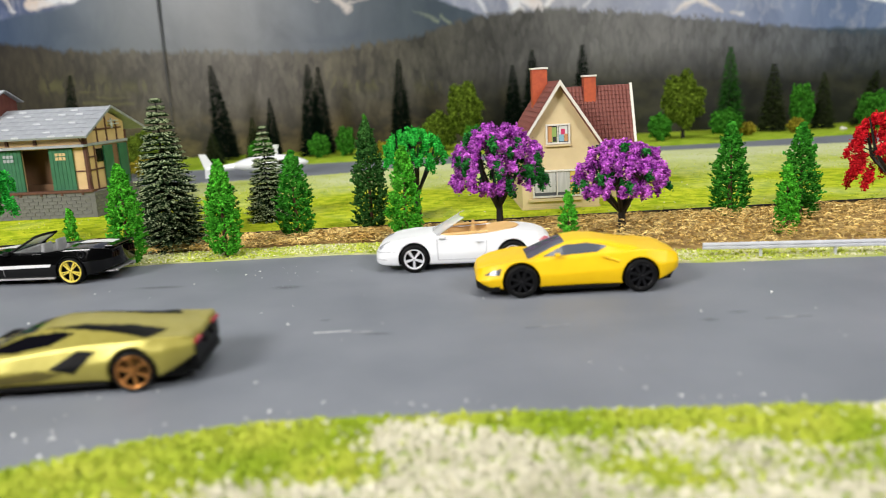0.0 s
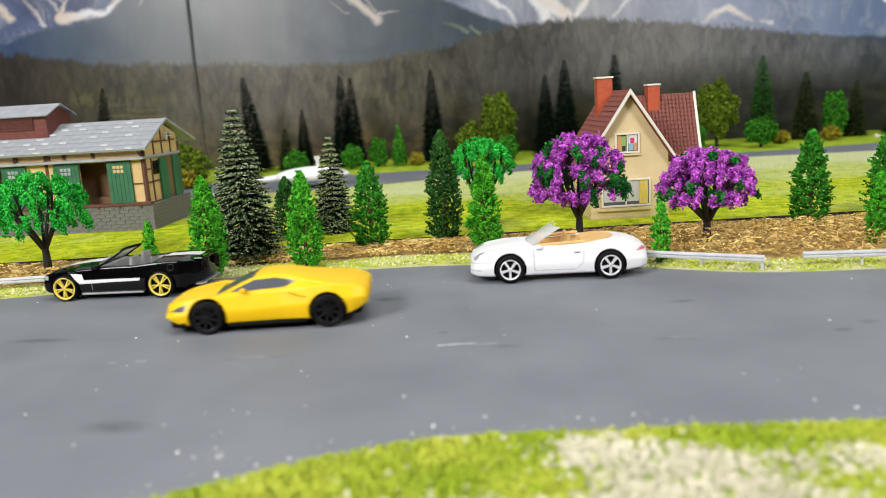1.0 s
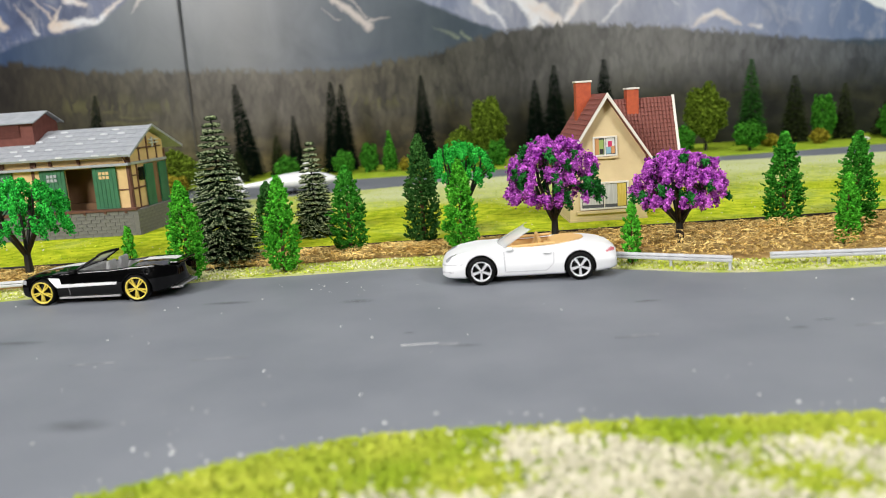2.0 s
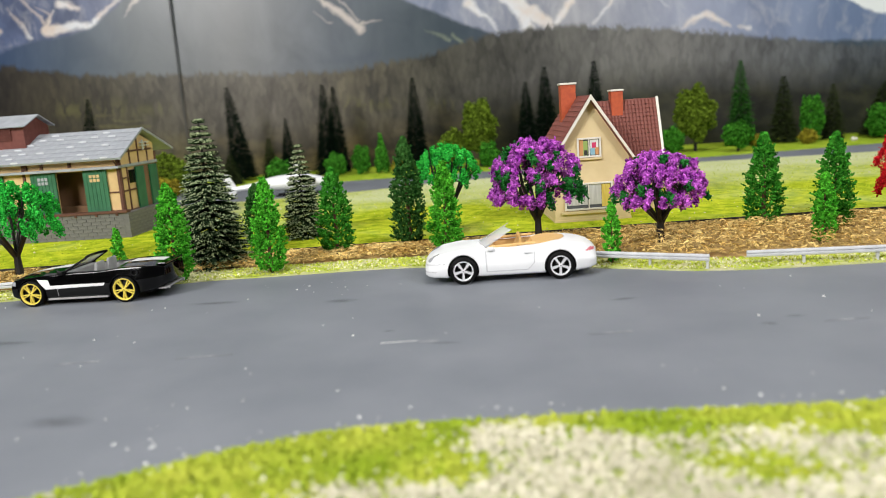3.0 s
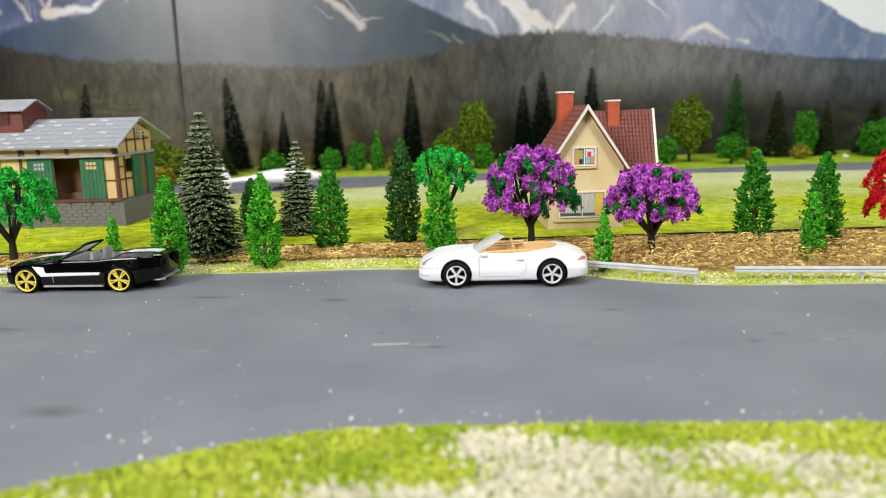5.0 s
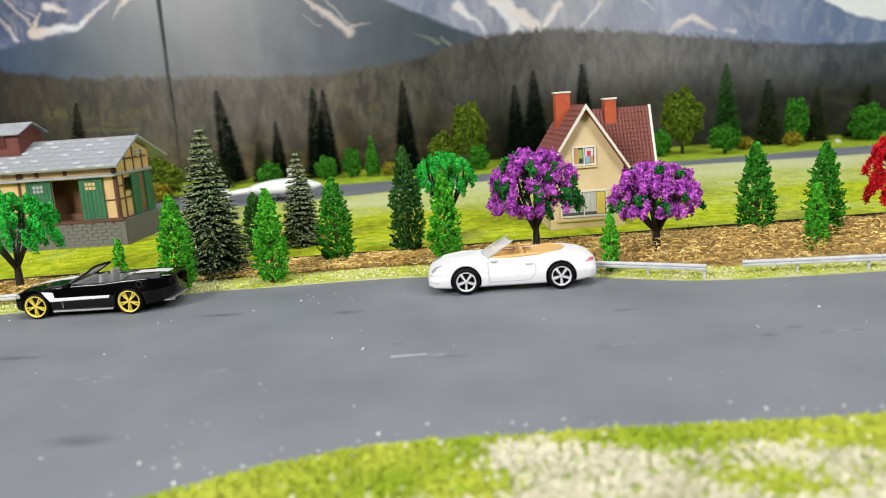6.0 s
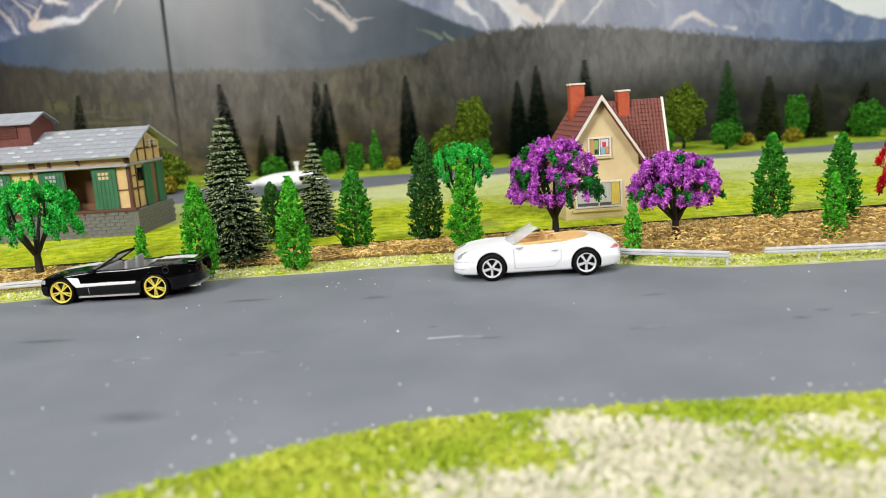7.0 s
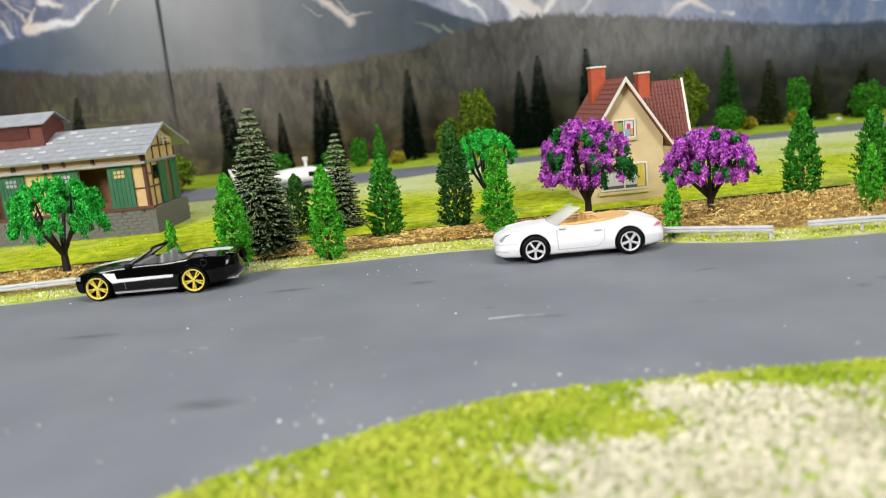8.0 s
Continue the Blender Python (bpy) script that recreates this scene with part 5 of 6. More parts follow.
def flock():
    r = np.random.default_rng(9)
    # pale roadside strip
    n = 9000
    x = r.uniform(-0.33, 0.34, n)
    y = line_y(ROAD_FAR, x) + r.uniform(-0.0008, 1, n) ** 1.0 * 0.022
    keep = ~np.isnan(y)
    c = np.stack([x, y, np.full(n, 0.0009)], 1)[keep]
    sel = (r.uniform(0, 1, len(c)) < np.clip(0.35 + 0.5 * np.sin(c[:, 0] * 60) * np.sin(c[:, 0] * 23 + 1), 0.1, 0.8))
    for nm, pick, mat, lb in (("roadside_flock", sel, material("pale_flock_crumb", (0.62, 0.62, 0.30), 0.9, base2=(0.82, 0.80, 0.55), scale=200, island=0.25), "pale cream flock crumbs along the road edge"),
                              ("roadside_turf", ~sel, material("green_flock_crumb", (0.38, 0.46, 0.03), 0.9, base2=(0.56, 0.60, 0.08), scale=200, island=0.3), "yellow green flock turf along the road edge")):
        v, f = crumbs(c[pick], 0.00042)
        tagged(raw(nm, v, f, mat, None), lb, "grass", kind="stuff")
    # near verge
    n = 64000
    x = r.uniform(-0.15, 0.24, n)
    d = r.uniform(0, 1, n) ** 1.15 * 0.10 - 0.0006
    y = line_y(VERGE, x) - d
    w = 0.010 * np.sin(x * 55 + 1) + 0.007 * np.sin(x * 131 + y * 90) + 0.005 * np.sin(y * 260 + x * 40)
    cream = np.clip((d + w * 1.4 - 0.009 + np.interp(x, [-0.15, -0.06, 0.0, 0.06, 0.24], [-0.022, -0.014, -0.003, 0.006, 0.016])) / 0.018, 0, 1)
    sel = r.uniform(-0.02, 1.02, n) < cream
    c = np.stack([x, y, 0.0013 + 0.0007 * r.uniform(0, 1, n)], 1)
    for nm, pick, mat, lb in (("verge_straw_flock", sel, material("cream_flock_crumb", (0.53, 0.50, 0.36), 0.95, base2=(0.70, 0.665, 0.52), scale=50, detail=5, island=0.06), "cream straw flock patches on the near verge"),
                              ("verge_turf", ~sel, material("fresh_flock_crumb", (0.27, 0.37, 0.012), 0.95, base2=(0.45, 0.49, 0.05), scale=50, detail=5, island=0.1), "fresh green flock turf on the near verge")):
        v, f = crumbs(c[pick], 0.00058)
        tagged(raw(nm, v, f, mat, None), lb, "grass", kind="stuff")
    # lawn fibres
    n = 10000
    x = r.uniform(-0.34, 0.42, n)
    y = LAWN_FRONT + r.uniform(0, 1, n) ** 1.4 * 0.3
    far = line_y(FAR_NEAR, x)
    c = np.stack([x, np.minimum(y, far - 0.002), np.full(n, 0.0021)], 1)
    sel = r.uniform(0, 1, n) < np.clip((c[:, 1] - 0.47) / 0.16, 0.05, 0.8) * np.clip(0.6 + np.sin(c[:, 0] * 19) * 0.5, 0.1, 1)
    for nm, pick, mat, lb in (("lawn_pale_flock", sel, bpy.data.materials["cream_flock_crumb"], "pale worn flock patches on the lawn"), ("lawn_turf", ~sel, material("lawn_flock_crumb", (0.34, 0.44, 0.010), 0.95, base2=(0.54, 0.60, 0.04), scale=60, detail=5, island=0.3), "bright green flock turf of the lawn")):
        v, f = crumbs(c[pick], 0.0004)
        v[:, 2] = 0.0019 + (v[:, 2] - 0.0019) * 0.9
        tagged(raw(nm, v, f, mat, None), lb, "grass", kind="stuff")


flock()

# two white blobs on the far verge, added for an unidentified small figure
for x, y, a in ((0.4690, 0.868, 0.0026), (0.4745, 0.872, 0.0019)):
    bm = bmesh.new()
    bmesh.ops.create_icosphere(bm, subdivisions=2, radius=a)
    for q in bm.verts:
        q.co = q.co * (1 + 0.25 * noise.noise(q.co * 400)) + Vector((0, 0, a * 0.8))
    ob = part("stone", bm, M_BARGE, None)
    ob.matrix_world = pose(x, y, 0.002)
    tagged(ob, "small white blob for an unidentified figure on the far grass verge", "stone")


# ---- toy cars: the front points to -x, the wheels stand on z = 0 ----
def smooth_steps(points, xs, blur):
    p = np.array(points)
    v = np.interp(xs, p[:, 0], p[:, 1])
    for _ in range(blur):
        w = v.copy()
        w[1:-1] = 0.25 * v[:-2] + 0.5 * v[1:-1] + 0.25 * v[2:]
        v = w
    return v


SEG = (4, 14, 16, 18, 14)


class Shell:
    """The skin of a car as a grid: stations along x, a half section from the keel over the side to the roof's middle, mirrored."""

    def __init__(self, x0, x1, curves, nx=210, blur=6, vblur=2, crown=0.0004):
        e = 0.5 - 0.5 * np.cos(np.linspace(0, math.pi, nx))
        xs = x0 + (x1 - x0) * (0.35 * e + 0.65 * np.linspace(0, 1, nx))
        C = {k: smooth_steps(v, xs, blur) for k, v in curves.items()}
        rows = []
        for i in range(nx):
            zb, w, zs, ws, zh, wt, zt = (C[k][i] for k in ("zb", "w", "zs", "ws", "zh", "wt", "zt"))
            zt = max(zt, zh + 0.0001)
            knots = [(0, zb), (w * 0.93, zb), (w, zs), (ws, zh), (wt, zt - crown), (0, zt)]
            pts = []
            for k, n in enumerate(SEG):
                (ya, za), (yb, zb2) = knots[k], knots[k + 1]
                for j in range(n):
                    t = j / n
                    y, z = ya + (yb - ya) * t, za + (zb2 - za) * t
                    if k == 1:
                        y = ya + (yb - ya) * math.sin(t * math.pi / 2)
                    if k == 4:
                        z = za + (zb2 - za) * math.sin(t * math.pi / 2)
                    pts.append((y, z))
            pts.append(knots[-1])
            a = np.array(pts)
            for _ in range(vblur):
                b = a.copy()
                b[1:-1] = 0.25 * a[:-2] + 0.5 * a[1:-1] + 0.25 * a[2:]
                a = b
            rows.append(a)
        R = np.array(rows)
        self.m = R.shape[1]
        full = np.concatenate([R * [-1, 1], R[:, -2:0:-1]], 1)           # near side (-y) first, over the top to the far side
        self.n = full.shape[1]
        self.nx = nx
        self.v = np.concatenate([np.repeat(xs[:, None, None], self.n, 1), full], 2)
        du = np.gradient(self.v, axis=0)
        dv = np.roll(self.v, -1, 1) - np.roll(self.v, 1, 1)
        nrm = np.cross(du, dv)
        nrm /= np.linalg.norm(nrm, axis=2, keepdims=True) + 1e-12
        self.nrm = nrm
        c = 0.25 * (self.v[:-1] + self.v[1:] + np.roll(self.v, -1, 1)[:-1] + np.roll(self.v, -1, 1)[1:])
        self.c = c
        seg = np.repeat(np.arange(5), SEG)
        self.seg = np.concatenate([seg, seg[::-1]])

    def body(self, name, mat, parent, cut, arches, label=""):
        drop = cut(self.c, self.seg)
        v = self.v.copy()
        for ax, az, R in arches:
            d = np.hypot(self.c[..., 0] - ax, self.c[..., 2] - az)
            side = (self.seg[None] <= 2)
            inside = (d < R) & side
            drop |= inside
        bm = bmesh.new()
        vs = [[bm.verts.new(p) for p in row] for row in v]
        for i in range(self.nx - 1):
            for j in range(self.n):
                if drop[i, j]:
                    continue
                k = (j + 1) % self.n
                bm.faces.new((vs[i][j], vs[i][k], vs[i + 1][k], vs[i + 1][j]))
        bm.faces.new(vs[0][::-1])
        bm.faces.new(vs[-1])
        for ax, az, R in arches:
            for q in bm.verts:
                if q.is_boundary and abs(math.hypot(q.co.x - ax, q.co.z - az) - R) < 0.0008 and abs(q.co.y) > 0.004:
                    d = math.hypot(q.co.x - ax, q.co.z - az)
                    q.co.x, q.co.z = ax + (q.co.x - ax) * R / d, az + (q.co.z - az) * R / d
        loose = [q for q in bm.verts if not q.link_faces]
        bmesh.ops.delete(bm, geom=loose, context="VERTS")
        rim = [e for e in bm.edges if e.is_boundary]
        ret = bmesh.ops.extrude_edge_only(bm, edges=rim)                   # a folded-in edge gives the skin thickness
        for g in ret["geom"]:
            if isinstance(g, bmesh.types.BMVert):
                g.co.y *= 0.94
                g.co.z -= 0.0003
        bmesh.ops.recalc_face_normals(bm, faces=bm.faces)
        for f in bm.faces:
            f.smooth = True
        return part(name, bm, mat, parent, label)

    def patch(self, name, mat, parent, pick, lift=0.00012, label=""):
        """A panel that lies on the skin where pick is true."""
        sel = pick(self.c, self.seg)
        bm = bmesh.new()
        made = {}

        def vert(i, j):
            j %= self.n
            if (i, j) not in made:
                made[i, j] = bm.verts.new(self.v[i, j] + self.nrm[i, j] * lift)
            return made[i, j]
        for i, j in zip(*np.nonzero(sel)):
            bm.faces.new((vert(i, j), vert(i, j + 1), vert(i + 1, j + 1), vert(i + 1, j)))
        for f in bm.faces:
            f.smooth = True
        if not bm.faces:
            bm.free()
            return None
        return part(name, bm, mat, parent, label)


    def decal(self, name, mat, parent, quads, s, lift=0.0001, label="", n=24, m=6):
        """A painted panel of clean-edged quads, each (x, z) corner by corner, laid on the side s of the skin."""
        xs = self.v[:, 0, 0]
        lo = SEG[0]

        def on_skin(x, z):
            i = int(np.clip(np.searchsorted(xs, x), 1, self.nx - 1))
            f = (x - xs[i - 1]) / (xs[i] - xs[i - 1])
            ys = [np.interp(z, np.maximum.accumulate(self.v[k, lo:self.m, 2]), self.v[k, lo:self.m, 1]) for k in (i - 1, i)]
            return ys[0] + (ys[1] - ys[0]) * f - lift
        bm = bmesh.new()
        for (a, b, c, d) in quads:
            grid = []
            for i in range(n + 1):
                u = i / n
                lowp = (a[0] + (b[0] - a[0]) * u, a[1] + (b[1] - a[1]) * u)
                top = (d[0] + (c[0] - d[0]) * u, d[1] + (c[1] - d[1]) * u)
                col = []
                for j in range(m + 1):
                    w = j / m
                    x, z = lowp[0] + (top[0] - lowp[0]) * w, lowp[1] + (top[1] - lowp[1]) * w
                    col.append(bm.verts.new((x, -s * on_skin(x, z), z)))
                grid.append(col)
            for i in range(n):
                for j in range(m):
                    bm.faces.new((grid[i][j], grid[i + 1][j], grid[i + 1][j + 1], grid[i][j + 1]))
        for f in bm.faces:
            f.smooth = True
        return part(name, bm, mat, parent, label)


def inside_poly(px, pz, poly):
    """Which of the points lie inside the outline."""
    res = np.zeros(px.shape, bool)
    n = len(poly)
    for i in range(n):
        (xa, za), (xb, zb) = poly[i], poly[(i + 1) % n]
        hit = ((za > pz) != (zb > pz)) & (px < (xb - xa) * (pz - za) / ((zb - za) + 1e-12) + xa)
        res ^= hit
    return res


def lathe_bm(profile, steps=40):
    """A ring from (radius, y) points turned about the y axis."""
    bm = bmesh.new()
    rings = []
    for k in range(steps):
        a = math.tau * k / steps
        rings.append([bm.verts.new((r * math.cos(a), y, r * math.sin(a))) for r, y in profile])
    n = len(profile)
    for k in range(steps):
        A, B = rings[k], rings[(k + 1) % steps]
        for i in range(n - 1):
            bm.faces.new((A[i], A[i + 1], B[i + 1], B[i]))
    bmesh.ops.recalc_face_normals(bm, faces=bm.faces)
    for f in bm.faces:
        f.smooth = True
    return bm


def wheel(parent, x, y, z, R, wid, rim_mat, spokes, twin, tyre=0.26):
    """Wheel > tyre, rim (> spokes, hub). Its outer face points to the near side for y < 0."""
    s = -1 if y < 0 else 1
    hub = lathe_bm([(0.0002, 0), (R * 0.16, 0), (R * 0.16, -s * 0.0012), (0.0002, -s * 0.0012)], 20)
    w = part("wheel", hub, M_DARK, parent, "toy wheel hub")
    w.matrix_local = pose(x, y, z)
    ri = R * (1 - tyre)
    part("tyre", lathe_bm([(ri, s * 0.0002), (ri + 0.0003, s * 0.0004), (R * 0.95, s * 0.0002), (R, -s * 0.0004), (R, -s * wid + s * 0.0003), (R * 0.94, -s * wid), (ri * 0.9, -s * wid), (ri, s * 0.0002)], 44), M_TYRE, w, "black plastic tyre")
    part("rim", lathe_bm([(ri * 0.86, -s * 0.0003), (ri * 0.9, s * 0.0002), (ri * 0.98, s * 0.0003), (ri + 0.0001, s * 0.0001), (ri, -s * 0.0006), (ri * 0.86, -s * 0.0008), (ri * 0.86, -s * 0.0003)], 40), rim_mat, w)
    part("rim_backing", lathe_bm([(0.0002, -s * 0.0011), (ri, -s * 0.0011), (ri, -s * 0.0016), (0.0002, -s * 0.0016)], 30), M_DARK, w, "dark recess behind the spokes")
    for k in range(spokes):
        a = math.tau * k / spokes + 0.35
        for o in ((-0.15, 0.15) if twin else (0.0,)):
            bm = bmesh.new()
            w0, w1 = (R * 0.035, R * 0.042) if twin else (R * 0.06, R * 0.10)
            pts = [(R * 0.1, -w0), (ri * 0.9, -w1), (ri * 0.9, w1), (R * 0.1, w0)]
            lo = [bm.verts.new((px, -s * 0.0008, pz)) for px, pz in pts]
            hi = [bm.verts.new((px, s * 0.00025 if px < R * 0.3 else s * 0.0000, pz)) for px, pz in pts]
            bm.faces.new(lo)
            bm.faces.new(hi[::-1])
            for i in range(4):
                bm.faces.new((lo[i], hi[i], hi[(i + 1) % 4], lo[(i + 1) % 4]))
            bmesh.ops.recalc_face_normals(bm, faces=bm.faces)
            bm.transform(Matrix.Rotation(a + o, 4, "Y"))
            part("spoke", bm, rim_mat, w)
    part("hub_cap", lathe_bm([(0.0002, s * 0.0004), (R * 0.1, s * 0.0003), (R * 0.15, s * 0.0), (R * 0.15, -s * 0.0008)], 18), rim_mat, w)
    return w


def wheels(t, xf, xr, half, R, Rr, wid, rim_mat, spokes, twin, tyre=0.26):
    out = []
    for x, r in ((xf, R), (xr, Rr)):
        for s in (-1, 1):
            out.append((wheel(t, x, s * half, r, r, wid, rim_mat, spokes, twin, tyre), x, s * half, r))
    for x, r in ((xf, R), (xr, Rr)):
        part("axle", bar_bm((x, -half + 0.002, r), (x, half - 0.002, r), 0.0005, 8), M_CHROME, t)
    return out


def cabin(t, x0, x1, half, z0, z1, mat, label):
    """An open cockpit: a moulded tub with two seats."""
    bm = bmesh.new()
    outline = [(x0, -half), (x1, -half * 0.92), (x1, half * 0.92), (x0, half)]
    top = [bm.verts.new((x, y, z1)) for x, y in outline]
    low = [bm.verts.new((x * 0.94 + (x0 + x1) * 0.03, y * 0.86, z0)) for x, y in outline]
    bm.faces.new(low)
    for i in range(4):
        bm.faces.new((top[i], top[(i + 1) % 4], low[(i + 1) % 4], low[i]))
    bmesh.ops.recalc_face_normals(bm, faces=bm.faces)
    return part("cockpit", bm, mat, t, label)


def seat(t, x, y, z, mat, h):
    prof = [(x - 0.0055, z), (x - 0.0055, z + 0.0016), (x - 0.001, z + 0.0012), (x + 0.0012, z + h * 0.7), (x + 0.0015, z + h), (x + 0.0026, z + h), (x + 0.0028, z + h * 0.7), (x + 0.0016, z)]
    bm = prism_bm(prof, y - 0.0033, y + 0.0033)
    bmesh.ops.bevel(bm, geom=bm.edges[:], offset=0.0003, segments=2, affect="EDGES")
    part("seat", bm, mat, t)


def windscreen(t, xb, zb, xt, zt, wb, wt, thick, mat, frame_mat, label):
    bm = bmesh.new()
    n = 10
    rows = []
    for k in range(n + 1):
        u = -1 + 2 * k / n
        bow = 0.0022 * u * u
        rows.append([bm.verts.new((xb + bow * 1.6, wb * u, zb)), bm.verts.new((xt + bow, wt * u, zt)), bm.verts.new((xt + bow + thick, wt * u, zt)), bm.verts.new((xb + bow * 1.6 + thick, wb * u, zb))])
    for A, B in zip(rows[:-1], rows[1:]):
        for i in range(4):
            bm.faces.new((A[i], A[(i + 1) % 4], B[(i + 1) % 4], B[i]))
    bm.faces.new(rows[0])
    bm.faces.new(rows[-1][::-1])
    bmesh.ops.recalc_face_normals(bm, faces=bm.faces)
    for f in bm.faces:
        f.smooth = True
    w = part("windscreen", bm, mat, t, label)
    if frame_mat:
        for s in (-1, 1):
            part("screen_pillar", bar_bm((xb + 0.0036, s * wb, zb), (xt + 0.0024, s * wt, zt), 0.0005, 6), frame_mat, w)
        for k in range(n):
            u, u2 = -1 + 2 * k / n, -1 + 2 * (k + 1) / n
            part("screen_rail", bar_bm((xt + 0.0022 * u * u + 0.0003, wt * u, zt), (xt + 0.0022 * u2 * u2 + 0.0003, wt * u2, zt), 0.00055, 6), frame_mat, w)
    return w


def white_convertible():
    t = root("toy_car", pose(0.0192, 0.3140, 0, 0, 0, -3), "white toy convertible with tan interior on the road edge", "toy car", "toy cars on the road")
    xf, xr, R = -0.0192, 0.0193, 0.0055
    L0, L1 = -0.0345, 0.0342
    sh = Shell(L0, L1, {
        "zb": [(L0, 0.0036), (-0.032, 0.0026), (-0.026, 0.0022), (0.024, 0.0022), (0.027, 0.0026), (0.031, 0.0030), (L1, 0.0038)],
        "w": [(L0, 0.0085), (-0.0335, 0.0108), (-0.031, 0.0124), (-0.026, 0.0132), (-0.02, 0.0138), (-0.01, 0.0134), (0.008, 0.0136), (0.018, 0.0144), (0.026, 0.0139), (0.031, 0.0127), (0.0335, 0.0110), (L1, 0.0092)],
        "zs": [(L0, 0.0056), (-0.03, 0.0064), (-0.02, 0.0074), (0, 0.0070), (0.018, 0.0080), (0.03, 0.0080), (L1, 0.0072)],
        "ws": [(L0, 0.0068), (-0.033, 0.0096), (-0.03, 0.0112), (-0.024, 0.0118), (-0.012, 0.0122), (0, 0.0122), (0.012, 0.0124), (0.022, 0.0118), (0.029, 0.0102), (L1, 0.0064)],
        "zh": [(L0, 0.0080), (-0.0335, 0.0096), (-0.031, 0.0112), (-0.027, 0.0127), (-0.02, 0.0137), (-0.012, 0.0136), (0, 0.0136), (0.010, 0.0140), (0.018, 0.0144), (0.024, 0.0142), (0.029, 0.0135), (0.0325, 0.0124), (L1, 0.0108)],
        "wt": [(L0, 0.004), (-0.032, 0.0064), (-0.024, 0.008), (0, 0.0104), (0.015, 0.0105), (0.025, 0.0085), (L1, 0.004)],
        "zt": [(L0, 0.0082), (-0.0335, 0.0097), (-0.031, 0.0112), (-0.027, 0.0126), (-0.021, 0.0136), (-0.013, 0.0146), (-0.009, 0.0147), (0, 0.0141), (0.010, 0.0146), (0.017, 0.0152), (0.023, 0.0150), (0.029, 0.0140), (0.0325, 0.0127), (L1, 0.0111)]}, vblur=6)
    hole = lambda c, seg: (seg[None] >= 3) & (c[..., 0] > -0.0085) & (np.abs(c[..., 1]) < 0.0104 * np.sqrt(np.clip(1 - (np.maximum(c[..., 0] - 0.010, 0) / 0.0125) ** 2, 0, 1)))
    sh.body("body", M_WHITE, t, hole, [(xf, R, 0.0063), (xr, R, 0.0063)])
    box("chassis", L0 + 0.003, L1 - 0.003, -0.0112, 0.0112, 0.0030, 0.0075, M_DARK, t, 0.0004, "black plastic chassis")
    cabin(t, -0.0095, 0.0158, 0.0112, 0.0082, 0.0139, M_TAN, "tan moulded cockpit tub")
    for y in (-0.0052, 0.0052):
        seat(t, 0.0022, y, 0.0086, M_TAN, 0.0080)
    box("rear_bench", 0.0068, 0.0100, -0.0088, 0.0088, 0.0090, 0.0128, M_TAN, t, 0.0008, "tan rear bench")
    cover = prism_bm([(0.0088, -0.0098)] + [(0.010 + 0.0130 * math.sin(k * math.pi / 16), -0.0107 * math.cos(k * math.pi / 16)) for k in range(17)] + [(0.0088, 0.0098)], 0.0100, 0.0152, "z")
    for q in cover.verts:
        if q.co.z > 0.015:
            q.co.z -= 0.0016 * max(0.0, 1 - (q.co.x - 0.0088) / 0.006)
    bmesh.ops.bevel(cover, geom=[e for e in cover.edges if e.verts[0].co.z > 0.0125 and e.verts[1].co.z > 0.0125], offset=0.0007, segments=3, affect="EDGES")
    for s in (-1, 1):
        part("cockpit_rim", bar_bm((-0.0085, s * 0.0104, 0.0140), (0.0100, s * 0.0104, 0.0148), 0.00055, 8), M_TAN, t, "tan padded cockpit rim")
    part("folded_roof_cover", cover, M_TAN, t, "tan folded soft-top cover")
    box("dashboard", -0.0088, -0.0062, -0.0100, 0.0100, 0.0100, 0.0136, M_TAN, t, 0.0006)
    windscreen(t, -0.0138, 0.0138, -0.0016, 0.0204, 0.0112, 0.0094, 0.0004, M_CLEAR, None, "cloudy clear plastic windscreen")
    for s in (-1, 1):
        box("mirror", -0.0092, -0.0066, s * 0.0122 - 0.0012, s * 0.0122 + 0.0012, 0.0128, 0.0142, M_WHITE, t, 0.0004)
        box("door_handle", 0.0052, 0.0080, s * 0.01325 - 0.0004, s * 0.01325 + 0.0004, 0.0112, 0.0119, M_WHITE, t, 0.0002)
    for s in (-1, 1):
        sh.decal("door_seam", M_LINE, t, [((-0.00995, 0.0046), (-0.0096, 0.0046), (-0.0099, 0.0126), (-0.01025, 0.0126))], s, 0.00005, "thin door seam", 2, 16)
        sh.decal("door_seam", M_LINE, t, [((0.0062, 0.0046), (0.0065, 0.0046), (0.0092, 0.0074), (0.0089, 0.0074)), ((0.0089, 0.0074), (0.0092, 0.0074), (0.0094, 0.0116), (0.0091, 0.0116))], s, 0.00005, "thin door seam", 2, 12)
        sh.decal("sill_seam", M_LINE, t, [((-0.0098, 0.0045), (0.0064, 0.0045), (0.0064, 0.00475), (-0.0098, 0.00475))], s, 0.00005, "", 24, 2)
    sh.patch("tail_light", M_PINKLENS, t, lambda c, seg: inside_poly(c[..., 0], c[..., 2], [(0.0290, 0.0103), (0.0332, 0.0103), (0.0335, 0.0112), (0.0315, 0.0116)]) & (np.abs(c[..., 1]) > 0.006), 0.0001, "red tail light")
    sh.patch("headlight", M_LAMPGLASS, t, lambda c, seg: (np.abs((c[..., 0] + 0.0308) / 0.0022) ** 2 + ((np.abs(c[..., 1]) - 0.0092) / 0.0016) ** 2 < 1) & (c[..., 2] > 0.0075), 0.0001, "oval clear headlight")
    sh.patch("bumper_seam", M_LINE, t, lambda c, seg: (np.abs(c[..., 2] - 0.0083 - (c[..., 0] + 0.03) * 0.06) < 0.00016) & (c[..., 0] < -0.0262), 0.00004)
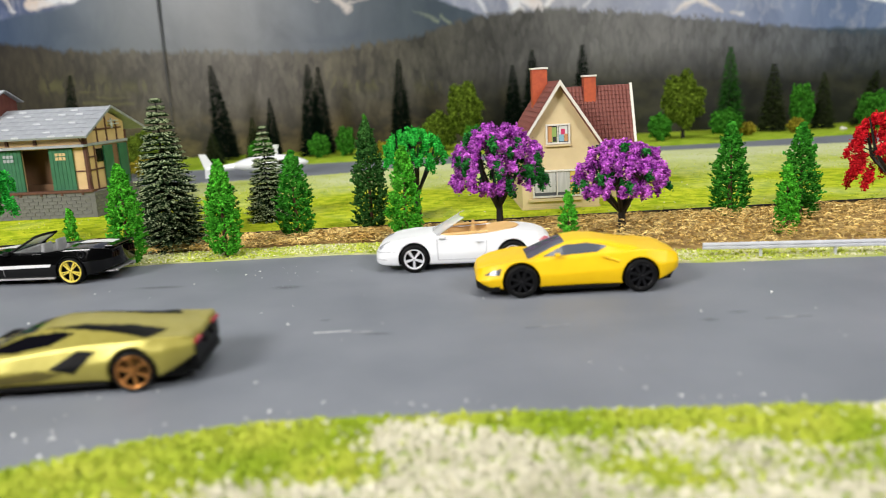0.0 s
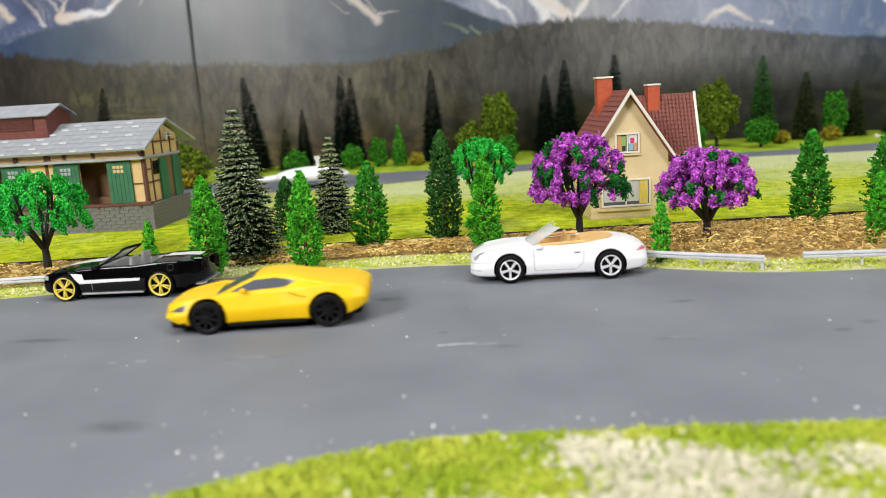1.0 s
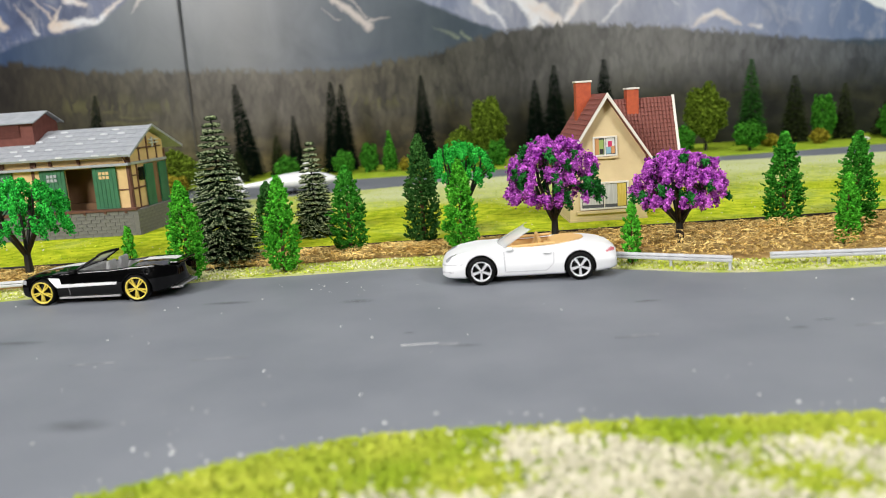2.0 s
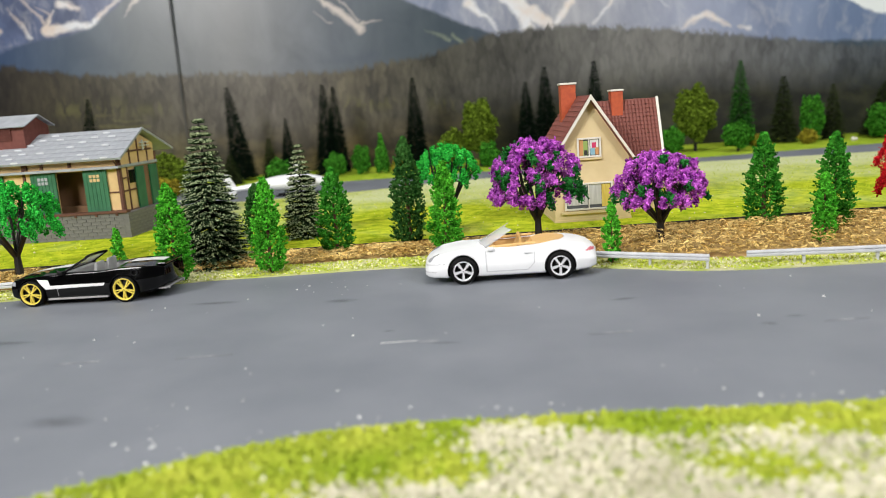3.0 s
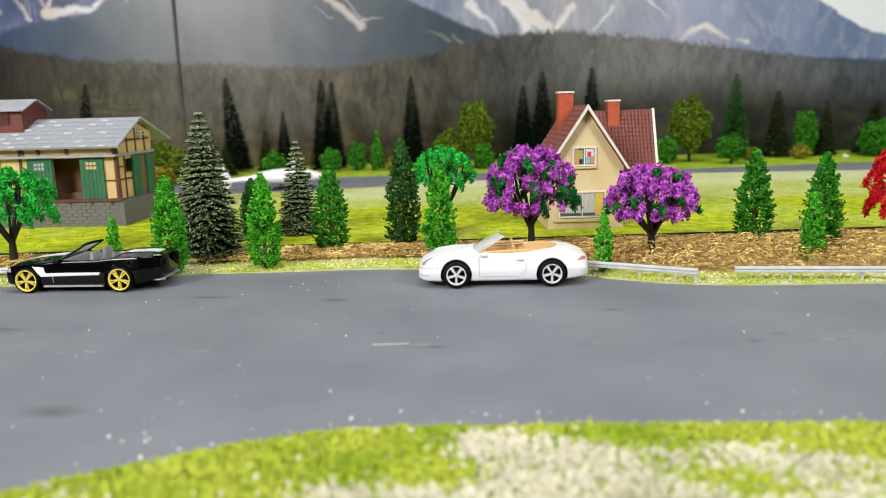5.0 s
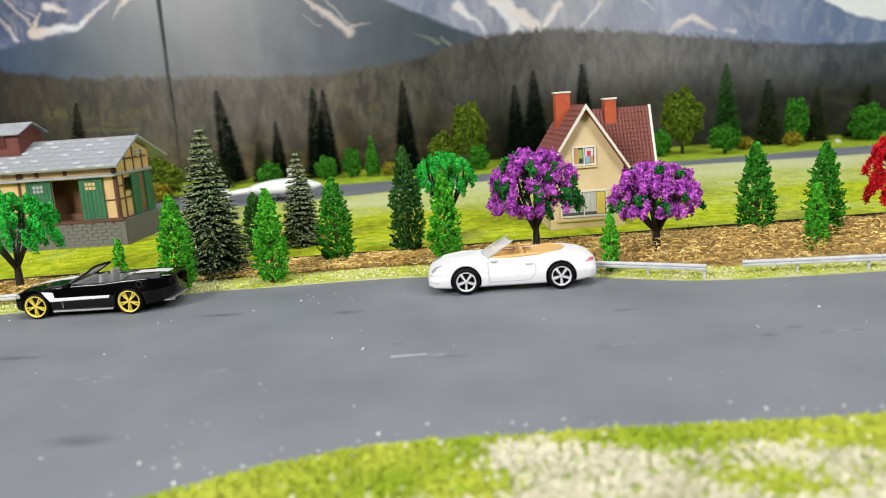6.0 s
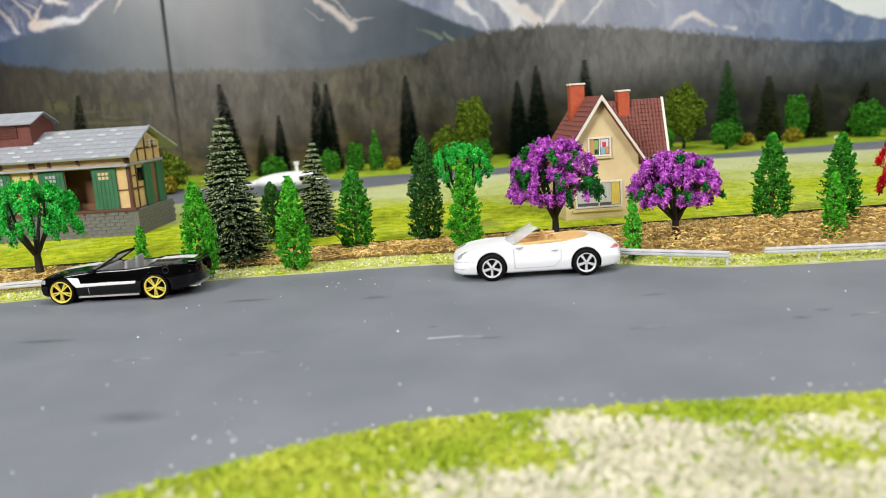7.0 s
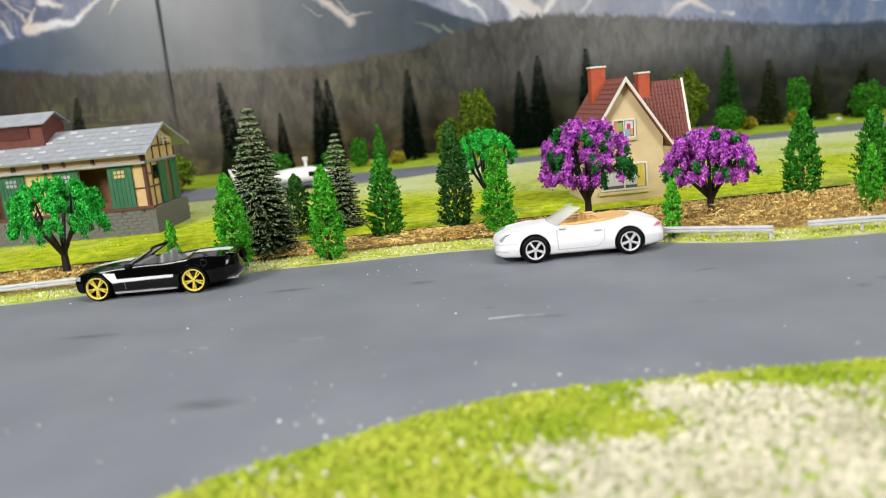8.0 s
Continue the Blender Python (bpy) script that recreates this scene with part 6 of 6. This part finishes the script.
    sh.patch("bumper_slot", M_LINE, t, lambda c, seg: (np.abs(c[..., 2] - 0.0054) < 0.00016) & (c[..., 0] < -0.0300), 0.00004)
    wheels(t, xf, xr, 0.0138, R, R, 0.0042, M_CHROME, 5, False, 0.27)
    return t


M_REDDARK = material("dark_red_lens", (0.006, 0.001, 0.001), 0.5, spec=0.1)


def black_convertible():
    t = root("toy_car", pose(-0.1588, 0.3292, 0, 0, 0, -5), "black toy convertible with silver stripes and yellow wheels", "toy car", "toy cars on the road")
    xf, xr, R = -0.0200, 0.0200, 0.0054
    L0, L1 = -0.0305, 0.0362
    sh = Shell(L0, L1, {
        "zb": [(L0, 0.0042), (-0.028, 0.0030), (-0.02, 0.0028), (0.026, 0.0030), (0.031, 0.0040), (L1, 0.0060)],
        "w": [(L0, 0.0100), (-0.0295, 0.0118), (-0.026, 0.0130), (-0.02, 0.0136), (0, 0.0136), (0.018, 0.0142), (0.028, 0.0134), (0.033, 0.0120), (L1, 0.0098)],
        "zs": [(L0, 0.0075), (-0.02, 0.0082), (0, 0.0078), (0.018, 0.0088), (L1, 0.0100)],
        "ws": [(L0, 0.0095), (-0.028, 0.0114), (-0.02, 0.0122), (0, 0.0124), (0.018, 0.0126), (0.03, 0.0116), (L1, 0.0090)],
        "zh": [(L0, 0.0090), (-0.029, 0.0106), (-0.024, 0.0116), (-0.012, 0.0126), (-0.004, 0.0130), (0.008, 0.0132), (0.018, 0.0142), (0.028, 0.0144), (0.033, 0.0140), (L1, 0.0130)],
        "wt": [(L0, 0.007), (-0.024, 0.0095), (0, 0.0108), (0.018, 0.0108), (L1, 0.0092)],
        "zt": [(L0, 0.0096), (-0.029, 0.0112), (-0.024, 0.0124), (-0.014, 0.0136), (-0.008, 0.0138), (0.01, 0.0138), (0.018, 0.0146), (0.028, 0.0148), (0.033, 0.0145), (L1, 0.0136)], }, vblur=3)
    hole = lambda c, seg: (seg[None] >= 3) & (c[..., 0] > -0.0055) & (c[..., 0] < 0.0165) & (np.abs(c[..., 1]) < 0.0107)
    sh.body("body", M_BLACKP, t, hole, [(xf, R, 0.0061), (xr, R, 0.0062)])
    box("chassis", L0 + 0.003, L1 - 0.006, -0.0106, 0.0110, 0.0030, 0.0075, M_DARK, t, 0.0004, "black plastic chassis")
    for s in (-1, 1):
        box("sill", -0.0132, 0.0125, s * 0.0126 - 0.0006, s * 0.0126 + 0.0006, 0.0024, 0.0031, M_GREYIN, t, 0.0001, "grey side sill")
        sh.decal("side_stripe", M_STRIPE, t, [((-0.0134, 0.0070), (-0.0108, 0.0071), (-0.0124, 0.0108), (-0.0174, 0.0112)), ((-0.0108, 0.0071), (0.0118, 0.0076), (0.0123, 0.0087), (-0.0114, 0.0085))], s, 0.00012, "silver side stripe")
        sh.decal("door_seam", M_GREYIN, t, [((-0.0086, 0.0040), (-0.0084, 0.0040), (-0.0084, 0.0070), (-0.0086, 0.0070))], s, 0.00006, "", 2, 8)
        sh.decal("side_crease", M_BLACKP, t, [((-0.0100, 0.0108), (0.0140, 0.0112), (0.0140, 0.0116), (-0.0100, 0.0112))], s, 0.00035, "raised waist crease", 30, 4)
    sh.patch("bonnet_stripe", M_STRIPE, t, lambda c, seg: (seg[None] >= 3) & (c[..., 0] < -0.0095) & (c[..., 1] > -0.0012) & (c[..., 1] < 0.0062), 0.0001, "silver bonnet stripe")
    sh.patch("boot_stripe", M_STRIPE, t, lambda c, seg: (seg[None] >= 3) & (c[..., 0] > 0.0175) & (c[..., 0] < 0.0335) & (c[..., 1] > -0.0010) & (c[..., 1] < 0.0070), 0.0001, "silver boot stripe")
    cabin(t, -0.0065, 0.0172, 0.0112, 0.0078, 0.0133, M_GREYIN, "grey moulded cockpit tub")
    for y in (-0.0052, 0.0052):
        seat(t, 0.0045, y, 0.0080, M_GREYIN, 0.0082)
        seat(t, 0.0135, y, 0.0080, M_GREYIN, 0.0056)
    box("dashboard", -0.0060, -0.0030, -0.0100, 0.0100, 0.0090, 0.0134, M_GREYIN, t, 0.0006)
    windscreen(t, -0.0098, 0.0132, 0.0004, 0.0184, 0.0114, 0.0092, 0.0005, M_CLEAR, M_DARK, "clear windscreen in a black frame")
    for s in (-1, 1):
        box("mirror", -0.0078, -0.0052, s * 0.0126 - 0.0012, s * 0.0126 + 0.0012, 0.0126, 0.0142, M_DARK, t, 0.0004)
    for s in (-1, 1):
        part("fuel_cap", lathe_bm([(0.0010, 0.0), (0.0013, s * 0.00025), (0.0016, 0.0)], 20), M_BLACKRIM, t, "round fuel cap ring").matrix_local = pose(0.0250, s * 0.0133, 0.0122)
    sh.patch("headlight", M_LAMPGLASS, t, lambda c, seg: (c[..., 0] < -0.0272) & (np.abs(c[..., 1]) > 0.0076) & (c[..., 2] > 0.0088) & (c[..., 2] < 0.0104), 0.0001, "clear headlight")
    spo = box("boot_spoiler", 0.0330, 0.0368, -0.0090, 0.0090, 0.0141, 0.0149, M_BLACKP, t, 0.0003, "black boot spoiler lip")
    for s in (-1, 1):
        for k in range(3):
            box("tail_light", 0.0360, 0.0366, s * (0.0046 + k * 0.0020) - 0.0006, s * (0.0046 + k * 0.0020) + 0.0006, 0.0098, 0.0120, M_REDDARK, t, 0.0001, "dark barred tail light")
        part("exhaust", bar_bm((0.0335, s * 0.0075, 0.0042), (0.0368, s * 0.0075, 0.0042), 0.0006, 10), M_GREYIN, t, "grey exhaust tip")
    box("rear_diffuser", 0.0325, 0.0362, -0.0100, 0.0100, 0.0040, 0.0046, M_GREYIN, t, 0.0004, "grey rear diffuser")
    wheels(t, xf, xr, 0.0138, R, 0.0055, 0.0042, M_YRIM, 5, True, 0.16)
    return t


def yellow_coupe():
    t = root("toy_car", pose(0.0531, 0.267, 0, 0, 0, -1), "yellow toy supercar with black wheels driving past", "toy car", "toy cars on the road")
    xf, xr, R = -0.0199, 0.0199, 0.0056
    L0, L1 = -0.0348, 0.0330
    sh = Shell(L0, L1, {
        "zb": [(L0, 0.0068), (-0.0335, 0.0050), (-0.0305, 0.0036), (-0.027, 0.0028), (0.024, 0.0028), (0.029, 0.0048), (L1, 0.0070)],
        "w": [(L0, 0.0074), (-0.0345, 0.0106), (-0.031, 0.0124), (-0.026, 0.0134), (-0.02, 0.0138), (-0.010, 0.0130), (0.004, 0.0128), (0.012, 0.0138), (0.02, 0.0144), (0.028, 0.0138), (0.0315, 0.0125), (L1, 0.0112)],
        "zs": [(L0, 0.0058), (-0.03, 0.0066), (-0.02, 0.0076), (-0.006, 0.0074), (0.01, 0.0082), (0.02, 0.0094), (L1, 0.0096)],
        "ws": [(L0, 0.005), (-0.033, 0.0086), (-0.028, 0.0112), (-0.02, 0.0122), (-0.008, 0.0116), (0.004, 0.0114), (0.014, 0.0124), (0.022, 0.0128), (0.029, 0.0116), (L1, 0.0100)],
        "zh": [(L0, 0.0080), (-0.034, 0.0096), (-0.030, 0.0110), (-0.02, 0.0126), (-0.012, 0.0122), (-0.004, 0.0124), (0.006, 0.0130), (0.014, 0.0140), (0.022, 0.0144), (0.029, 0.0136), (0.0315, 0.0129), (L1, 0.0118)],
        "wt": [(L0, 0.0035), (-0.032, 0.0060), (-0.024, 0.0080), (-0.016, 0.0086), (-0.006, 0.0074), (0.004, 0.0074), (0.014, 0.0078), (0.024, 0.0088), (L1, 0.0070)],
        "zt": [(L0, 0.0080), (-0.0335, 0.0092), (-0.030, 0.0104), (-0.022, 0.0118), (-0.0165, 0.0126), (-0.0085, 0.0162), (-0.004, 0.0178), (0.001, 0.0184), (0.007, 0.0180), (0.014, 0.0164), (0.022, 0.0149), (0.029, 0.0140), (L1, 0.0124)]}, vblur=2, blur=3)
    sh.body("body", M_YELLOW, t, lambda c, seg: np.zeros(c.shape[:2], bool), [(xf, R, 0.0064), (xr, R, 0.0064)])
    box("chassis", L0 + 0.0075, L1 - 0.006, -0.0106, 0.0106, 0.0028, 0.0068, M_DARK, t, 0.0004, "black plastic chassis")
    sh.patch("windscreen", M_PALEGLASS, t, lambda c, seg: (seg[None] >= 4) & (c[..., 0] > -0.0172) & (c[..., 0] < -0.0044), 0.0001, "pale raked windscreen")
    for s in (-1, 1):
        sh.decal("side_window", M_PALEGLASS, t, [((-0.0125, 0.0131), (0.0058, 0.0140), (0.0030, 0.0168), (-0.0045, 0.0164)), ((0.0058, 0.0140), (0.0092, 0.0154), (0.0088, 0.0158), (0.0030, 0.0168))], s, 0.00014, "dark side window")
        sh.decal("headlight", M_PALEGLASS, t, [((-0.0325, 0.0078), (-0.0272, 0.0080), (-0.0264, 0.0102), (-0.0296, 0.0092))], s, 0.00012, "slanted clear headlight")
        box("side_skirt", -0.0132, 0.0128, s * 0.0124 - 0.0010, s * 0.0124 + 0.0010, 0.0022, 0.0034, M_DARK, t, 0.0003, "dark side skirt")
        box("mirror", -0.0086, -0.0066, s * 0.0124 - 0.0010, s * 0.0124 + 0.0010, 0.0132, 0.0145, M_YELLOW, t, 0.0005)
        part("intake_edge", bar_bm((0.0075, s * 0.0126, 0.0128), (0.0130, s * 0.0132, 0.0108), 0.0005, 6), M_YELLOW, t)
        part("buttress", bar_bm((0.0050, s * 0.0074, 0.0166), (0.0190, s * 0.0108, 0.0142), 0.0009, 8, 0.0006), M_YELLOW, t, "yellow flying buttress")
        box("tail_light", 0.0316, 0.0326, s * 0.0082 - 0.0014, s * 0.0082 + 0.0014, 0.0096, 0.0112, M_REDLENS, t, 0.0002, "round red tail light")
    part("front_splitter", prism_bm([(-0.0345, -0.0055), (-0.0322, -0.0106), (-0.0272, -0.0130), (-0.0268, 0.0128), (-0.0322, 0.0106), (-0.0345, 0.0055)], 0.0024, 0.0041, "z"), M_DARK, t, "dark front splitter")
    part("rear_diffuser", prism_bm([(0.0262, 0.0032), (0.0305, 0.0036), (0.0318, 0.0066), (0.0310, 0.0074), (0.0290, 0.0048), (0.0262, 0.0042)], -0.0105, 0.0105), M_DARK, t, "dark rear diffuser")
    ws = wheels(t, xf, xr, 0.0138, R, R, 0.0044, M_BLACKRIM, 8, False, 0.24)
    return t, ws


# body paint darkened to put the scoop's shade into the colour
M_GOLD_SHADED = material("shaded_olive_gold", (0.10, 0.082, 0.012), 0.5, base2=(0.12, 0.095, 0.015), scale=400)


def gold_wedge():
    t = root("toy_car", pose(-0.0923, 0.2000, 0, 0, 0, 0), "olive gold toy wedge supercar with bronze wheels driving off", "toy car", "toy cars on the road")
    xf, xr, R = -0.0205, 0.0195, 0.0053
    L0, L1 = -0.0375, 0.0345
    sh = Shell(L0, L1, {
        "zb": [(L0, 0.0036), (-0.03, 0.0026), (0.025, 0.0026), (0.030, 0.0050), (L1, 0.0078)],
        "w": [(L0, 0.0080), (-0.034, 0.0116), (-0.026, 0.0138), (-0.018, 0.0142), (-0.006, 0.0136), (0.008, 0.0140), (0.018, 0.0152), (0.028, 0.0146), (L1, 0.0126)],
        "zs": [(L0, 0.0046), (-0.02, 0.0066), (0, 0.0066), (0.015, 0.0084), (0.028, 0.0104), (L1, 0.0112)],
        "ws": [(L0, 0.007), (-0.03, 0.0112), (-0.018, 0.0124), (0, 0.0120), (0.012, 0.0126), (0.024, 0.0134), (L1, 0.0116)],
        "zh": [(L0, 0.0052), (-0.03, 0.0078), (-0.018, 0.0098), (-0.006, 0.0106), (0.008, 0.0122), (0.022, 0.0132), (0.03, 0.0132), (L1, 0.0126)],
        "wt": [(L0, 0.005), (-0.025, 0.0082), (-0.01, 0.0070), (0.004, 0.0068), (0.02, 0.0082), (L1, 0.0088)],
        "zt": [(L0, 0.0054), (-0.03, 0.0080), (-0.02, 0.0104), (-0.01, 0.0146), (-0.002, 0.0163), (0.006, 0.0162), (0.016, 0.0153), (0.026, 0.0141), (L1, 0.0129)]}, vblur=3)
    sh.body("body", M_GOLD, t, lambda c, seg: np.zeros(c.shape[:2], bool), [(xf, R, 0.0060), (xr, R, 0.0062)])
    box("chassis", L0 + 0.0035, L1 - 0.003, -0.0115, 0.0115, 0.0024, 0.0078, M_DARK, t, 0.0004, "black plastic chassis")
    sh.patch("windscreen", M_SMOKE, t, lambda c, seg: (seg[None] >= 4) & (c[..., 0] > -0.0195) & (c[..., 0] < -0.0060), 0.0001, "dark raked windscreen")
    for s in (-1, 1):
        sh.patch("side_window", M_SMOKE, t, lambda c, seg, s=s: (c[..., 1] * s > 0) & (seg[None] >= 3) & inside_poly(c[..., 0], c[..., 2], [(-0.0175, 0.0110), (-0.0080, 0.0142), (-0.0005, 0.0150), (0.0045, 0.0146), (-0.0010, 0.0122), (-0.0100, 0.0110)]), 0.0001, "dark side window")
        sh.patch("side_intake", M_DARK, t, lambda c, seg, s=s: (c[..., 1] * s > 0) & (seg[None] <= 2) & inside_poly(c[..., 0], c[..., 2], [(-0.0010, 0.0070), (0.0062, 0.0112), (0.0108, 0.0108), (0.0050, 0.0056)]), 0.0001, "black side air intake")
        sh.patch("roof_slot", M_DARK, t, lambda c, seg, s=s: (c[..., 1] * s > 0) & (seg[None] >= 3) & inside_poly(c[..., 0], c[..., 2], [(-0.0030, 0.0157), (0.0060, 0.0159), (0.0170, 0.0150), (0.0270, 0.0137), (0.0230, 0.0133), (0.0120, 0.0146), (0.0040, 0.0153)]) & (np.abs(c[..., 1]) > 0.0030), 0.0001, "dark engine cover slot")
        box("spoiler_wing", 0.0285, 0.0342, s * 0.0082 - 0.0042, s * 0.0082 + 0.0042, 0.0124, 0.0131, M_GOLD, t, 0.0004, "olive gold rear wing")
        box("tail_light", 0.0336, 0.0352, s * 0.0090 - 0.0028, s * 0.0090 + 0.0028, 0.0106, 0.0118, M_REDLENS, t, 0.0003, "red tail light bar")
        part("exhaust", bar_bm((0.032, s * 0.0035, 0.0098), (0.0358, s * 0.0035, 0.0098), 0.0011, 10), M_DARK, t, "dark exhaust tip")
    for s in (-1, 1):
        sh.patch("side_scoop", M_GOLD_SHADED, t, lambda c, seg, s=s: (c[..., 1] * s > 0) & (seg[None] <= 2) & inside_poly(c[..., 0], c[..., 2], [(-0.0200, 0.0052), (-0.0040, 0.0068), (0.0022, 0.0058), (-0.0030, 0.0042), (-0.0165, 0.0036)]), 0.0001, "side scoop with its shade painted in")
        box("sill", -0.0140, 0.0130, s * 0.0132 - 0.0008, s * 0.0132 + 0.0008, 0.0020, 0.0030, M_DARK, t, 0.0002, "black side sill")
    box("rear_panel", 0.0325, 0.0350, -0.0118, 0.0118, 0.0058, 0.0112, M_DARK, t, 0.0006, "black rear panel")
    box("rear_diffuser", 0.0290, 0.0352, -0.0110, 0.0110, 0.0034, 0.0058, M_DARK, t, 0.0005, "black rear diffuser")
    ws = wheels(t, xf, xr, 0.0142, R, R, 0.0044, M_BRONZE, 6, False, 0.20)
    return t, ws


white_convertible()
black_convertible()
YELLOW, YELLOW_WHEELS = yellow_coupe()
GOLD, GOLD_WHEELS = gold_wedge()


# ---- what moves ----
def glide(keys, t):
    """Smooth values between the keyed rows (seconds, values...)."""
    ts = [k[0] for k in keys]
    i = max(0, min(len(ts) - 2, next((j for j, v in enumerate(ts) if v > t), len(ts)) - 1))
    out = []
    for c in range(1, len(keys[0])):
        v = [k[c] for k in keys]

        def slope(j):
            if j == 0:
                return (v[1] - v[0]) / (ts[1] - ts[0])
            if j == len(ts) - 1:
                return 0.0
            a, b = (v[j] - v[j - 1]) / (ts[j] - ts[j - 1]), (v[j + 1] - v[j]) / (ts[j + 1] - ts[j])
            return 0.0 if a * b <= 0 else 2 * a * b / (a + b)
        h = ts[i + 1] - ts[i]
        u = min(1.0, max(0.0, (t - ts[i]) / h))
        a, b = slope(i) * h, slope(i + 1) * h
        out.append(v[i] * (2 * u ** 3 - 3 * u ** 2 + 1) + a * (u ** 3 - 2 * u ** 2 + u) + v[i + 1] * (3 * u ** 2 - 2 * u ** 3) + b * (u ** 3 - u ** 2))
    return out


YELLOW_KEYS = [(0, 0.0560, 0.2697, -0.5), (0.5, -0.0015, 0.2693, 0.0), (1.0, -0.0855, 0.2705, 0.5), (1.2, -0.1285, 0.2690, 1.0), (1.4, -0.1680, 0.2667, 2.0), (1.6, -0.210, 0.263, 3.0), (2.0, -0.288, 0.254, 3.0), (2.6, -0.375, 0.250, 2.0), (3.3, -0.42, 0.248, 1.0), (8.0, -0.42, 0.248, 1.0)]
GOLD_KEYS = [(0, -0.0885, 0.2035, 2.0), (0.1, -0.1125, 0.2035, 2.0), (0.2, -0.1365, 0.2035, 2.0), (0.3, -0.1605, 0.203, 2.0), (0.6, -0.230, 0.200, 1.0), (1.0, -0.316, 0.195, 0.5), (1.5, -0.390, 0.194, 0.0), (2.1, -0.43, 0.194, 0.0), (8.0, -0.43, 0.194, 0.0)]


def motions():
    for car, rolling, keys in ((YELLOW, YELLOW_WHEELS, YELLOW_KEYS), (GOLD, GOLD_WHEELS, GOLD_KEYS)):
        last = keys[-2][0]
        times = [k / FPS for k in range(int(last * FPS) + 1)] + [last + 0.1, 8.0]
        rows = [(t, glide(keys, t)) for t in times]
        walk(car, [(t, pose(x, y, 0, 0, 0, yaw)) for t, (x, y, yaw) in rows])
        for w, wx, wy, r in rolling:
            walk(w, [(t, pose(wx, wy, r, 0, -math.degrees((rows[0][1][0] - x) / r), 0)) for t, (x, y, yaw) in rows])


motions()
